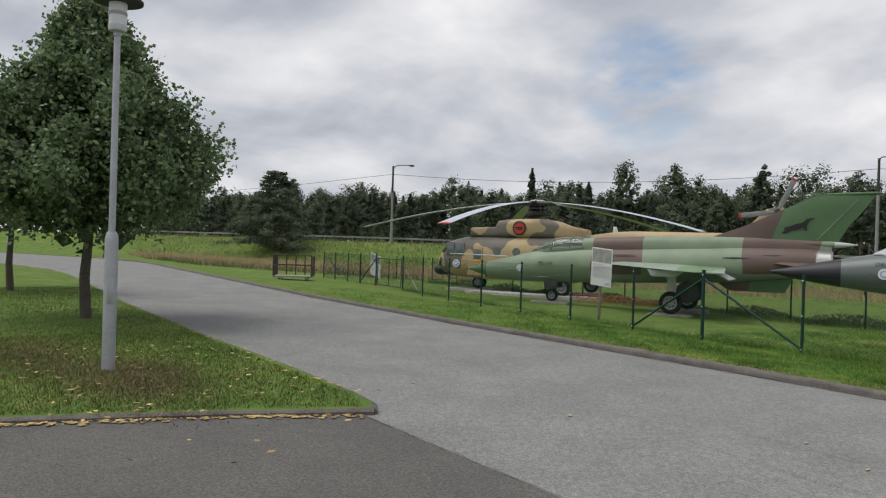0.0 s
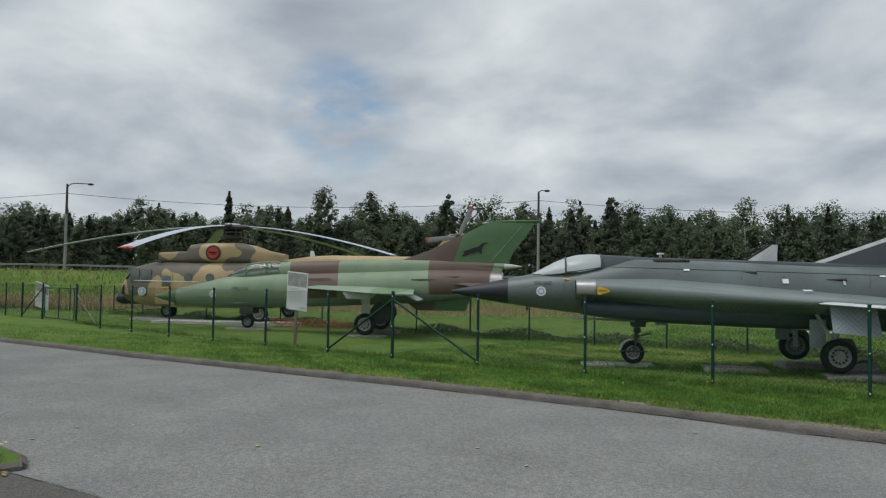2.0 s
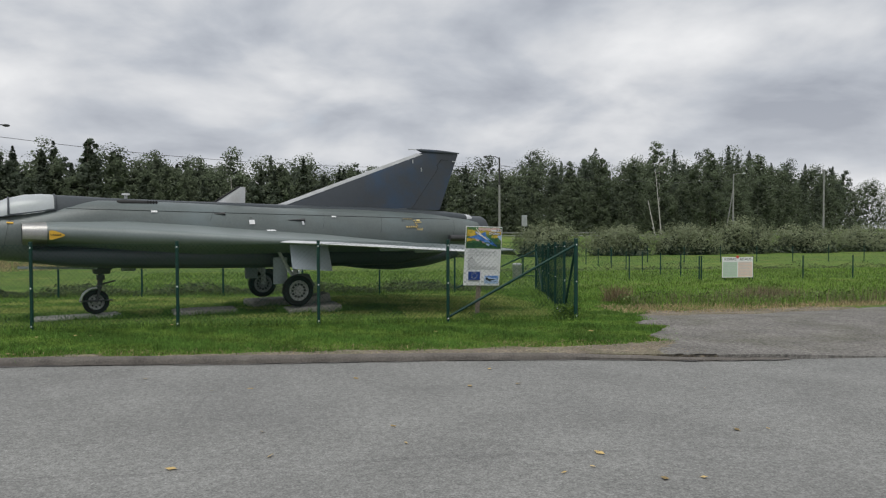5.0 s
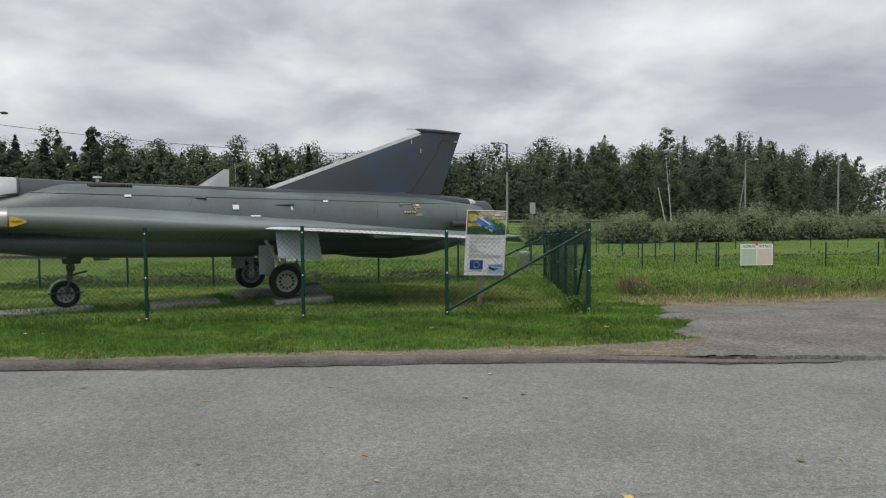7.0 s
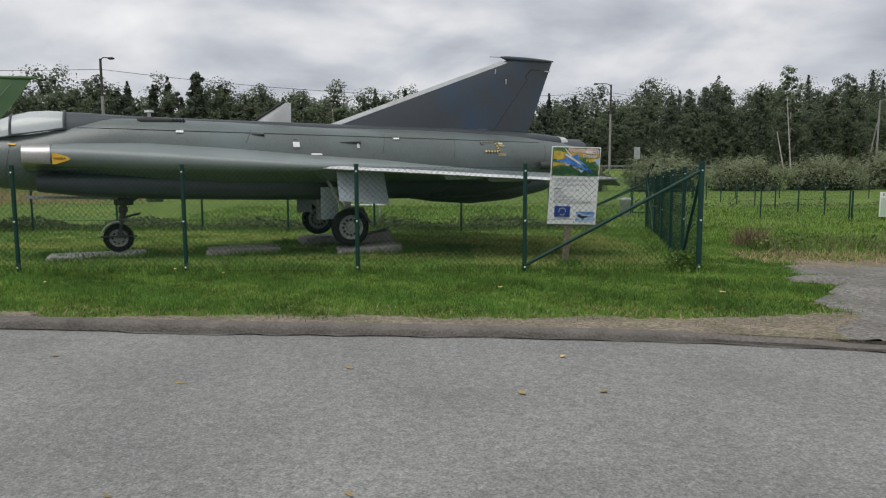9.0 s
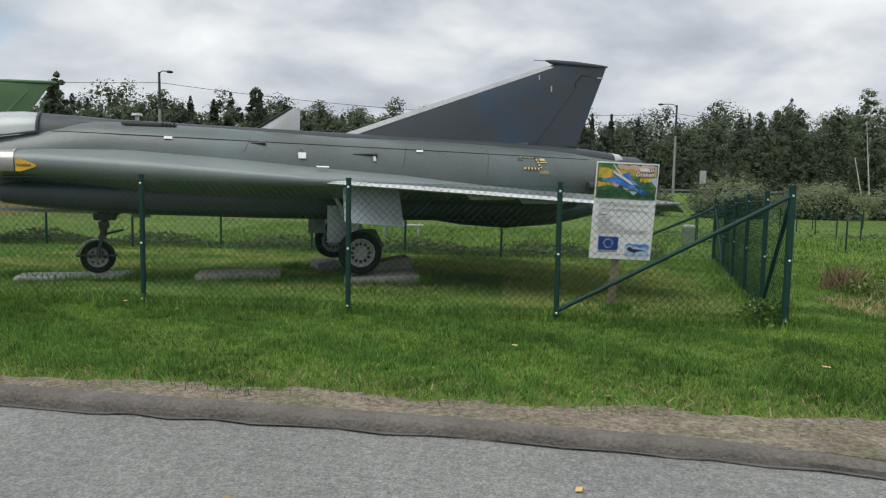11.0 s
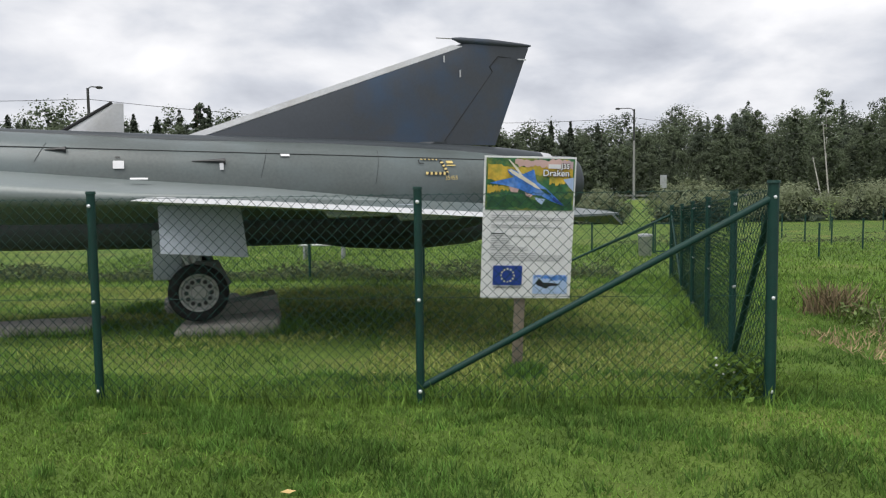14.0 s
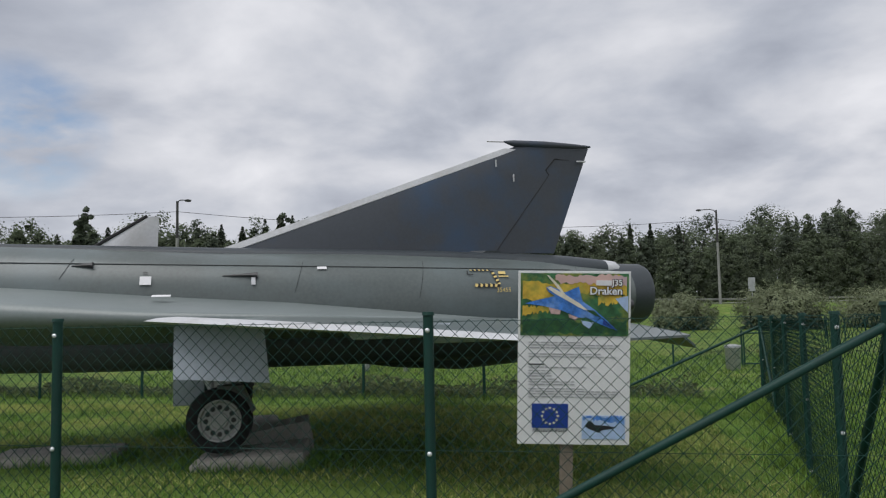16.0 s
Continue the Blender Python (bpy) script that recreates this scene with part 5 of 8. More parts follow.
# ---- signs ----
def info_board(name, tl, right, w, h, picture, label, post_w=0.09, lean=0.0, pitch=0.0):
    """A printed board on a wooden post: white panel, picture above, lines of small print, two small pictures below."""
    g = thing(name, label, "sign", None)
    r = Vector((right[0], right[1], 0)).normalized()
    up = Vector((0, 0, 1))
    nrm = Vector((r.y, -r.x, 0))
    m = Matrix((( r.x, -nrm.x, up.x, tl[0]), (r.y, -nrm.y, up.y, tl[1]), (r.z, -nrm.z, up.z, tl[2]), (0, 0, 0, 1)))
    g.matrix_basis = m @ Matrix.Rotation(lean, 4, "Y") @ Matrix.Rotation(pitch, 4, "X")
    bm = bmesh.new(); bm_box(bm, (w / 2, 0.008, -h / 2), (w, 0.012, h), None, 0.002)
    part("panel", bm, M_WHITE, g, "white printed panel")

    def flat(name2, x0, z0, x1, z1, material, lift, label2=""):
        bm2 = bmesh.new()
        bm_box(bm2, ((x0 + x1) / 2, -lift, -(z0 + z1) / 2), (x1 - x0, 0.004, z1 - z0))
        return part(name2, bm2, material, g, label2)
    picture(g, flat, w, h)
    base = float(gz(tl[0] + r.x * w / 2, tl[1] + r.y * w / 2)) - tl[2]
    bm = bmesh.new(); bm_box(bm, (w * 0.5 - 0.04, 0.055, (base - 0.2 - h * 0.4) / 2), (post_w, 0.05, -(base - 0.2) - h * 0.4), None, 0.006)
    part("post", bm, M_WOOD, g, "grey wooden post", 40)
    return g


M_PIC_GREEN = mat("printed_forest", (0.035, 0.13, 0.05), 0.45, 0, 0.7, 7, 22, 0, dirt=(0.35, 0.36, 0.05), dirt_amt=0.9)
M_PIC_YELLOW = mat("printed_autumn", (0.62, 0.42, 0.05), 0.45, 0, 0.5, 6, 20, 0, dirt=(0.10, 0.25, 0.06), dirt_amt=0.7)
M_PIC_SKY = mat("printed_evening_sky", (0.62, 0.42, 0.38), 0.45, 0, 0.15, 3, 9, 0, dirt=(0.50, 0.40, 0.55), dirt_amt=0.6)
M_PIC_BLUE = mat("printed_blue_jet", (0.055, 0.20, 0.60), 0.4, 0, 0.5, 12, 40, 0, dirt=(0.30, 0.48, 0.80), dirt_amt=0.6)
M_PIC_LIGHT = mat("printed_light_blue", (0.42, 0.55, 0.78), 0.4, 0, 0.15, 8, 30, 0)
M_PIC_DARK = mat("printed_dark_woods", (0.018, 0.075, 0.028), 0.45, 0, 0.6, 14, 40, 0, dirt=(0.05, 0.16, 0.04), dirt_amt=0.8)
M_PIC_PINK = mat("printed_pink_metal", (0.52, 0.36, 0.34), 0.45, 0, 0.4, 20, 60, 0)
M_PIC_CREAM = mat("printed_cream", (0.74, 0.70, 0.58), 0.45, 0, 0.15, 12, 40, 0)
M_PALEYELLOW = mat("pale_yellow_star", (0.78, 0.76, 0.52), 0.5, 0, 0.05, 8, 30, 0)
M_FLAG = mat("flag_blue", (0.015, 0.05, 0.28), 0.45, 0, 0.1, 8, 30, 0)


def small_print(flat, x0, x1, z0, n, dz, seed):
    """Rows of unreadable print, each broken into words."""
    r = random.Random(seed)
    for i in range(n):
        x, end = x0, x1 if i % 4 else x0 + (x1 - x0) * r.uniform(0.5, 1.0)
        while x < end - 0.02:
            w = min(r.uniform(0.025, 0.085), end - x)
            flat("print_line", x, z0 + i * dz, x + w, z0 + i * dz + dz * 0.30, M_PRINT, 0.0005)
            x += w + 0.009


def jet_picture(g, flat, w, h):
    flat("picture", 0.016, 0.015, w - 0.016, 0.455, M_PIC_GREEN, 0.002, "colour picture of a jet over autumn woods")

    def poly(pts, material, lift, label="", name="picture_area"):
        bm2 = bmesh.new()
        bm_slab(bm2, [(x, -z) for x, z in pts], 0.0016, "y")
        bmesh.ops.translate(bm2, verts=bm2.verts, vec=(0, -lift, 0))
        part(name, bm2, material, g, label)
    rag = random.Random(6)

    def ragged(x0, x1, top, bottom, material, lift, label):
        """A band of the picture with torn edges."""
        n = 26
        up = [(x0 + (x1 - x0) * i / n, top(i / n) + rag.uniform(-0.012, 0.012)) for i in range(n + 1)]
        lo = [(x0 + (x1 - x0) * i / n, bottom(i / n) + rag.uniform(-0.016, 0.016)) for i in range(n + 1)]
        poly(up + lo[::-1], material, lift, label)
    ragged(0.03, w - 0.03, lambda k: 0.06 + 0.03 * math.sin(5 * k), lambda k: 0.20 - 0.05 * k + 0.03 * math.sin(9 * k), M_PIC_YELLOW, 0.0045, "yellow autumn trees")
    ragged(0.03, 0.26, lambda k: 0.25, lambda k: 0.31 - 0.03 * k, M_PIC_YELLOW, 0.0045, "yellow autumn trees")
    ragged(0.26, w - 0.03, lambda k: 0.028, lambda k: 0.075 + 0.03 * k, M_PIC_SKY, 0.006, "pale evening sky")
    ragged(0.56, w - 0.03, lambda k: 0.17, lambda k: 0.23, M_PIC_YELLOW, 0.006, "orange fields")
    poly([(0.68, 0.19), (w - 0.02, 0.17), (w - 0.02, 0.29), (0.73, 0.25)], M_PIC_LIGHT, 0.0075, "blue river")
    ragged(0.03, w - 0.03, lambda k: 0.355 - 0.02 * math.sin(7 * k), lambda k: 0.44, M_PIC_DARK, 0.0045, "dark woods")
    # the jet: far wing, near wing, body, pale back, fin, stores
    poly([(0.325, 0.150), (0.423, 0.108), (0.436, 0.160), (0.452, 0.215), (0.40, 0.215)], M_PIC_BLUE, 0.009, "blue far wing")
    poly([(0.046, 0.229), (0.13, 0.205), (0.27, 0.172), (0.37, 0.215), (0.50, 0.300), (0.50, 0.330), (0.42, 0.325), (0.30, 0.275), (0.17, 0.245)], M_PIC_BLUE, 0.009, "blue near wing")
    poly([(0.21, 0.25), (0.30, 0.27), (0.29, 0.305), (0.23, 0.30)], M_PIC_PINK, 0.0085)
    poly([(0.35, 0.30), (0.42, 0.325), (0.40, 0.345), (0.36, 0.33)], M_PIC_PINK, 0.0085)
    poly([(0.44, 0.345), (0.53, 0.36), (0.50, 0.405), (0.455, 0.375)], M_PIC_LIGHT, 0.0085, "pale air intake")
    poly([(0.195, 0.115), (0.225, 0.105), (0.33, 0.150), (0.45, 0.210), (0.53, 0.265), (0.60, 0.325), (0.695, 0.415), (0.58, 0.375), (0.48, 0.325), (0.38, 0.265), (0.28, 0.195), (0.205, 0.140)], M_PIC_BLUE, 0.011, "blue body of the painted jet")
    poly([(0.200, 0.118), (0.225, 0.110), (0.33, 0.165), (0.43, 0.225), (0.50, 0.285), (0.44, 0.262), (0.34, 0.205), (0.25, 0.155)], M_PIC_CREAM, 0.013, "cream back of the painted jet")
    poly([(0.200, 0.030), (0.212, 0.028), (0.285, 0.100), (0.330, 0.165), (0.300, 0.150)], M_PIC_CREAM, 0.014, "pale fin of the painted jet")
    poly([(0.47, 0.270), (0.53, 0.275), (0.585, 0.325), (0.54, 0.312)], M_PIC_DARK, 0.013, "dark cockpit of the painted jet")
    poly([(0.60, 0.335), (0.695, 0.415), (0.59, 0.37)], M_FLAG, 0.013, "dark blue nose")
    flat("title_bar", w - 0.245, 0.062, w - 0.138, 0.098, M_WHITE, 0.014, "white bar in place of a maker's name")
    for body, size, z in (("J35", 0.058, -0.080), ("Draken", 0.076, -0.138)):
        text_ob(body, size, pose(w - 0.060, -0.0165, z, 90, 0, 0), M_BLACK, g, "", 0.0008, "RIGHT", 0.005)
        text_ob(body, size, pose(w - 0.062, -0.0185, z, 90, 0, 0), M_WHITE, g, "white title lettering", 0.0008, "RIGHT", 0.0015)
    small_print(flat, 0.075, w - 0.075, 0.500, 3, 0.019, 1)
    small_print(flat, 0.075, w - 0.075, 0.582, 2, 0.019, 5)
    flat("print_heading", 0.075, 0.655, 0.185, 0.664, M_DARKMETAL, 0.0005)
    small_print(flat, 0.075, w - 0.09, 0.676, 1, 0.019, 7)
    small_print(flat, 0.075, 0.24, 0.700, 3, 0.019, 2)
    small_print(flat, 0.075, 0.40, 0.760, 3, 0.019, 8)
    small_print(flat, 0.075, w - 0.08, 0.828, 4, 0.019, 3)
    flat("flag", 0.102, 0.938, 0.356, 1.11, M_FLAG, 0.002, "blue flag with a ring of stars")
    for i in range(12):
        a = 2 * math.pi * i / 12
        bm2 = bmesh.new()
        cx, cz = 0.229 + 0.056 * math.cos(a), -1.024 + 0.056 * math.sin(a)
        pts = [(cx + (0.012 if k % 2 == 0 else 0.005) * math.sin(math.pi * k / 5), cz + (0.012 if k % 2 == 0 else 0.005) * math.cos(math.pi * k / 5)) for k in range(10)]
        bm_slab(bm2, pts, 0.002, "y")
        bmesh.ops.translate(bm2, verts=bm2.verts, vec=(0, -0.006, 0))
        part("star", bm2, M_PALEYELLOW, g)
    text_ob("maaseuturahasto", 0.036, pose(0.229, -0.001, -1.127, 90, 0, 0), M_DARKMETAL, g, "dark caption", 0.0006)
    flat("small_picture", 0.454, 1.018, w - 0.032, 1.185, M_PIC_LIGHT, 0.002, "small picture of a dark jet on blue sky")
    ragged(0.46, w - 0.04, lambda k: 1.024, lambda k: 1.045 + 0.03 * k, M_PIC_BLUE, 0.0035, "deeper blue sky")
    poly([(0.475, 1.092), (0.500, 1.055), (0.525, 1.062), (0.545, 1.085), (0.61, 1.088), (0.70, 1.098), (0.66, 1.112), (0.60, 1.118), (0.57, 1.14), (0.54, 1.125), (0.50, 1.112)], M_RADOME, 0.005, "dark jet in the small picture")


def plain_picture(pic_h, mat_top):
    def fn(g, flat, w, h):
        flat("picture", 0.03, 0.03, w - 0.03, pic_h, mat_top, 0.002, "faded printed picture")
        small_print(flat, 0.06, w - 0.06, pic_h + 0.06, 12, 0.035, 4)
        flat("logo_bar", w - 0.22, h - 0.12, w - 0.06, h - 0.05, M_PALEBLUE, 0.002)
    return fn


M_FADED = mat("faded_print", (0.36, 0.36, 0.34), 0.5, 0, 0.35, 8, 30, 0, dirt=(0.16, 0.16, 0.15), dirt_amt=0.7)
info_board("sign", (-2.041, 0.852, 1.804), (0.784, 0.108), 0.79, 1.227, jet_picture, "white information board with a colourful jet picture on a wooden post", lean=radians(1.7), pitch=radians(5))
info_board("sign", (-19.75, 1.6, 2.02), (1.0, 0.06), 0.75, 1.12, plain_picture(0.42, M_FADED), "white information board with small print beside the fence", lean=radians(5), pitch=radians(4))
info_board("sign", (-39.0, 5.15, 1.46), (1.0, 0.0), 1.1, 1.2, plain_picture(0.45, M_FADED), "tilted faded information board beside the gate", lean=radians(12), pitch=radians(6))


def build_notice():
    g = thing("notice_board", "low white notice board with two columns of print", "sign", pose(11.25, 14.86, float(gz(11.9, 14.86)) - 0.42, 0, 0, -3) @ Matrix.Scale(1.16, 4))
    bm = bmesh.new(); bm_box(bm, (0.58, 0, 0.83), (1.16, 0.02, 0.74), None, 0.003)
    part("panel", bm, M_WHITE, g)
    for x0, x1, m, l in ((0.03, 0.56, mat("pale_green_print", (0.45, 0.58, 0.45), 0.6, 0, 0.1, 5, 40, 0), "pale green column"), (0.60, 1.13, mat("pale_pink_print", (0.75, 0.58, 0.50), 0.6, 0, 0.1, 5, 40, 0), "pale pink column")):
        bm = bmesh.new(); bm_box(bm, ((x0 + x1) / 2, -0.0125, 0.76), (x1 - x0, 0.004, 0.54)); part("column", bm, m, g, l)
    for i in range(9):
        for x0 in (0.06, 0.63):
            bm = bmesh.new(); bm_box(bm, (x0 + 0.22, -0.016, 1.0 - i * 0.055), (0.44, 0.003, 0.014)); part("print_line", bm, M_GREY, g)
    text_ob("KOIRAS", 0.13, pose(0.30, -0.013, 1.12, 90, 0, 0), M_DARKMETAL, g, "dark heading letters")
    text_ob("AITAUS", 0.13, pose(0.87, -0.013, 1.12, 90, 0, 0), M_DARKMETAL, g, "dark heading letters")
    bm = bmesh.new(); bm_ball(bm, (0.58, -0.005, 1.20), 0.06, (1, 0.2, 1)); part("emblem", bm, M_RED, g, "red emblem")
    for x in (0.12, 1.04):
        bm = bmesh.new(); bm_box(bm, (x, 0.03, 0.62), (0.04, 0.03, 0.9), None, 0.004); part("leg", bm, M_FENCE, g, "dark green stake", 40)


build_notice()


# ---- the camouflaged fighter ----
def build_camouflaged_fighter():
    g = thing("jet_fighter", "green and brown camouflaged delta-wing jet fighter with pointed intake cone", "aircraft", Matrix.Translation((-26.2, 6.3, 0.0)) @ Matrix.Rotation(radians(24), 4, "Z"))
    T = [(-2.95, 0.33, 0.64, 1.31, 2.0, 0.5), (-2.4, 0.39, 0.61, 1.43, 2.0, 0.5), (-1.2, 0.49, 0.58, 1.72, 2.0, 0.5), (0.0, 0.56, 0.60, 1.96, 2.0, 0.5), (1.2, 0.60, 0.64, 2.06, 2.0, 0.5), (3.0, 0.62, 0.70, 2.10, 2.0, 0.5), (5.0, 0.62, 0.80, 2.16, 2.0, 0.5), (7.0, 0.58, 0.92, 2.22, 2.0, 0.5), (9.0, 0.50, 1.16, 2.20, 2.0, 0.5), (9.6, 0.47, 1.22, 2.16, 2.0, 0.5)]
    bm = bmesh.new()
    bm_loft(bm, [section(r[0], r[1], r[2], r[3], r[4], 36) for r in smooth_table(T, 0.25)])
    part("fuselage", bm, M_CAMO, g, "green and brown camouflaged fuselage", 40)
    bm = bmesh.new()
    bm_loft(bm, [section(x, w, z0, z1, 2, 30) for x, w, z0, z1 in ((9.55, 0.475, 1.215, 2.165), (10.0, 0.46, 1.25, 2.13), (10.05, 0.40, 1.31, 2.07), (9.8, 0.36, 1.35, 2.03))])
    part("jet_pipe", bm, M_METAL, g, "bare metal jet pipe", 35)
    bm = bmesh.new()
    bm_lathe(bm, [(0.31, 0.0), (0.345, 0.03), (0.345, 0.10), (0.335, 0.16)], 30, Matrix.Translation((-3.0, 0, 0.975)) @ Matrix.Rotation(radians(90), 4, "Y"))
    part("intake_ring", bm, M_CAMOFIN, g, "dark green intake rim", 40)
    bm = bmesh.new()
    bm_lathe(bm, [(0.01, -0.98), (0.10, -0.66), (0.19, -0.36), (0.25, -0.12), (0.285, 0.1)], 26, Matrix.Translation((-2.95, 0, 0.975)) @ Matrix.Rotation(radians(90), 4, "Y"))
    part("intake_cone", bm, M_CAMOFIN, g, "green pointed intake cone", 40)
    bm = bmesh.new()
    bm_rod(bm, (-2.1, 0.02, 1.56), (-4.85, 0.02, 1.60), 0.03, 0.014, 10)
    part("pitot_boom", bm, M_PALE, g, "pale slender pitot boom")
    # spine, canopy
    bm = bmesh.new()
    bm_loft(bm, [section(x, w, 1.7, z, 2.6, 20) for x, w, z in ((1.35, 0.36, 2.40), (2.2, 0.36, 2.44), (4.0, 0.34, 2.51), (6.2, 0.30, 2.55), (7.6, 0.22, 2.55), (9.0, 0.14, 2.5), (10.0, 0.10, 2.44))])
    part("spine", bm, M_CAMO, g, "camouflaged dorsal spine", 40)
    def ring(x, zt, hw, zb):
        return [(x, hw * math.cos(math.pi * i / 12), zb + (zt - zb) * math.sin(math.pi * i / 12)) for i in range(13)]
    bm = bmesh.new()
    bm_loft(bm, [ring(-0.62, 2.00, 0.14, 1.80), ring(-0.3, 2.18, 0.30, 1.82), ring(0.0, 2.31, 0.37, 1.85)])
    part("windscreen", bm, M_CLEAR, g, "clear windscreen", 40)
    bm = bmesh.new()
    bm_loft(bm, [ring(0.04, 2.33, 0.375, 1.85), ring(0.4, 2.41, 0.39, 1.88), ring(0.9, 2.43, 0.38, 1.92), ring(1.36, 2.41, 0.36, 1.96)])
    part("canopy", bm, M_CLEAR, g, "clear cockpit canopy", 40)
    for x, zt, hw, zb in ((0.02, 2.33, 0.375, 1.85), (1.36, 2.42, 0.362, 1.96), (0.85, 2.435, 0.385, 1.92)):
        bm = bmesh.new()
        rg = ring(x, zt, hw, zb)
        for p, q in zip(rg, rg[1:]):
            bm_rod(bm, p, q, 0.02, seg=6)
        part("canopy_frame", bm, M_CAMOFIN, g, "green canopy frame", 40)
    # fin
    def chord(x0, x1, z, t):
        c = x1 - x0
        return [(x0, 0, z), (x0 + c * 0.15, t * 0.7, z), (x0 + c * 0.45, t, z), (x1, 0.01, z), (x1, -0.01, z), (x0 + c * 0.45, -t, z), (x0 + c * 0.15, -t * 0.7, z)]
    bm = bmesh.new()
    bm_loft(bm, [chord(5.9, 10.2, 2.45, 0.10), chord(7.2, 10.45, 2.93, 0.08), chord(8.4, 10.9, 3.50, 0.06), chord(9.42, 11.22, 3.99, 0.04), chord(9.55, 11.25, 4.05, 0.02)])
    part("fin", bm, M_CAMOFIN, g, "green and brown tail fin", 30)
    bm = bmesh.new()
    bm_loft(bm, [section(x, w, z0, z1, 2, 12) for x, w, z0, z1 in ((9.3, 0.01, 4.03, 4.05), (10.2, 0.05, 4.0, 4.1), (11.3, 0.05, 4.02, 4.12), (11.42, 0.02, 4.04, 4.09))])
    part("fin_cap", bm, M_CAMOFIN, g, "dark green fin tip", 40)
    bm = bmesh.new()
    for sg in (-1, 1):
        bm_rod(bm, (9.55, sg * 0.085, 2.50), (10.72, sg * 0.045, 3.86), 0.007, seg=6)
    part("rudder_line", bm, M_CAMOWING, g, "pale rudder hinge line")
    bm = bmesh.new()
    bm_loft(bm, [section(x, w, z0, z1, 2, 16) for x, w, z0, z1 in ((7.8, 0.03, 2.32, 2.40), (8.4, 0.11, 2.25, 2.47), (10.0, 0.12, 2.22, 2.46), (10.08, 0.115, 2.23, 2.45))])
    part("chute_fairing", bm, M_CAMO, g, "brown fairing at the root of the fin", 40)
    bm = bmesh.new()
    bm_loft(bm, [section(x, w, z0, z1, 2, 16) for x, w, z0, z1 in ((10.06, 0.115, 2.23, 2.45), (10.4, 0.09, 2.26, 2.42), (10.75, 0.02, 2.33, 2.36))])
    part("chute_cone", bm, M_PALE, g, "pale cone behind the fin", 40)
    # emblem of a leaping cat, as a plain dark shape
    bm = bmesh.new()
    bm_slab(bm, [(8.52, 2.78), (8.60, 2.86), (8.58, 2.92), (8.74, 2.97), (8.86, 3.02), (9.0, 3.05), (9.10, 3.15), (9.30, 3.18), (9.16, 3.10), (9.10, 2.98), (9.10, 2.84), (9.02, 2.92), (8.90, 2.88), (8.74, 2.84), (8.64, 2.78)], 0.004, "y")
    bmesh.ops.transform(bm, matrix=Matrix.Translation((8.95, -0.09, 2.98)) @ Matrix.Scale(1.35, 4) @ Matrix.Translation((-8.9, 0, -2.98)), verts=bm.verts)
    part("emblem", bm, M_BLACK, g, "black emblem on the fin")
    text_ob("MG-124", 0.20, pose(-0.1, -0.60, 1.34, 88, 0, 6 - 12), M_BLACK, g, "black code letters MG-124")
    for r, m2, o in ((0.135, M_WHITE, 0), (0.095, M_PALEBLUE, 0.004), (0.05, M_WHITE, 0.008)):
        bm = bmesh.new()
        bmesh.ops.create_cone(bm, cap_ends=True, segments=24, radius1=r, radius2=r, depth=0.008, matrix=Matrix.Translation((-1.25, -0.495 - o, 1.12)) @ Matrix.Rotation(radians(90), 4, "X") @ Matrix.Rotation(radians(5), 4, "Y"))
        part("roundel", bm, m2, g)
    # wings, flaps, tailplanes
    for sd in (-1, 1):
        def wr(x0, x1, y, z, t):
            return [(x0, sd * y, z), (x0 + (x1 - x0) * 0.2, sd * y, z + t), (x0 + (x1 - x0) * 0.6, sd * y, z + t * 0.8), (x1, sd * y, z + 0.008), (x1, sd * y, z - 0.008), (x0 + (x1 - x0) * 0.5, sd * y, z - t)]
        bm = bmesh.new()
        bm_loft(bm, [wr(1.9, 6.7, 0.45, 1.44, 0.10), wr(4.1, 6.95, 2.0, 1.37, 0.06), wr(6.2, 7.15, 3.5, 1.30, 0.025)])
        part("wing", bm, M_CAMOWING, g, "pale green painted delta wing", 40)
        bm = bmesh.new()
        bm_box(bm, (6.75, sd * 1.35, 1.22), (0.75, 1.4, 0.05), Matrix.Rotation(radians(28), 3, "Y"), 0.01)
        part("flap", bm, M_PALE, g, "pale lowered flap", 40)
        bm = bmesh.new()
        bm_slab(bm, [(4.4, 1.26), (5.7, 1.26), (5.4, 1.02), (4.55, 1.02)], 0.06, "y", 0.01)
        bmesh.ops.translate(bm, verts=bm.verts, vec=(0, sd * 2.2, 0.06))
        part("pylon", bm, M_PALE, g, "pale grey pylon", 40)
        bm = bmesh.new()
        bm_loft(bm, [wr(8.2, 9.7, 0.45, 1.66, 0.06), wr(9.4, 10.2, 1.85, 1.55, 0.03)])
        part("tailplane", bm, M_CAMO, g, "camouflaged tailplane", 40)
        bm = bmesh.new()
        bm_rod(bm, (5.05, sd * 1.2, 1.35), (5.05, sd * 1.28, 0.3), 0.07); bm_rod(bm, (5.05, sd * 1.28, 0.18), (5.05, sd * 1.42, 0.16), 0.06); bm_rod(bm, (4.7, sd * 0.6, 1.0), (5.04, sd * 1.26, 0.6), 0.04)
        part("main_leg", bm, M_PALE, g, "pale grey landing gear leg", 40)
        wheel_parts(g, "main_wheel", (5.05, sd * 1.42, 0.14), 0.40, 0.22, holes=8)
        bm = bmesh.new()
        bm_box(bm, (5.05, sd * 1.30, 0.86), (0.30, 0.03, 0.66), None, 0.01)
        part("gear_door", bm, M_PALE, g, "", 40)
    for sd in (-1, 1):
        bm = bmesh.new()
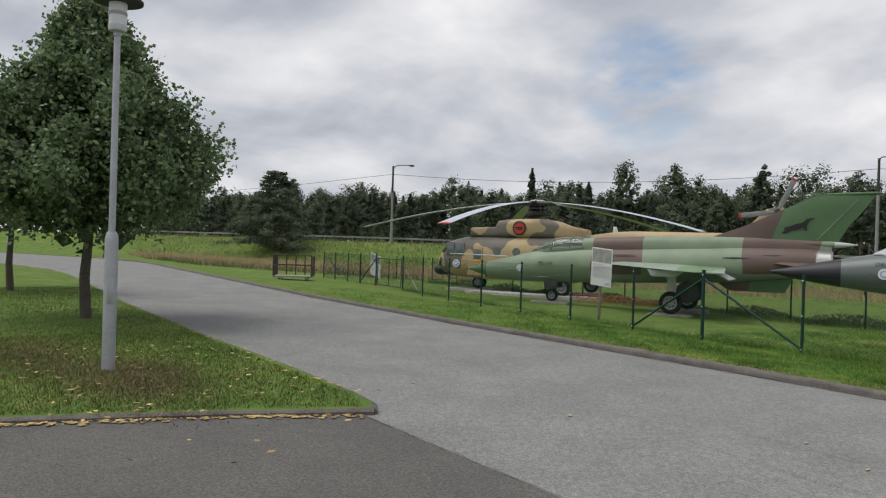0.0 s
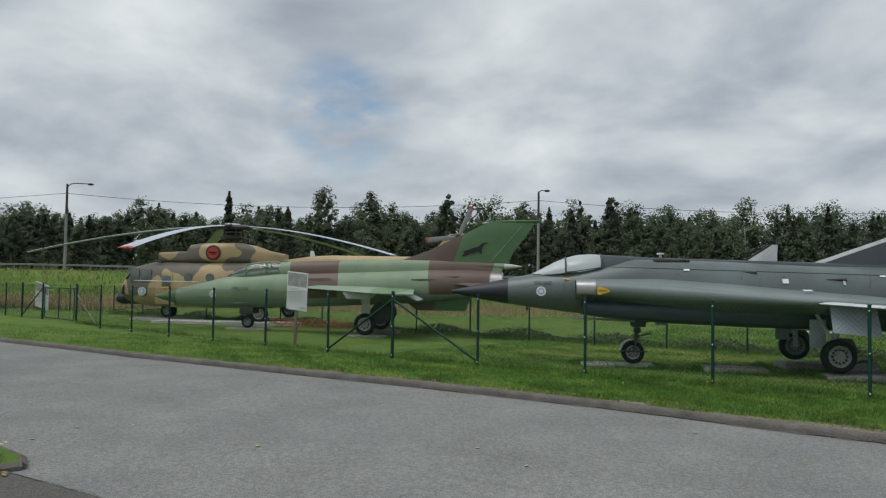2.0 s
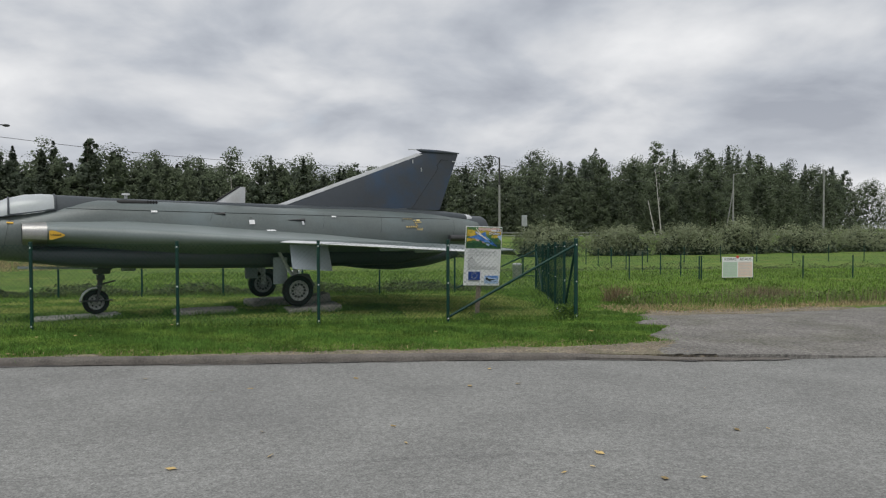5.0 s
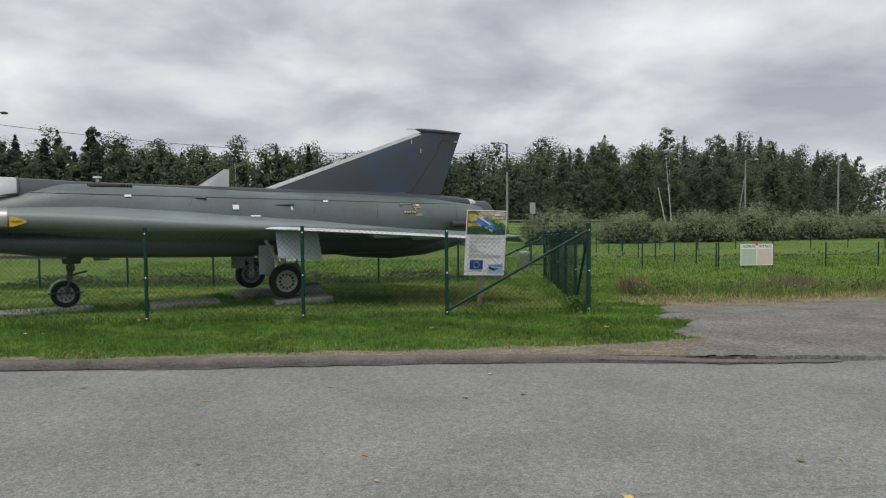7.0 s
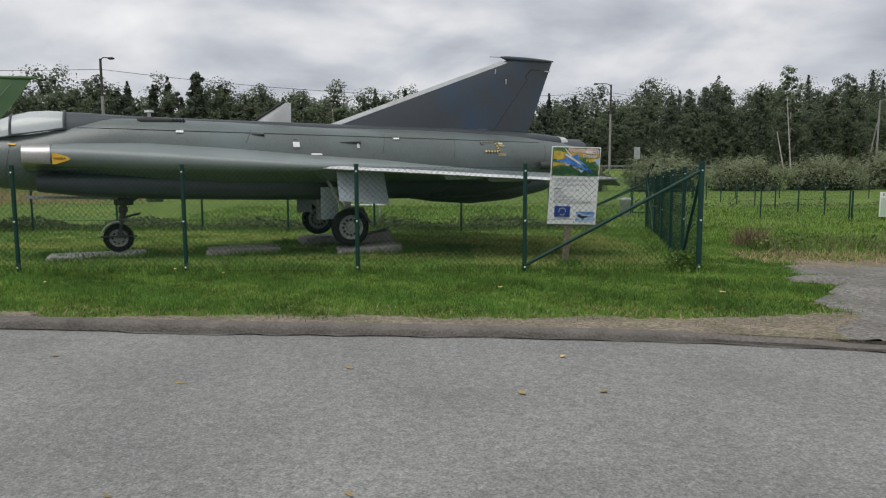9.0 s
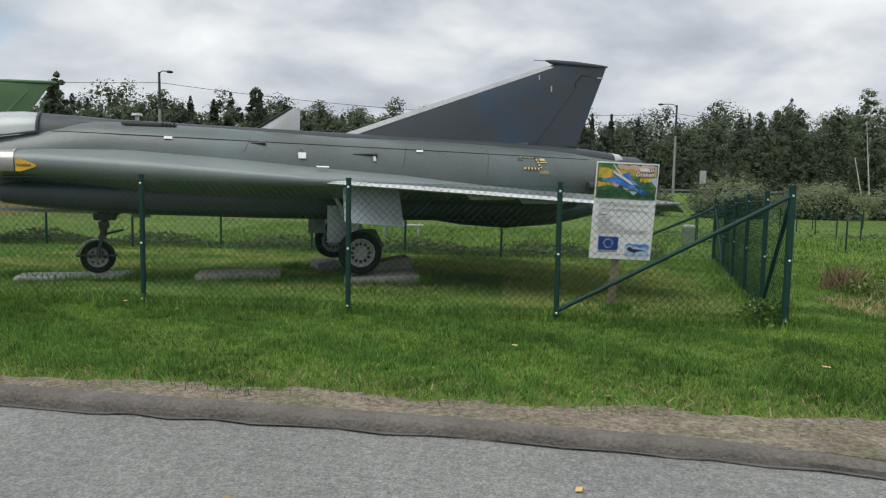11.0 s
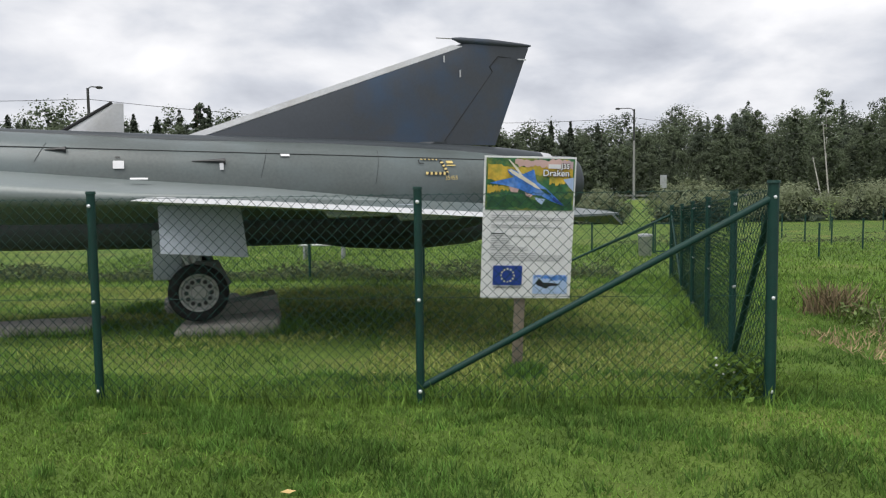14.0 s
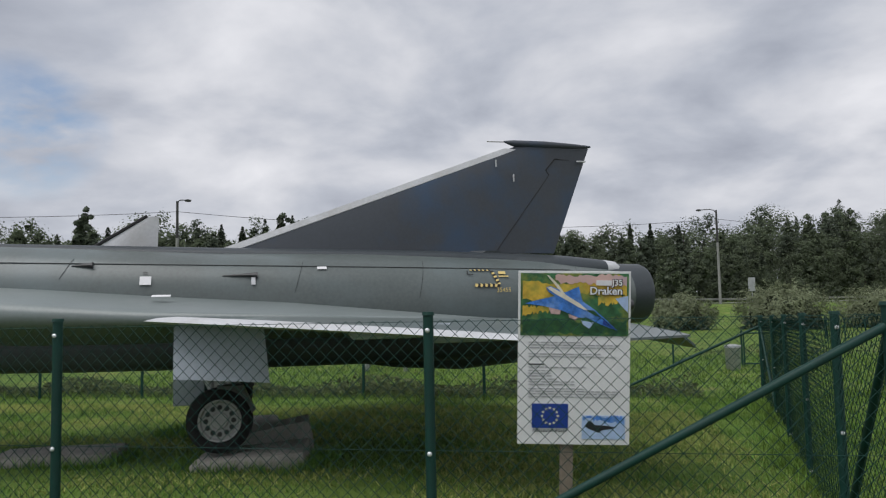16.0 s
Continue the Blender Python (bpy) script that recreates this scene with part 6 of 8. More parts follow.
        bmesh.ops.create_cone(bm, cap_ends=True, segments=28, radius1=0.40, radius2=0.40, depth=0.05, matrix=Matrix.Translation((5.45, sd * 0.62, 0.50)) @ Matrix.Rotation(radians(90), 4, "X"))
        part("wheel_door", bm, M_DARKMETAL, g, "round dark wheel door", 40)
    bm = bmesh.new()
    bm_slab(bm, [(6.3, 0.95), (6.75, 0.62), (8.6, 0.62), (8.85, 1.15)], 0.06, "y", 0.01)
    part("ventral_fin", bm, M_CAMOFIN, g, "dark green ventral fin", 40)
    for i in range(5):
        bm = bmesh.new()
        bm_loft(bm, [section(x, 0.02, z - h, z + h, 2, 8, -w) for x, z, h, w in (((-1.9 + 0.0, 1.05, 0.004, 0.42), (-1.7, 1.05, 0.03, 0.46), (-1.4, 1.06, 0.004, 0.47)), ((2.6, 1.78, 0.004, 0.56), (3.0, 1.78, 0.03, 0.58), (3.5, 1.8, 0.004, 0.57)), ((6.6, 1.80, 0.004, 0.56), (7.0, 1.80, 0.035, 0.56), (7.5, 1.81, 0.004, 0.52)), ((7.9, 1.92, 0.004, 0.46), (8.3, 1.92, 0.03, 0.46), (8.6, 1.93, 0.004, 0.42)), ((-0.6, 0.78, 0.004, 0.40), (-0.3, 0.78, 0.03, 0.45), (0.1, 0.8, 0.004, 0.46)))[i]])
        part("side_scoop", bm, M_DARKMETAL if i in (2, 3) else M_CAMO, g, "", 40)
    bm = bmesh.new()
    bm_rod(bm, (0.25, 0, 0.7), (0.0, 0, 0.2), 0.05); bm_box(bm, (0.05, 0, 0.42), (0.2, 0.24, 0.12), None, 0.02); bm_rod(bm, (0.0, -0.12, 0.08), (0.05, -0.1, 0.45), 0.025); bm_rod(bm, (0.0, 0.12, 0.08), (0.05, 0.1, 0.45), 0.025)
    part("nose_leg", bm, M_DARKMETAL, g, "dark nose gear leg", 40)
    wheel_parts(g, "nose_wheel", (0.0, 0, 0.05), 0.25, 0.15, holes=6)
    bm = bmesh.new()
    bm_box(bm, (0.05, -0.32, 0.50), (0.55, 0.03, 0.28), None, 0.01)
    part("nose_gear_door", bm, M_DARKMETAL, g, "", 40)
    bm = bmesh.new()
    bm_box(bm, (0.05, 0.32, 0.50), (0.55, 0.03, 0.28), None, 0.01)
    part("nose_gear_door", bm, M_DARKMETAL, g, "", 40)


build_camouflaged_fighter()
concrete_block((-26.2, 6.3, -0.42), (1.6, 0.7, 0.22), 24, "flat concrete block under the nose wheel")
concrete_block((-21.03, 7.07, -0.46), (1.5, 0.8, 0.20), 24, "flat concrete block under the main wheel")
concrete_block((-22.1, 9.6, -0.50), (1.5, 0.8, 0.24), 24, "flat concrete block under the far main wheel")


# ---- the transport helicopter ----
def build_heli():
    g = thing("helicopter", "sand and brown camouflaged transport helicopter with drooping rotor blades", "helicopter", Matrix.Translation((-34.66, 8.81, 0.0)) @ Matrix.Rotation(radians(25), 4, "Z"))
    T = [(-1.85, 0.30, 0.75, 1.35, 2.4, 0.5), (-1.6, 0.72, 0.55, 1.75, 2.4, 0.5), (-1.1, 1.05, 0.42, 2.20, 2.6, 0.5), (-0.4, 1.2, 0.34, 2.42, 2.8, 0.5), (0.6, 1.22, 0.30, 2.50, 3.0, 0.5), (5.6, 1.22, 0.30, 2.52, 3.0, 0.5), (6.6, 1.08, 0.62, 2.68, 2.6, 0.55), (7.6, 0.75, 1.35, 2.82, 2.3, 0.6), (8.4, 0.48, 1.85, 2.86, 2.0, 0.6), (13.2, 0.26, 2.28, 2.84, 2.0, 0.5)]
    bm = bmesh.new()
    bm_loft(bm, [section(r[0], r[1], r[2], r[3], r[4], 36, 0, r[5]) for r in smooth_table(T, 0.3)])
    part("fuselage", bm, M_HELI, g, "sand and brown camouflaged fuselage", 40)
    bm = bmesh.new()
    bm_loft(bm, [section(x, w, z0, z1, 4.2, 36) for x, w, z0, z1 in ((0.05, 0.5, 2.5, 2.80), (0.15, 0.72, 2.42, 2.92), (1.55, 0.80, 2.40, 2.98), (1.72, 0.86, 2.40, 3.28), (2.2, 0.9, 2.4, 3.36), (4.0, 0.88, 2.4, 3.40), (4.7, 0.78, 2.4, 3.26), (5.3, 0.6, 2.4, 3.05), (6.2, 0.34, 2.4, 2.88))])
    part("engine_cowling", bm, M_HELI, g, "camouflaged engine cowling", 40)
    for sd in (-1, 1):
        bm = bmesh.new()
        bm_lathe(bm, [(0.30, -0.05), (0.36, 0.0), (0.36, 0.14), (0.30, 0.16), (0.26, 0.06)], 26, Matrix.Translation((2.95, sd * 0.80, 2.90)) @ Matrix.Rotation(radians(-90 * sd), 4, "X"))
        part("exhaust", bm, M_DARKMETAL, g, "dark round engine exhaust", 40)
        bm = bmesh.new()
        bmesh.ops.create_cone(bm, cap_ends=True, segments=26, radius1=0.29, radius2=0.27, depth=0.05, matrix=Matrix.Translation((2.95, sd * 0.93, 2.90)) @ Matrix.Rotation(radians(90), 4, "X"))
        part("exhaust_cover", bm, M_RED, g, "red cover over the exhaust", 40)
        bm = bmesh.new()
        bm_box(bm, (2.95, sd * 0.962, 2.92), (0.40, 0.01, 0.07)); bm_box(bm, (2.98, sd * 0.962, 2.84), (0.26, 0.01, 0.05))
        part("cover_lettering", bm, M_BLACK, g, "dark unreadable lettering")
        # cockpit glazing
        for x0, x1, z0, z1 in ((-1.02, -0.52, 1.42, 2.14), (-0.42, 0.08, 1.45, 2.10)):
            bm = bmesh.new()
            y = sd * (lerp_table(T, (x0 + x1) / 2)[0] * 0.985)
            bm_box(bm, ((x0 + x1) / 2, y, (z0 + z1) / 2), (x1 - x0, 0.06, z1 - z0), Matrix.Rotation(radians(sd * 10) if x0 < -0.6 else 0, 3, "Z"), 0.02)
            part("side_window", bm, M_DARKGLASS, g, "dark cockpit side window", 40)
        for k in range(4):
            bm = bmesh.new()
            bmesh.ops.create_cone(bm, cap_ends=True, segments=22, radius1=0.21, radius2=0.20, depth=0.05, matrix=Matrix.Translation((1.9 + k * 1.05, sd * 1.215, 1.72)) @ Matrix.Rotation(radians(90), 4, "X"))
            part("cabin_window", bm, M_DARKGLASS, g, "round cabin window", 40)
        bm = bmesh.new()
        bm_box(bm, (0.72, sd * 1.225, 1.18), (0.82, 0.04, 1.42), None, 0.03)
        part("cabin_door", bm, M_HELI, g, "camouflaged sliding door", 40)
        bm = bmesh.new()
        bm_box(bm, (0.85, sd * 1.255, 1.55), (0.42, 0.02, 0.5), None, 0.01)
        part("door_panel", bm, M_DARKGLASS, g, "dark window in the sliding door", 40)
        bm = bmesh.new()
        bm_box(bm, (0.85, sd * 1.255, 1.22), (0.42, 0.02, 0.07), None, 0.01)
        part("door_stripe", bm, M_YELLOW, g, "orange stripe on the door", 40)
        bm = bmesh.new()
        bm_rod(bm, (5.7, sd * 1.15, 0.9), (5.7, sd * 2.0, 0.14), 0.07); bm_rod(bm, (5.0, sd * 1.1, 0.7), (5.68, sd * 1.95, 0.16), 0.05)
        part("main_leg", bm, M_DARKMETAL, g, "", 40)
        wheel_parts(g, "main_wheel", (5.7, sd * 2.15, 0.16), 0.40, 0.26, holes=8)
        wheel_parts(g, "nose_wheel", (0.40, sd * 0.2, 0.10), 0.30, 0.17, holes=6)
        bm = bmesh.new()
        bm_rod(bm, (1.2, sd * 1.35, 0.62), (4.9, sd * 1.35, 0.62), 0.28, seg=18)
        part("fuel_tank", bm, M_HELI, g, "side fuel tank", 40)
    bm = bmesh.new()
    for y0, y1 in ((-0.95, -0.5), (-0.46, -0.02), (0.02, 0.46), (0.5, 0.95)):
        c = (y0 + y1) / 2
        bm_box(bm, (-1.30 + abs(c) * 0.22, c, 1.86), (0.05, y1 - y0, 0.66), Matrix.Rotation(radians(36), 3, "Y"), 0.015)
    part("windscreen", bm, M_DARKGLASS, g, "dark framed windscreen", 40)
    bm = bmesh.new()
    for c in (-0.7, -0.25, 0.25, 0.7):
        bm_box(bm, (-1.70 + abs(c) * 0.25, c, 1.12), (0.05, 0.36, 0.44), Matrix.Rotation(radians(12), 3, "Y"), 0.02)
    part("nose_glazing", bm, M_DARKGLASS, g, "lower nose windows", 40)
    bm = bmesh.new()
    bm_ball(bm, (-1.85, 0, 0.66), 0.36, (1.25, 1.0, 0.8), 20); bm_rod(bm, (-1.8, 0, 0.60), (-0.4, 0, 0.52), 0.2, 0.14, 14)
    part("nose_radome", bm, M_RADOME, g, "black bulb under the nose", 40)
    bm = bmesh.new()
    bm_rod(bm, (0.35, 0, 0.6), (0.40, 0, 0.12), 0.06); bm_rod(bm, (0.40, -0.24, 0.10), (0.40, 0.24, 0.10), 0.04)
    part("nose_leg", bm, M_DARKMETAL, g, "", 40)
    bm = bmesh.new()
    bm_rod(bm, (0.05, -0.8, 2.46), (0.45, -0.9, 2.44), 0.04); bm_rod(bm, (6.0, -0.2, 2.86), (6.15, -0.2, 3.08), 0.015)
    part("roof_fittings", bm, M_DARKMETAL, g, "", 40)
    bm = bmesh.new()
    bm_slab(bm, [(7.35, 2.78), (7.6, 2.78), (7.52, 3.06), (7.38, 3.06)], 0.06, "y", 0.01)
    part("blade_antenna", bm, M_WHITE, g, "white antenna on the boom", 40)
    for r, m2, o in ((0.20, M_WHITE, 0), (0.14, M_PALEBLUE, 0.006), (0.07, M_WHITE, 0.012)):
        bm = bmesh.new()
        bmesh.ops.create_cone(bm, cap_ends=True, segments=24, radius1=r, radius2=r, depth=0.02, matrix=Matrix.Translation((-0.35, -1.22 - o, 1.05)) @ Matrix.Rotation(radians(90), 4, "X"))
        part("roundel", bm, m2, g)
    # rotor head and blades
    hub = Vector((3.50, 0, 4.16))
    bm = bmesh.new()
    bm_rod(bm, (hub.x, 0, 3.3), hub, 0.16, 0.12, 16); bm_lathe(bm, [(0.25, -0.2), (0.52, -0.12), (0.58, 0.0), (0.46, 0.10), (0.2, 0.14), (0.14, 0.2)], 20, Matrix.Translation(hub))
    bm_lathe(bm, [(0.30, 3.52), (0.55, 3.60), (0.58, 3.70), (0.40, 3.76), (0.30, 3.84), (0.44, 3.88), (0.42, 3.95), (0.2, 4.0)], 20, Matrix.Translation((hub.x, 0, 0)))
    for k in range(5):
        w = radians(72 * k + 20)
        bm_rod(bm, (hub.x + 0.52 * math.cos(w), 0.52 * math.sin(w), 3.64), (hub.x + 0.46 * math.cos(w), 0.46 * math.sin(w), 4.1), 0.035, seg=6)
    part("rotor_head", bm, M_DARKMETAL, g, "dark rotor head", 40)
    bm = bmesh.new()
    bm_rod(bm, hub + Vector((0, 0, 0.08)), hub + Vector((0, 0, 0.17)), 0.42, 0.34, 18)
    part("hub_cap", bm, M_PALE, g, "pale cap of the rotor head", 40)
    A0 = BLADE_A0 - 25.0
    for k in range(5):
        a = radians(A0 + 72 * k)
        u = Vector((math.cos(a), math.sin(a), 0)); n = Vector((-u.y, u.x, 0))
        rings = []
        for i in range(15):
            r = 0.9 + (BLADE_R - 1.05) * i / 13 if i < 14 else BLADE_R
            droop = 1.4 * (r / BLADE_R) ** 1.7
            c = hub + u * r + Vector((0, 0, 0.04 - droop))
            w = 0.08 if i == 0 else 0.29
            rings.append([c + n * w, c + n * w * 0.3 + Vector((0, 0, 0.035)), c - n * w + Vector((0, 0, 0.0)), c + n * w * 0.3 - Vector((0, 0, 0.03))])
        bm = bmesh.new(); bm_loft(bm, rings[:14])
        part("rotor_blade", bm, M_BLADEMAT, g, "long drooping grey rotor blade", 40)
        bm = bmesh.new(); bm_loft(bm, rings[13:])
        part("blade_tip", bm, M_RED if k == 4 else M_BLADEMAT, g, "painted blade tip", 40)
        bm = bmesh.new(); bm_rod(bm, hub + u * 0.3, hub + u * 1.05 + Vector((0, 0, 0.0)), 0.13, 0.09, 10); bm_ball(bm, hub + u * 0.62 + n * 0.18 + Vector((0, 0, 0.05)), 0.09)
        part("blade_grip", bm, M_DARKMETAL, g, "", 40)
    # tail
    bm = bmesh.new()
    bm_slab(bm, [(12.7, 2.5), (13.3, 2.3), (14.9, 3.7), (14.6, 4.0), (14.0, 3.9), (13.0, 2.85)], 0.16, "y", 0.04)
    part("tail_fin", bm, M_HELI, g, "camouflaged tail fin", 40)
    bm = bmesh.new()
    bm_rod(bm, (14.45, -0.05, 3.76), (14.45, -0.45, 3.76), 0.1, 0.12, 12)
    part("tail_rotor_hub", bm, M_DARKMETAL, g, "", 40)
    for k in range(3):
        a = radians(66 + 120 * k)
        u = Vector((math.cos(a), 0, math.sin(a))); n = Vector((-u.z, 0, u.x))
        c0 = Vector((14.45, -0.42, 3.76))
        bm = bmesh.new()
        bm_loft(bm, [[c0 + u * r + n * w, c0 + u * r + Vector((0, 0.03, 0)), c0 + u * r - n * w, c0 + u * r - Vector((0, 0.03, 0))] for r, w in ((0.15, 0.05), (0.4, 0.11), (1.42, 0.11))])
        part("tail_rotor_blade", bm, M_LAMPPOLE, g, "grey tail rotor blade", 40)
        bm = bmesh.new()
        bm_loft(bm, [[c0 + u * r + n * w, c0 + u * r + Vector((0, 0.03, 0)), c0 + u * r - n * w, c0 + u * r - Vector((0, 0.03, 0))] for r, w in ((1.42, 0.111), (1.52, 0.111))])
        part("tail_blade_tip", bm, M_RED, g, "red blade tip", 40)


BLADE_A0, BLADE_R = 5.0, 9.0
build_heli()
concrete_block((-34.2, 8.8, -0.52), (3.0, 1.6, 0.30), 25, "pale concrete slab under the helicopter nose wheels", M_SLAB)
concrete_block((-29.9, 8.6, -0.52), (6.6, 1.0, 0.32), 25, "long pale concrete strip under the helicopter", M_SLAB)
concrete_block((-30.6, 12.9, -0.62), (1.8, 1.0, 0.38), 25, "pale concrete slab under the far helicopter wheel")


def build_net_pile():
    g = thing("orange_netting", "heap of orange slatted snow fencing lying in the grass", "netting", Matrix.Translation((-25.6, 9.2, float(gz(-25.6, 9.2)))) @ Matrix.Rotation(radians(20), 4, "Z"))
    r = random.Random(4)
    for i in range(26):
        x = -1.7 + i * 0.14
        bm = bmesh.new(); bm_box(bm, (x, r.uniform(-0.15, 0.15), 0.22), (0.035, 0.02, 0.62), Matrix.Rotation(r.uniform(0.5, 1.1) * r.choice((-1, 1)), 3, "Y")); part("slat", bm, M_ROPE, g)
    for z in (0.08, 0.22, 0.36):
        bm = bmesh.new(); bm_rod(bm, (-1.8, 0, z), (2.0, 0.1, z * 0.9), 0.015, seg=6); part("strand", bm, M_ROPE, g)


build_net_pile()


# ---- lamps, cart and small things ----
def street_lamp():
    g = thing("street_lamp", "grey galvanised lamp post with a white lantern and dark cap", "lamp", Matrix.Translation((-15.75, -12.4, 0.05)), "street lamps on the lawn")
    bm = bmesh.new()
    bm_lathe(bm, [(0.088, -0.2), (0.088, 1.82), (0.084, 1.86), (0.066, 1.92), (0.062, 1.93)], 24)
    part("sleeve", bm, M_GALV, g, "thicker lower tube", 40)
    bm = bmesh.new()
    bm_lathe(bm, [(0.046, 1.90), (0.043, 4.64), (0.052, 4.65), (0.052, 4.72)], 20)
    part("pole", bm, M_GALV, g, "", 40)
    bm = bmesh.new(); bm_box(bm, (0.085, -0.02, 1.1), (0.02, 0.09, 0.34), None, 0.006); part("hatch", bm, M_GALV, g, "", 40)
    bm = bmesh.new()
    bm_lathe(bm, [(0.05, 4.70), (0.115, 4.72), (0.125, 4.78), (0.12, 4.80)], 24)
    part("lantern_base", bm, M_PALE, g, "", 40)
    bm = bmesh.new()
    bm_lathe(bm, [(0.115, 4.80), (0.12, 4.95), (0.12, 5.10)], 24)
    part("lantern_glass", bm, M_WHITE, g, "milky white lantern", 40)
    bm = bmesh.new(); bm_lathe(bm, [(0.122, 4.93), (0.126, 4.94), (0.126, 4.97), (0.122, 4.98)], 24); part("lantern_band", bm, M_GALV, g, "", 40)
    bm = bmesh.new()
    bm_lathe(bm, [(0.10, 5.10), (0.33, 5.12), (0.33, 5.15), (0.20, 5.23), (0.05, 5.28)], 28)
    part("cap", bm, M_DARKPOLE, g, "dark round cap", 40)
    return g


lamp = street_lamp()
copy_thing(lamp, Matrix.Translation((-41.5, -11.5, 0.05)))


def highway_lamp(x, y, top, arm, dark=False, brace=False):
    label = "tall dark road lamp post with a curved arm" if dark else ("tall grey road lamp post with a leaning brace" if brace else "tall grey road lamp post with a curved arm")
    low, high = (M_LAMPPOLE, M_DARKPOLE) if dark else (M_LAMPPOLE, M_LAMPPOLE)
    s, d = hw_along(x, y)
    z0 = float(gz(x, y)) - 0.2
    g = thing("road_lamp", label, "lamp", Matrix.Translation((x, y, z0)), "road lamps")
    h = top - z0
    bm = bmesh.new(); bm_rod(bm, (0, 0, 0), (0, 0, h * 0.66), 0.15, 0.125, 12); part("pole", bm, low, g, "wooden pole", 40)
    bm = bmesh.new(); bm_rod(bm, (0, 0, h * 0.66), (0, 0, h), 0.125, 0.10, 12); part("pole_top", bm, high, g, "", 40)
    if brace:
        bm = bmesh.new(); bm_rod(bm, (-0.8, 1.15, 0), (0, 0, h * 0.78), 0.11, 0.09, 8); part("brace", bm, M_LAMPPOLE, g, "leaning brace pole", 40)
    a = Vector((arm[0], arm[1], 0))
    bm = bmesh.new()
    pts = [Vector((0, 0, h - 0.35)), Vector((0, 0, h)) + a * 0.15, Vector((0, 0, h + 0.12)) + a * 0.4, Vector((0, 0, h + 0.13)) + a]
    for p, q in zip(pts, pts[1:]):
        bm_rod(bm, p, q, 0.045, seg=8)
    part("arm", bm, high, g, "", 40)
    bm = bmesh.new(); bm_ball(bm, pts[-1] + a.normalized() * 0.25 - Vector((0, 0, 0.03)), 0.2, (1.5, 1.5, 0.6)); part("lamp_head", bm, M_DARKPOLE if dark else M_PALE, g, "lamp head", 40)
    return g


LAMPS = [(-75.4, 28.75, 10.85, (1.0, 1.6)), (-34.6, 54.1, 10.82, (0.5, 0.4)), (15.25, 77.6, 10.85, (-1.5, 0.3)), (61.5, 102.5, 10.9, (1.4, -0.4)), (70.5, 91.5, 10.9, (-1.6, 0.4))]
for x, y, top, arm in LAMPS:
    highway_lamp(x, y, top, arm, x < 20, x == 61.5)


def overhead_wires():
    pts = [Vector((-190, -34, 9.9)), Vector((-75.4, 28.75, 9.9)), Vector((-34.6, 54.1, 9.9)), Vector((15.25, 77.6, 9.9)), Vector((61.5, 102.5, 9.9)), Vector((180, 166, 9.9))]
    g = thing("overhead_wire", "thin dark overhead wire between the road lamps", "wire")
    for a, b in zip(pts, pts[1:]):
        bm = bmesh.new()
        side = (b - a).cross(Vector((0, 0, 1))).normalized()
        rings = []
        for k in range(13):
            f = k / 12
            q = a.lerp(b, f) - Vector((0, 0, 1.1 * 4 * f * (1 - f) * (b - a).length / 50))
            rings.append([bm.verts.new(q + (side * math.cos(j * math.tau / 5) + Vector((0, 0, math.sin(j * math.tau / 5)))) * 0.022) for j in range(5)])
        for r0, r1 in zip(rings, rings[1:]):
            for j in range(5):
                bm.faces.new((r0[j], r0[(j + 1) % 5], r1[(j + 1) % 5], r1[j]))
        part("wire_span", bm, M_DARKPOLE, g)


overhead_wires()


def highway():
    V, F = [], []
    for i in range(80):
        s = -110 + i * 4.6
        for d in (1.0, 9.5):
            V.append((-75 + ROAD_D.x * s - ROAD_D.y * (-0.2 + d), 28.8 + ROAD_D.y * s + ROAD_D.x * (-0.2 + d), float(hw_z(s)) + 0.08))
    for i in range(79):
        F.append((2 * i, 2 * i + 2, 2 * i + 3, 2 * i + 1))
    tagged(mesh_ob("road_2", V, F, M_ASPHALT), "grey main road on a low bank behind the field", "road", kind="structure")
    g = thing("guard_rail", "long galvanised steel guard rail beside the main road", "guard rail")
    bm = bmesh.new()
    rings = []
    for i in range(60):
        s = -110 + i * 4.0
        x, y, z = -75 + ROAD_D.x * s - ROAD_D.y * 0.6, 28.8 + ROAD_D.y * s + ROAD_D.x * 0.6, float(hw_z(s))
        n = Vector((ROAD_D.y, -ROAD_D.x, 0))
        rings.append([Vector((x, y, z + h)) + n * o for h, o in ((0.40, 0.0), (0.44, 0.04), (0.50, 0.0), (0.56, 0.04), (0.60, 0.0), (0.60, -0.03), (0.40, -0.03))])
        if i % 1 == 0:
            bp = bmesh.new(); bm_box(bp, (x, y + 0.08, z + 0.2), (0.1, 0.1, 0.75), None); part("post", bp, M_RAIL, g)
    bm_loft(bm, rings)
    part("rail", bm, M_RAIL, g, "ribbed steel rail", 40)
    r = thing("road_sign", "grey road sign seen from behind on a post", "road sign", Matrix.Translation((19.0, 79.5, float(gz(19, 79.5)) - 0.2)))
    bm = bmesh.new(); bm_rod(bm, (0, 0, 0), (0, 0, 2.6), 0.05); part("post", bm, M_GALV, r)
    bm = bmesh.new(); bm_box(bm, (0, -0.06, 2.3), (0.75, 0.03, 1.5), None, 0.02); part("plate", bm, M_GALV, r, "grey metal plate")


highway()


M_CARTRAIL = mat("rusty_tube", (0.055, 0.040, 0.034), 0.75, 0, 0.3, 4, 30, 0.1)


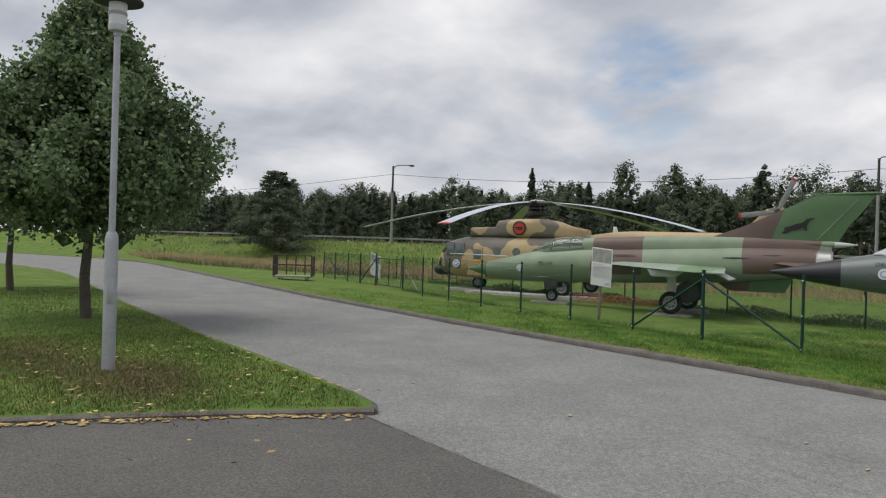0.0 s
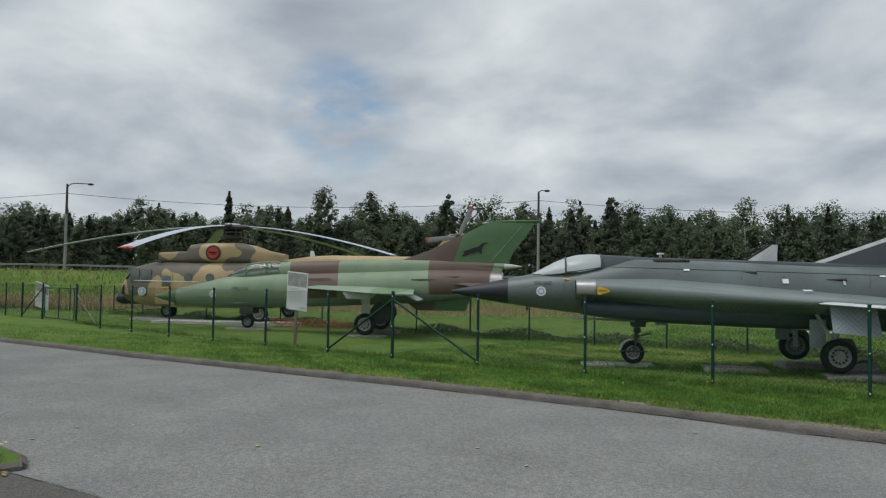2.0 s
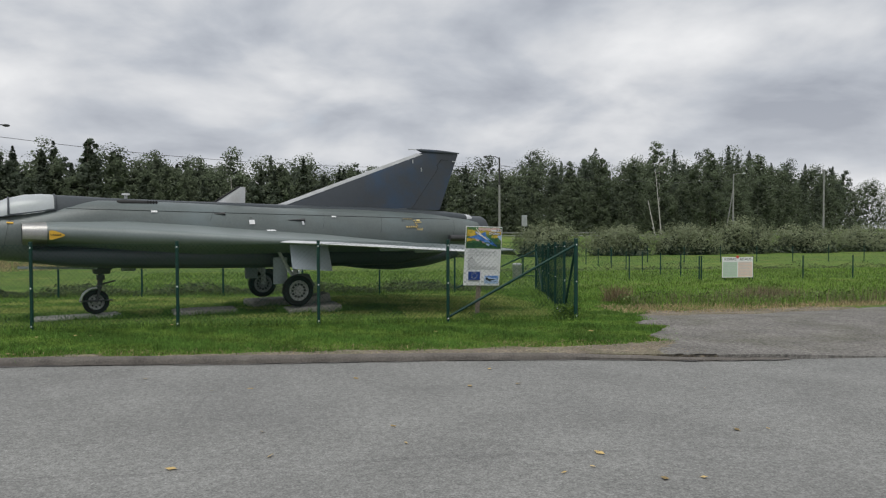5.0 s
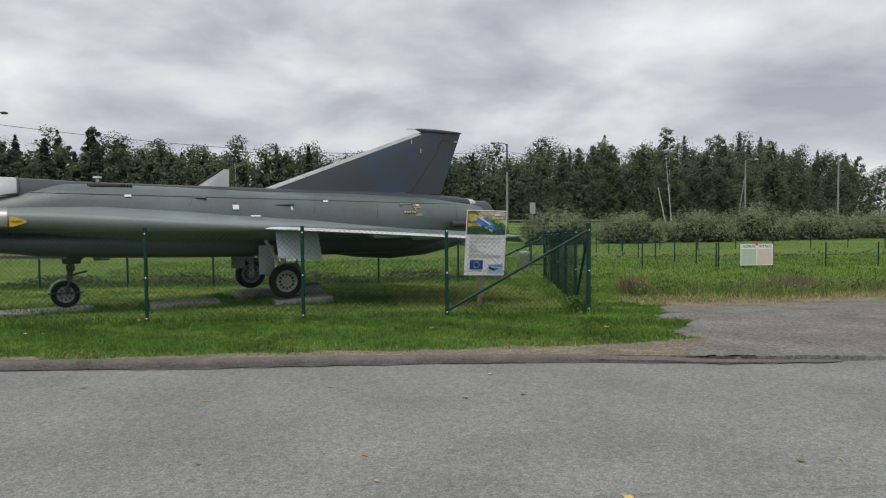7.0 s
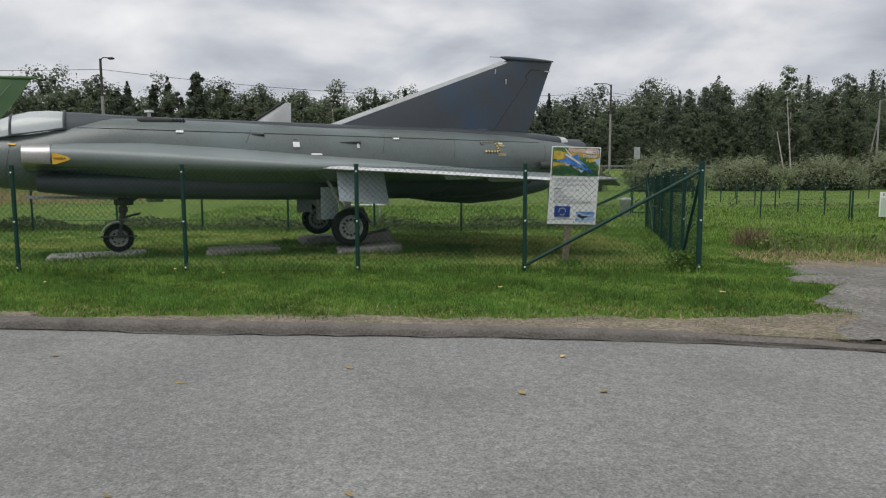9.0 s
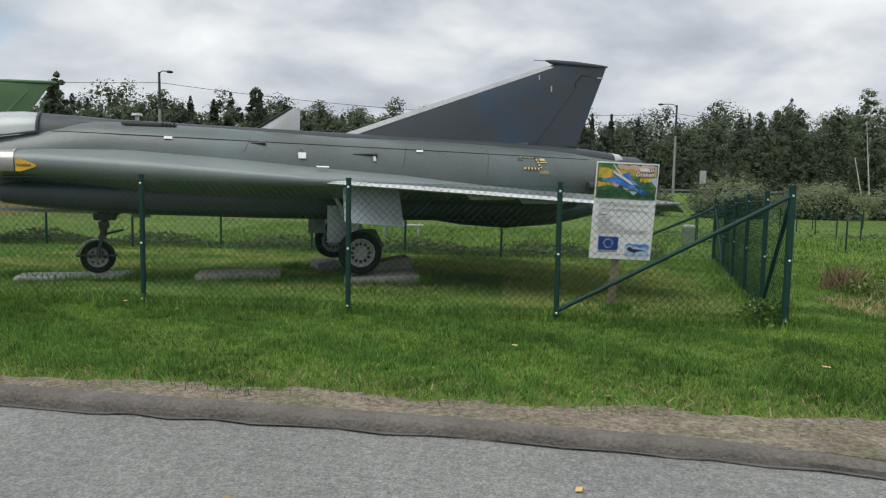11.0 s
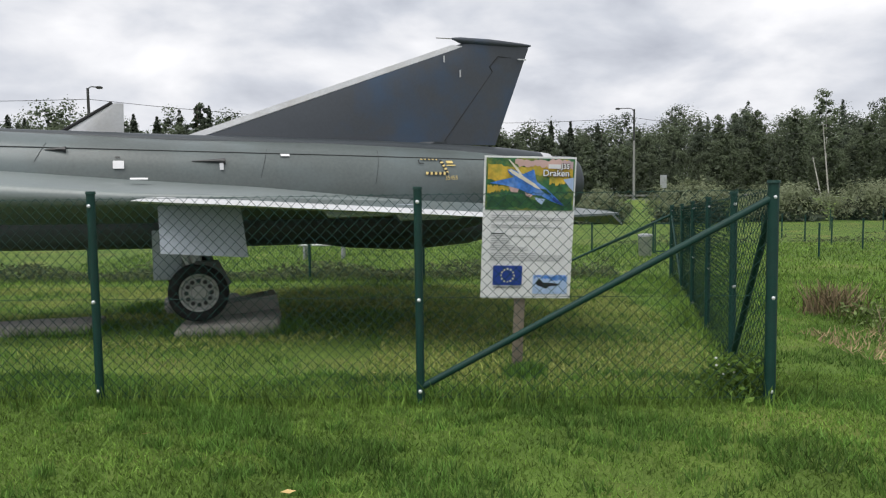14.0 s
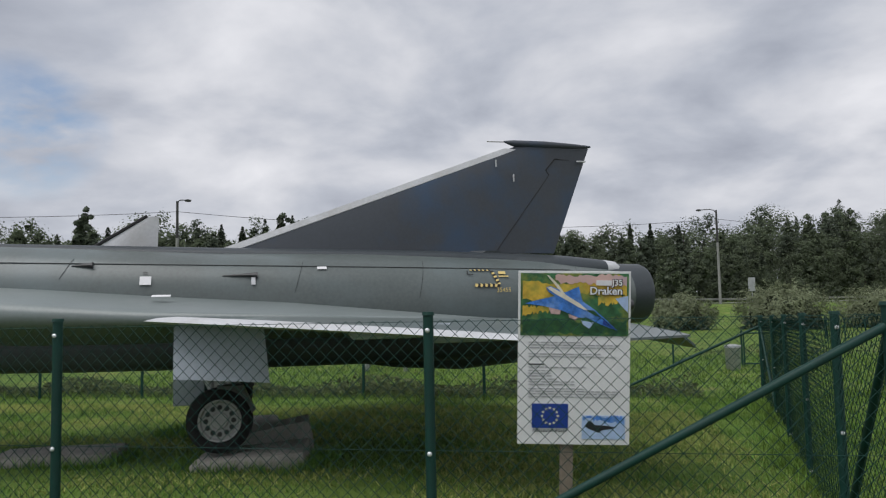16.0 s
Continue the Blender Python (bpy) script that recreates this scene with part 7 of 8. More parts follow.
def build_cart():
    g = thing("luggage_cart", "low flat cart with a dark tubular railing on grass", "cart", Matrix.Translation((-41.2, 1.7, float(gz(-41.2, 1.7)))) @ Matrix.Rotation(radians(58), 4, "Z"))
    L, W = 2.0, 1.3
    bm = bmesh.new(); bm_box(bm, (0, 0, 0.20), (L, W, 0.07), None, 0.01); part("deck", bm, M_CONCRETE, g, "grey flat deck", 40)
    for x, y in ((-L / 2, -W / 2), (L / 2, -W / 2), (-L / 2, W / 2), (L / 2, W / 2), (-L / 4, W / 2), (0, W / 2), (L / 4, W / 2), (-L / 2, 0), (-L / 2, W / 4), (-L / 2, -W / 4), (L / 2, 0)):
        bm = bmesh.new(); bm_rod(bm, (x, y, 0.2), (x, y, 1.30), 0.034, seg=8); part("upright", bm, M_CARTRAIL, g, "", 40)
    for z in (1.30, 0.78):
        for a, b in (((-L / 2, W / 2), (L / 2, W / 2)), ((-L / 2, -W / 2), (-L / 2, W / 2)), ((L / 2, -W / 2), (L / 2, W / 2))):
            bm = bmesh.new(); bm_rod(bm, (*a, z), (*b, z), 0.034, seg=8); part("rail", bm, M_CARTRAIL, g, "", 40)
    for x in (-0.7, 0.7):
        for y in (-0.5, 0.5):
            bm = bmesh.new(); bm_rod(bm, (x, y, -0.02), (x, y, 0.2), 0.03); part("foot", bm, M_DARKMETAL, g, "", 40)


build_cart()


def build_bin():
    x, y = 2.9, 16.9
    g = thing("litter_bin", "pale grey metal litter bin beside the back fence", "bin", Matrix.Translation((x, y, float(gz(x, y)))))
    bm = bmesh.new(); bm_lathe(bm, [(0.15, 0.0), (0.19, 0.05), (0.21, 0.60), (0.225, 0.62), (0.20, 0.62), (0.18, 0.1)], 22); part("body", bm, M_GALV, g, "", 40)
    bm = bmesh.new(); bm_lathe(bm, [(0.225, 0.62), (0.22, 0.68), (0.08, 0.71)], 22); part("lid", bm, M_GALV, g, "", 40)
    b = thing("bench", "pale slatted bench on the grass behind the fence", "bench", Matrix.Translation((-7.0, 17.0, float(gz(-7, 17)))))
    for z, yy in ((0.45, 0), (0.45, 0.16), (0.45, 0.32), (0.68, 0.4), (0.82, 0.42)):
        bm = bmesh.new(); bm_box(bm, (0, yy, z), (1.5, 0.12, 0.04) if z < 0.5 else (1.5, 0.04, 0.11), None, 0.008); part("slat", bm, M_PALE, b, "", 40)
    for sx in (-0.6, 0.6):
        bm = bmesh.new(); bm_box(bm, (sx, 0.16, 0.2), (0.06, 0.36, 0.46), None, 0.01); bm_box(bm, (sx, 0.44, 0.5), (0.05, 0.04, 0.8), None, 0.01); part("leg", bm, M_GALV, b, "", 40)


build_bin()


# ---- woods, bushes and grasses ----
def conifer_points(h, r, n, rng):
    """Needle clumps on whorled, drooping boughs."""
    t = rng.random(n) ** 0.8
    z = h * (0.10 + 0.90 * t)
    rad = r * (1 - t) ** 0.85 + 0.12
    whorl = 0.75 + 0.25 * np.sin(z * 5.0 + rng.random() * 6)
    a = rng.random(n) * 2 * np.pi
    k = np.sqrt(rng.random(n)) * whorl
    return np.column_stack([np.cos(a) * rad * k, np.sin(a) * rad * k, z - rad * k * 0.28])


def lump_crown(h, r, n, rng, lumps, base):
    """Leaf clumps gathered in uneven lumps round the limbs of a tapering crown; also the way each clump faces."""
    t = (np.arange(lumps) + rng.random(lumps)) / lumps
    a = np.arange(lumps) * 2.4 + rng.random(lumps) * 1.5
    env = np.interp(t, [0, 0.2, 0.5, 0.75, 0.92, 1], [0.70, 1.0, 0.88, 0.60, 0.30, 0.08]) * (0.7 + 0.5 * rng.random(lumps))
    lean = rng.normal(size=2) * 0.06 * h
    C = np.column_stack([np.cos(a) * env * r * 0.72 + lean[0] * t, np.sin(a) * env * r * 0.72 + lean[1] * t, h * (base + (0.95 - base) * t)])
    s = r * (0.30 + 0.20 * rng.random(lumps)) * (1.15 - 0.60 * t)
    i = rng.integers(0, lumps, n)
    g = rng.normal(size=(n, 3))
    g /= np.linalg.norm(g, axis=1, keepdims=True)
    g *= rng.random((n, 1)) ** 0.5
    P = C[i] + g * s[i][:, None] * np.array([1.0, 1.0, 0.8])
    P[:, 2] = np.clip(P[:, 2], 0.05, None)
    return P, g + 0.5 * C[i] / r * np.array([1, 1, 0]) + np.array([0, 0, 0.45])


def build_woods():
    rng = np.random.default_rng(11)
    con, bro, trunks = [], [], []

    inner = []

    def put(s, d, h, kind, wide=1.0, n=520):
        x = -75 + ROAD_D.x * s - ROAD_D.y * d
        y = 28.8 + ROAD_D.y * s + ROAD_D.x * d
        base = np.array([x, y, float(hw_z(s)) - 0.4])
        if kind == "c":
            n = int(n * 1.2)
            P = conifer_points(h, wide * h * (0.16 + 0.06 * rng.random()), n, rng)
            N = P * np.array([1, 1, 0.0]) + np.array([0, 0, 0.9])
            con.append((P + base, np.full(n, 0.15 + h * 0.011), N))
        else:
            r = wide * h * (0.17 if kind == "p" else 0.22 + 0.10 * rng.random())
            P, N = lump_crown(h, r, n, rng, 30 if kind == "b" else 16, 0.10 if kind == "b" else 0.42)
            (con if kind == "p" else bro).append((P + base, np.full(n, 0.18 + h * 0.012), N))
            if kind == "p" or rng.random() < 0.14:
                trunks.append((x, y, base[2], h * 0.9, M_BARK if kind == "p" else M_BIRCHBARK))
        m = n // 9
        q = P[rng.integers(0, n, m)] * np.array([0.62, 0.62, 0.90])
        inner.append(q + base)
    # undergrowth, front trees, main stand, and the closed wood behind
    for row, (d0, dens, hs, n, wide) in enumerate(((17, 6.0, 0.24, 380, 1.5), (21, 3.4, 0.70, 1500, 1.25), (29, 3.2, 0.84, 1700, 1.3), (38, 2.8, 0.98, 1700, 1.4), (52, 2.8, 1.14, 1600, 1.5), (66, 3.4, 1.24, 1300, 1.7))):
        s = -80.0
        while s < 290:
            s += dens * (0.35 + 1.3 * rng.random()) * (1.0 if s < 200 else 1.5)
            hh = np.interp(s, [-120, -20, 10, 40, 60, 90, 130, 150, 176, 210, 330], [10.4, 10.8, 11.3, 11.9, 12.9, 12.9, 13.0, 14.6, 17.2, 20.0, 26]) * hs
            swell = 1 + 0.10 * math.sin(s * 0.31 + row * 1.7) + 0.07 * math.sin(s * 0.83 + row)
            h = hh * swell * (0.84 + 0.16 * rng.random())
            u = rng.random()
            kind = "b" if row == 0 else ("c" if u < ((0.16 if s > 30 else 0.36) if row < 3 else 0.22) else ("p" if u > 0.88 else "b"))
            put(s, d0 + 6 * rng.random() + np.interp(s, [-95, 60, 330], [0, 2, 10]), h, kind, wide * (0.85 + 0.4 * rng.random()), n)
    # single taller trees that rise above the wood
    for s, d, h, k in ((20, 27, 13.0, "b"), (27, 27, 12.8, "b"), (37, 27, 12.4, "p"), (59, 27, 12.8, "p"), (88, 27, 11.6, "c"), (144, 27, 15.2, "b"), (151, 27, 16.4, "b"), (162, 27, 16.8, "b"), (171, 27, 20.9, "b"), (181, 27, 16.6, "b"), (191, 27, 20.0, "b"), (211, 27, 20.8, "b"), (118.4, 40, 13.8, "c"), (122.4, 40, 13.9, "c"), (128.2, 40, 13.8, "c"), (145.6, 40, 14.0, "b"), (7, 27, 11.8, "c")):
        put(s, d, h, k, 0.85, 1800)
    for name, items, m, label in (("conifer_wood", con, M_CONIFER, "dark green spruce and pine wood behind the main road"), ("birch_wood", bro, M_BIRCH, "dull green birch and alder wood behind the main road")):
        C = np.concatenate([i[0] for i in items]); S = np.concatenate([i[1] for i in items]); NV = np.concatenate([i[2] for i in items])
        tagged(quads_ob(name, leaf_quads(C, S, 0.3, 0.75, 0.0, NV), m), label, "wood", kind="stuff")
    # backing leaves whose dark colour stands for shade between the crowns
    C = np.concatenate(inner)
    tagged(quads_ob("wood_shade", leaf_quads(C, np.full(len(C), 0.95), 0.3, 0.8, 0.0), M_INNER_SHADE), "dense inner foliage of the wood, darkened to stand for shade", "wood", kind="stuff")
    for m, nm in ((M_BARK, "pine_trunks"), (M_BIRCHBARK, "birch_trunks")):
        bm = bmesh.new()
        for x, y, z, h, mm in trunks:
            if mm is m:
                bm_rod(bm, (x, y, z), (x + rng.normal() * 0.3, y, z + h), 0.14, 0.04, 6)
        if m is M_BIRCHBARK:
            bm_rod(bm, (54.2, 117.5, 0.2), (52.9, 118.0, 7.0), 0.12, 0.07, 8)
            bm_rod(bm, (55.4, 117.5, 0.2), (54.4, 118.0, 12.5), 0.13, 0.05, 8)
        tagged(part(nm, bm, m, None), "slender trunks in the wood", "trunks", kind="stuff")


build_woods()


def limb_tree(name, base, h, r, label, leaf_m, n, leaf, trunk_h, rad, lumps=34, seed=3, conifer=False):
    rng = np.random.default_rng(seed)
    t = thing(name, label, "tree", Matrix.Translation(base))
    bm = bmesh.new()
    top = h * (0.93 if conifer else 0.8)
    prev = Vector((0, 0, -0.1))
    for k in range(1, 7):
        q = Vector((rng.normal() * 0.04, rng.normal() * 0.04, top * k / 6))
        bm_rod(bm, prev, q, rad * (1 - 0.85 * (k - 1) / 6), rad * (1 - 0.85 * k / 6), 10)
        prev = q
    part("trunk", bm, M_BARK, t, "brown bark trunk", 60)
    pts = []
    if conifer:
        z = trunk_h
        while z < h * 0.97:
            k = (z - trunk_h) / (h - trunk_h)
            for j in range(int(7 - 3 * k)):
                a = rng.random() * 2 * math.pi
                ln = r * (1.02 - k) ** 0.75 * (0.65 + 0.5 * rng.random())
                e = Vector((math.cos(a) * ln, math.sin(a) * ln, z - ln * 0.10 + ln * 0.12 * rng.random()))
                bm = bmesh.new(); bm_rod(bm, (0, 0, z), e, 0.05 * (1.1 - k), 0.012, 5); part("limb", bm, M_BARK, t)
                u = 0.22 + 0.83 * rng.random(190)
                w = 0.10 + 0.20 * ln / r * (1.2 - u)
                pts.append(np.column_stack([e.x * u, e.y * u, z + (e.z - z) * u]) + rng.normal(size=(190, 3)) * (w * 1.6)[:, None] * np.array([1, 1, 0.45]))
            z += 0.42
    else:
        for j in range(lumps):
            k = (j + 0.5) / lumps
            z = trunk_h + (h - trunk_h) * k * 0.97
            a = j * 2.399 + rng.random() * 0.5
            prof = np.interp(k, [0, 0.12, 0.25, 0.40, 0.52, 0.70, 0.90, 1.0], [0.80, 0.98, 1.0, 0.80, 0.64, 0.40, 0.20, 0.05])
            ln = r * prof * (0.72 + 0.36 * rng.random())
            e = Vector((math.cos(a) * ln, math.sin(a) * ln, z + 0.05 * ln))
            bm = bmesh.new(); bm_rod(bm, (0, 0, max(trunk_h * 0.8, z - 0.35 * ln - 0.2)), e, 0.035, 0.008, 5); part("limb", bm, M_BARK, t)
            m = n // lumps
            u = 0.25 + 0.80 * rng.random(m) ** 0.7
            sp = 0.12 + 0.14 * (1 - u) + 0.10 * prof
            pts.append(np.column_stack([e.x * u, e.y * u, (z - 0.30 * ln) + (e.z - z + 0.30 * ln) * u]) + rng.normal(size=(m, 3)) * (sp * r / 2.6)[:, None])
    C = np.concatenate(pts)
    if not conifer:
        # leaves hang in sprays of six from each twig; leaves coloured as shade fill the inside
        twig = C[::6]
        C = np.repeat(twig, 6, axis=0) + rng.normal(size=(len(twig) * 6, 3)) * 0.085
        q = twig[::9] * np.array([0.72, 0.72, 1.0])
        quads_ob("inner_crown", leaf_quads(q, np.full(len(q), 0.42), 0.3, 0.8, 0.0), M_INNER_SHADE, t, "inner foliage darkened to stand for shade")
    quads_ob("crown", leaf_quads(C, np.full(len(C), leaf), 0.5, 0.75, 0.6), leaf_m, t, "crown of many small leaves")
    return t


limb_tree("linden_tree", (-22.9, -11.5, 0.05), 6.95, 2.95, "young linden tree with a dense dark green crown", M_LINDEN, 84000, 0.108, 2.55, 0.13, 64, 5)
limb_tree("linden_tree", (-32.3, -12.2, 0.05), 6.6, 2.6, "young linden tree with a dense dark green crown", M_LINDEN, 15000, 0.17, 2.5, 0.12, 40, 8)
limb_tree("pine_tree", (-77.5, 15.6, 0.6), 9.0, 5.6, "broad dark pine tree standing on the bank", M_PINE, 0, 0.24, 0.9, 0.24, seed=9, conifer=True)


def bush(name, c, rx, ry, h, n, leaf, m, label, seed):
    """A bush of many leafy shoots that rise from rounded lumps, its inner leaves coloured as shade."""
    rng = np.random.default_rng(seed)
    shoots = 150
    base = np.array([c[0], c[1], float(gz(c[0], c[1]))])
    a = rng.random(shoots) * 2 * np.pi
    k = np.sqrt(rng.random(shoots)) * (0.86 + 0.2 * np.sin(a * 3 + seed))
    top = np.column_stack([np.cos(a) * k, np.sin(a) * k, np.sqrt(np.clip(1 - 0.85 * k ** 2, 0.02, 1)) * (0.78 + 0.26 * rng.random(shoots))])
    foot = top * np.array([0.72, 0.72, 0.12])
    i = rng.integers(0, shoots, n)
    t = rng.random(n) ** 0.7
    spread = (0.14 * (1.12 - t))[:, None]
    P = foot[i] + (top - foot)[i] * t[:, None] + rng.normal(size=(n, 3)) * spread * np.array([1, 1, 0.6])
    P[:, 2] = np.abs(P[:, 2])
    out = (P - (foot[i] + (top - foot)[i] * t[:, None])) * 2.5 + P * np.array([0.5, 0.5, 0.3]) + np.array([0, 0, 0.16])
    ob = tagged(quads_ob(name, leaf_quads(P * np.array([rx, ry, h]) + base, np.full(n, leaf), -0.5, 0.42, 0.3, out), m), label, "bush")
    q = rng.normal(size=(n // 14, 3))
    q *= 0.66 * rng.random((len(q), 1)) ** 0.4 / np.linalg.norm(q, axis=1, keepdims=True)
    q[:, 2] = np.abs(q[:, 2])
    core = quads_ob("inner_leaves", leaf_quads(q * np.array([rx, ry, h]) + base, np.full(len(q), 0.5), 0.0, 0.7, 0.0), M_INNER_SHADE, ob)
    return ob


for i, (x, y, rx, ry, h) in enumerate(((11.5, 42, 3.6, 2.6, 2.8), (5.6, 42.6, 2.5, 2.0, 2.2), (17.8, 43, 3.9, 2.6, 2.5), (23.8, 43.6, 4.0, 2.7, 2.6), (29.6, 45, 3.9, 2.7, 3.2), (36.0, 46, 4.8, 2.8, 2.6), (43.8, 48, 5.6, 3.1, 2.5), (53, 51, 6.8, 3.1, 2.5), (64, 55, 7.6, 3.1, 2.7))):
    bush("bush", (x, y), rx, ry, h * 1.08, 9500, 0.17, M_BUSH, "grey-green willow bush on the field edge", 20 + i)
bush("bush", (-84, 16), 1.6, 1.4, 1.3, 900, 0.25, M_BUSH, "small green bush on the bank", 50)


def scatter(x0, x1, y0, y1, n):
    return np.column_stack([x0 + (x1 - x0) * RNG.random(n), y0 + (y1 - y0) * RNG.random(n)])


def turf_blades():
    # mown verge in front of the fence, denser where the path ends
    n = 330000
    far = -8.0 - RNG.exponential(7.0, n)
    x = np.where(RNG.random(n) < 0.60, -8.0 + 10.2 * RNG.random(n), far)
    xy = np.concatenate([np.column_stack([x, -4.5 + 5.6 * RNG.random(n)]), scatter(-16, 2.5, 0.6, 10, 110000), scatter(0.2, 6, 0.9, 12, 46000)])
    keep = (xy[:, 0] > -34) & (xy[:, 1] > yk(xy[:, 0]) + grit_w(xy[:, 0]) - 0.42 + 0.75 * RNG.random(len(xy)) ** 0.7) & ((xy[:, 1] > 1.2) | (xy[:, 0] < np.interp(xy[:, 1], [-4.4, -3.9, -3.4, -2.6, -1.6, 0.1, 1.1], [-0.6, 0.0, 0.25, 0.5, 1.0, 1.25, 1.7]) + 0.35 * RNG.random(len(xy))))
    xy = xy[keep]
    # tufts: the blades stand taller and closer in clumps of a hand's breadth
    clump = np.sin(xy[:, 0] * 9.1 + 2.1 * np.sin(xy[:, 1] * 5.3)) * np.sin(xy[:, 1] * 11.7 + 1.9 * np.sin(xy[:, 0] * 4.1)) + 0.6 * np.sin(xy[:, 0] * 2.3 + xy[:, 1] * 3.1)
    low, high = xy[clump < 0.35], xy[clump >= 0.35]
    tagged(quads_ob("grass", blades(low, gz, 0.012, 0.045, 0.010, 1.4), M_BLADE), "short mown green grass on the verge", "grass", kind="stuff")
    tagged(quads_ob("grass", blades(high, gz, 0.03, 0.085, 0.010, 1.1), M_TUFT), "taller darker tufts in the mown grass", "grass", kind="stuff")
    # taller tufts under the fences
    A = []
    for p, q, n, sp in ((front[0], front[5], 3200, 0.10), (front[5], front[-1], 2600, 0.12), (side[0], side[5], 3000, 0.16), (back[0], back[-1], 9000, 0.4)):
        k = RNG.random(n)[:, None]
        A.append(np.array(p[:2]) + (np.array(q[:2]) - np.array(p[:2])) * k + RNG.normal(size=(n, 2)) * sp)
    tagged(quads_ob("tall_grass", blades(np.concatenate(A), gz, 0.05, 0.20, 0.013, 0.9), M_BLADE), "taller unmown grass tufts under the fence", "grass", kind="stuff")
    A = []
    for cx, cy, rx, ry in ((-5.25, 3.68, 0.66, 0.46), (-7.75, 3.68, 0.74, 0.42), (-10.3, 3.0, 0.90, 0.38), (-6.55, 5.95, 0.9, 0.5), (-1.7, 1.0, 0.06, 0.06)):
        th = RNG.random(1500) * 2 * np.pi
        k = 1.0 + 0.10 * np.abs(RNG.normal(size=1500))
        A.append(np.column_stack([cx + rx * k * np.clip(1.3 * np.cos(th), -1, 1), cy + ry * k * np.clip(1.3 * np.sin(th), -1, 1)]) + RNG.normal(size=(1500, 2)) * 0.05)
    tagged(quads_ob("tall_grass", blades(np.concatenate(A), gz, 0.04, 0.15, 0.012, 0.8), M_TUFT), "unmown grass round the concrete blocks", "grass", kind="stuff")
    # leafy tuft at the fence corner, and hay left lying inside the fence
    xy = np.array([-0.15, 0.22]) + RNG.normal(size=(900, 2)) * np.array([0.13, 0.1])
    C = np.column_stack([xy, gz(xy[:, 0], xy[:, 1]) + 0.02 + 0.30 * RNG.random(900) ** 1.4])
    tagged(quads_ob("corner_weeds", leaf_quads(C, np.full(900, 0.06), 0.0, 0.5, 0.3), M_BLADE), "leafy green weeds at the fence corner post", "weeds", kind="stuff")
    xy = scatter(-14, 0.4, 0.5, 9.5, 105000)
    # hay kept sparse for shade under the fighter, dense for the lit lawn beside
    xy = xy[np.sin(xy[:, 0] * 0.9 - 2.2 * xy[:, 1]) + np.sin(xy[:, 1] * 1.3 + xy[:, 0] * 0.4) + RNG.normal(size=len(xy)) * 0.5 + 1.1 * (xy[:, 0] > -3.2) - 1.6 * ((xy[:, 0] < -3.2) & (xy[:, 1] < 4.6)) > -0.2]
    tagged(quads_ob("hay", blades(xy, gz, 0.02, 0.06, 0.014, 2.0), M_HAY), "thin layer of cut dry hay on the mown grass, sparser for the aircraft's shade", "grass", kind="stuff")
    # lawn with leaves at the start, worn dry near the lamp post
    xy = np.concatenate([np.array([-15.0, -12.2]) + RNG.normal(size=(9000, 2)) * np.array([0.9, 0.45]), np.array([-17.5, -13.2]) + RNG.normal(size=(6000, 2)) * np.array([1.2, 0.5])])
    tagged(quads_ob("dry_grass", blades(xy[xy[:, 1] < -10.6], lambda x, y: np.full(len(x), 0.042), 0.02, 0.06, 0.013, 1.8), mat("worn_lawn", (0.20, 0.165, 0.085), 0.9, 0, 0.3, 1.0, 8, 0, island=0.5, spec=0.2)), "worn brownish grass on the lawn", "grass", kind="stuff")
    xy = np.concatenate([scatter(-20, -11.8, -16, -9.9, 50000), scatter(-34, -20, -16, -9.6, 25000)])
    keep = (xy[:, 1] < np.interp(xy[:, 0], [-37, -26.5, -19, -12.9, -12], [-9.3, -9.95, -10.12, -10.17, -10.4])) & (xy[:, 0] < np.interp(xy[:, 1], [-16, -13.9, -11.6, -10.4], [-14.1, -13.55, -12.7, -12.15]))
    tagged(quads_ob("grass", blades(xy[keep], lambda x, y: np.full(len(x), 0.042), 0.02, 0.055, 0.012, 1.3), mat("lawn_grass", (0.105, 0.140, 0.034), 0.75, 0, 0.5, 0.7, 5, 0, island=0.5, spec=0.2)), "short green grass on the lawn", "grass", kind="stuff")


turf_blades()


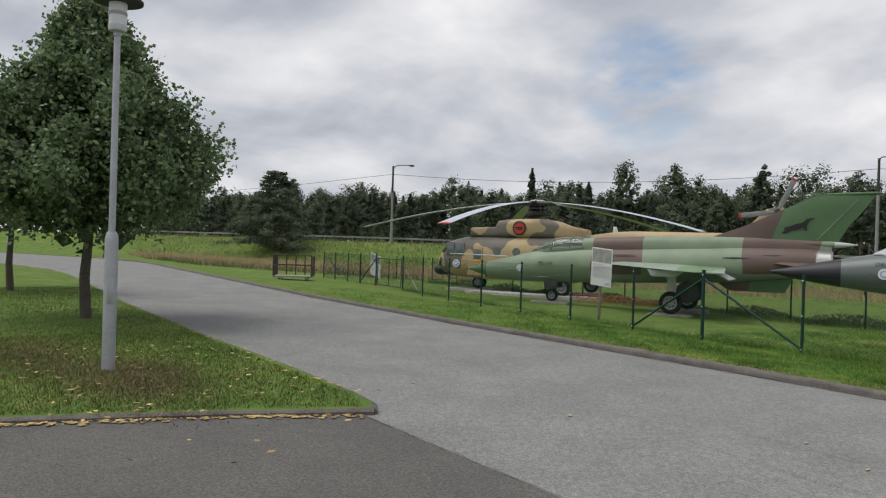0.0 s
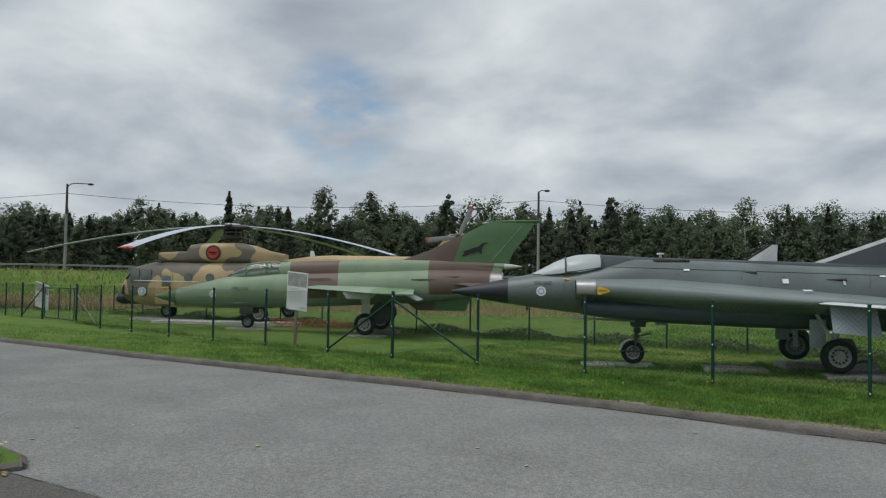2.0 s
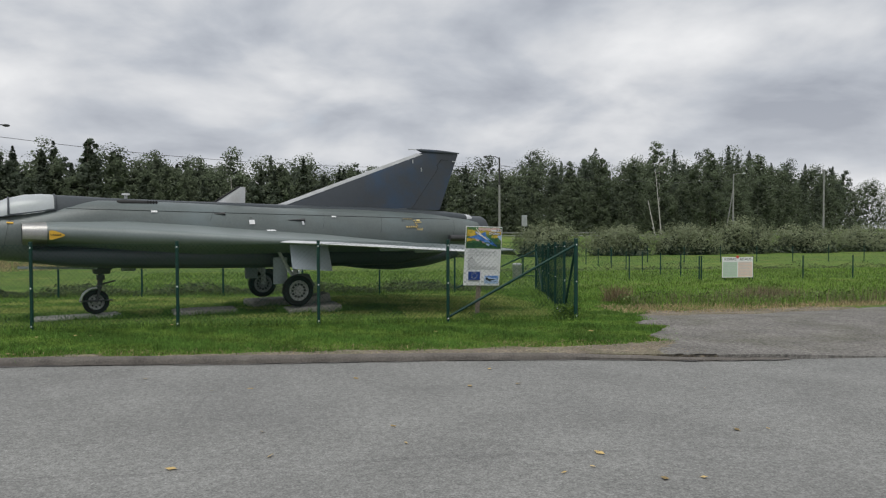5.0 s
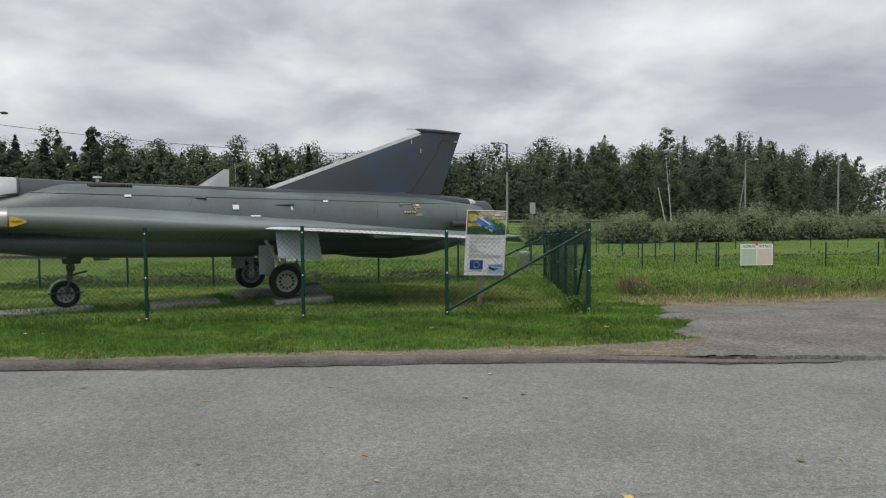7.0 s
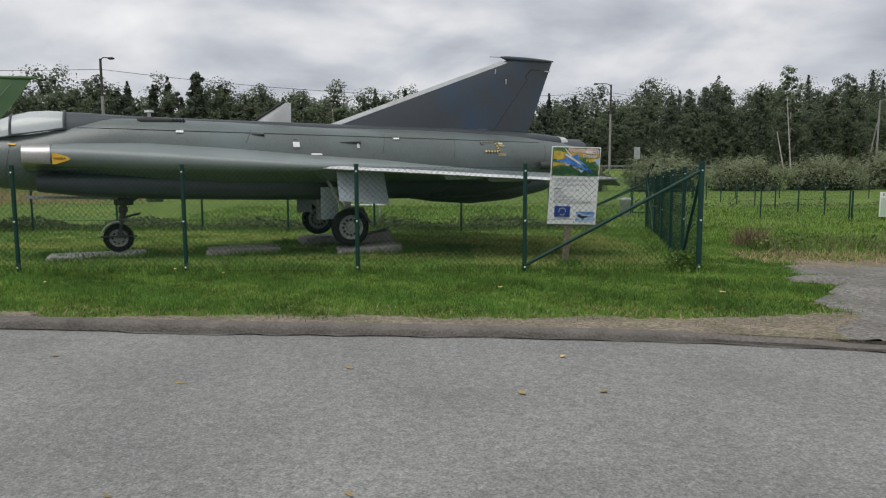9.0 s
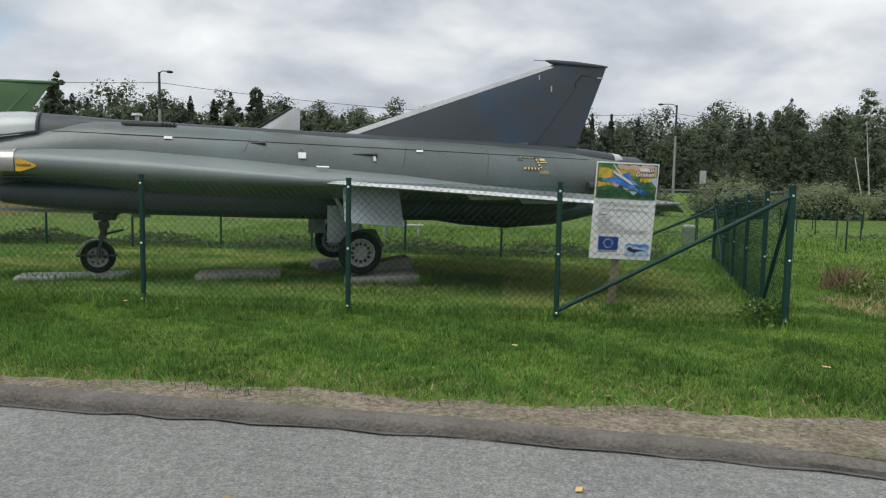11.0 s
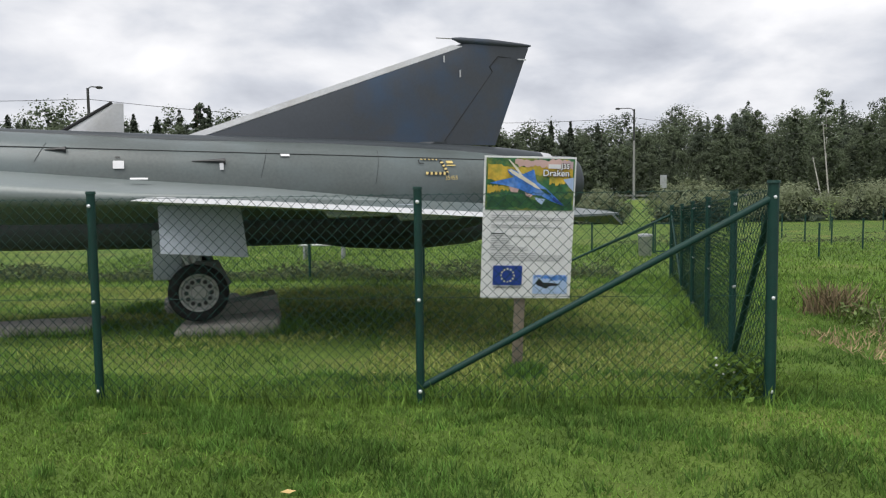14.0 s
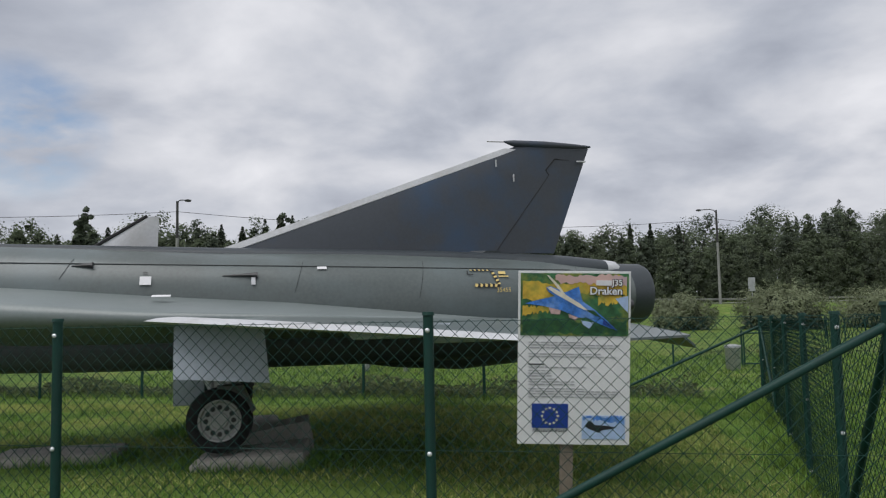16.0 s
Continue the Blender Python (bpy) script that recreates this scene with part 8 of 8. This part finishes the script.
def weeds():
    rng = RNG
    # weed belt behind the far fence and at the edge of the yard
    xy = np.concatenate([scatter(-42, 1, 10.9, 12.6, 26000), scatter(3, 40, 22.3, 23.4, 3000)])
    C = np.column_stack([xy, gz(xy[:, 0], xy[:, 1]) + 0.02 + 0.38 * RNG.random(len(xy)) ** 1.6 * (0.6 + 0.4 * np.sin(xy[:, 0] * 1.7 + 2 * np.sin(xy[:, 1])))])
    tagged(quads_ob("weeds", leaf_quads(C, np.full(len(C), 0.13), 0.0, 0.35, 0.2), M_WEED), "rough weeds and tall grass along the fences", "weeds", kind="stuff")
    xy = np.concatenate([scatter(1.5, 34, 5.5, 22, 42000), scatter(-14, 1.5, 12.5, 24, 14000)])
    tagged(quads_ob("field_grass", blades(xy, gz, 0.04, 0.13, 0.03, 1.0), M_BLADE), "uneven green grass in the field", "grass", kind="stuff")
    # ragged edge of the yard: green weeds, grass and dry stalks in drifts
    xy = scatter(2.4, 22, 2.0, 8.5, 30000)
    edge = np.interp(xy[:, 0], [2.4, 5, 9, 14, 22], [3.6, 3.0, 3.2, 3.6, 4.2])
    drift = np.sin(xy[:, 0] * 2.3 + 1.7 * np.sin(xy[:, 1] * 1.9)) + np.sin(xy[:, 1] * 2.7 - xy[:, 0] * 1.1) + RNG.normal(size=len(xy)) * 0.7
    k = xy[:, 1] - edge
    green = xy[(k > 0) & (k < 2.2) & (drift > 0.2)][:5200]
    C = np.column_stack([green, gz(green[:, 0], green[:, 1]) + 0.02 + 0.24 * RNG.random(len(green)) ** 1.5])
    tagged(quads_ob("yard_weeds", leaf_quads(C, np.full(len(C), 0.085), 0.0, 0.4, 0.3), mat("light_weeds", (0.115, 0.155, 0.055), 0.85, 0, 0.3, 0.6, 5, 0, island=0.5, spec=0.2)), "low green weeds along the edge of the gravel yard", "weeds", kind="stuff")
    tagged(quads_ob("yard_grass", blades(xy[(k > -0.6) & (k < 2.8) & (drift > -0.8)][:14000], gz, 0.05, 0.26, 0.016, 1.0), M_BLADE), "uneven rough grass along the edge of the yard", "grass", kind="stuff")
    dry = np.concatenate([xy[(k > -0.8) & (k < 1.6) & (drift < 0.2)][:2600], np.array([7.3, 5.3]) + RNG.normal(size=(1100, 2)) * np.array([0.55, 0.4])])
    tagged(quads_ob("dry_stalks", blades(dry, gz, 0.08, 0.42, 0.012, 0.8), mat("brown_stalks", (0.17, 0.135, 0.085), 0.9, 0, 0.3, 2, 9, 0, island=0.5)), "dry brown weed stalks at the edge of the yard", "weeds", kind="stuff")
    xy = np.concatenate([scatter(-110, -46, 4, 24, 60000), scatter(-60, -20, 22, 34, 9000)])
    s, d = hw_along(xy[:, 0], xy[:, 1])
    xy = xy[(d > 14) & (d < 27)]
    tagged(quads_ob("dry_grass", blades(xy, gz, 0.25, 0.75, 0.03, 1.1), M_STRAW), "tall dry straw-coloured grass below the bank", "grass", kind="stuff")
    xy = scatter(-112, -15, 5, 48, 60000)
    s, d = hw_along(xy[:, 0], xy[:, 1])
    tagged(quads_ob("bank_grass", blades(xy[(d > 4.5) & (d < 17)], gz, 0.10, 0.38, 0.06, 1.0), M_BANK), "dull yellowish grass on the road bank", "grass", kind="stuff")
    xy = scatter(-105, -40, 3, 13, 9000)
    s, d = hw_along(xy[:, 0], xy[:, 1])
    tagged(quads_ob("reeds", blades(xy[(d > 20) & (d < 29)], gz, 0.2, 0.55, 0.05, 0.8), M_WEED), "green reeds in the ditch", "reeds", kind="stuff")
    # brown clump of dock and the white flowers at the fence corner
    xy = np.array([2.75, 4.9]) + RNG.normal(size=(420, 2)) * np.array([0.17, 0.14])
    tagged(quads_ob("weed_clump", blades(xy, gz, 0.12, 0.48, 0.022, 1.0), mat("rusty_weed", (0.20, 0.15, 0.085), 0.9, 0, 0.3, 2, 9, 0, island=0.5)), "rusty brown clump of tall weeds in the grass", "weeds", kind="stuff")
    xy = scatter(1.5, 9, 0.5, 3.2, 5000)
    tagged(quads_ob("dry_tufts", blades(xy[xy[:, 1] > np.interp(xy[:, 0], [1.5, 3.2, 5, 9], [1.0, 0.7, 1.0, 2.0]) + 0.5 * RNG.random(len(xy))], lambda x, y: gz(x, y) + 0.04, 0.02, 0.09, 0.016, 1.6), M_STRAW), "yellowed trodden grass on the bare soil", "grass", kind="stuff")
    xy = scatter(-16, 0.4, -4.5, -2.9, 9000)
    xy = xy[(xy[:, 1] > yk(xy[:, 0]) + 0.08) & (xy[:, 1] < yk(xy[:, 0]) + grit_w(xy[:, 0]) + 0.5)]
    tagged(quads_ob("dry_stalks", blades(xy, gz, 0.015, 0.05, 0.012, 1.6), M_STRAW), "dry grass stalks trodden into the grit", "grass", kind="stuff")
    bm = bmesh.new()
    for i in range(8):
        x, y = -0.2 + rng.normal() * 0.07, 0.28 + rng.normal() * 0.06
        h = float(gz(x, y)) + 0.12 + 0.16 * rng.random()
        bm_rod(bm, (x, y, h), (x, y, h + 0.012), 0.014, 0.005, 8)
    tagged(part("white_flowers", bm, M_WHITE, None), "small white flowers at the foot of the fence corner", "flowers", kind="stuff")
    # fallen leaves
    C = np.concatenate([np.column_stack([scatter(-14, 1, -3.6, 0.5, 18), np.full(18, 0.065)]), np.column_stack([scatter(-18, -12.6, -13.5, -10.3, 150), np.full(150, 0.09)]), np.column_stack([scatter(-22, -12.5, -10.12, -9.97, 60), np.full(60, 0.06)]), np.column_stack([scatter(-14, 0, -13, -4.6, 60), np.full(60, -0.008)])])
    k = RNG.random(420)
    edge = np.column_stack([np.interp(k, [0, 0.35, 0.8, 1], [-13.9, -13.45, -12.6, -12.05]), np.interp(k, [0, 0.35, 0.8, 1], [-15.5, -13.9, -11.6, -10.5])]) + np.column_stack([0.07 + np.abs(RNG.normal(size=420)) * 0.06, RNG.normal(size=420) * 0.05])
    C = np.concatenate([C, np.column_stack([edge, np.full(420, 0.004)])])
    Q = leaf_quads(C, np.full(len(C), 0.085), 0, 0.7)
    Q[:, :, 2] = C[:, None, 2] + (Q[:, :, 2] - C[:, None, 2]) * 0.12
    tagged(quads_ob("fallen_leaves", Q, mat("fallen_leaf", (0.42, 0.30, 0.12), 0.8, 0, 0.3, 3, 20, 0, island=0.5)), "scattered yellow and brown fallen leaves", "leaves", kind="stuff")


weeds()
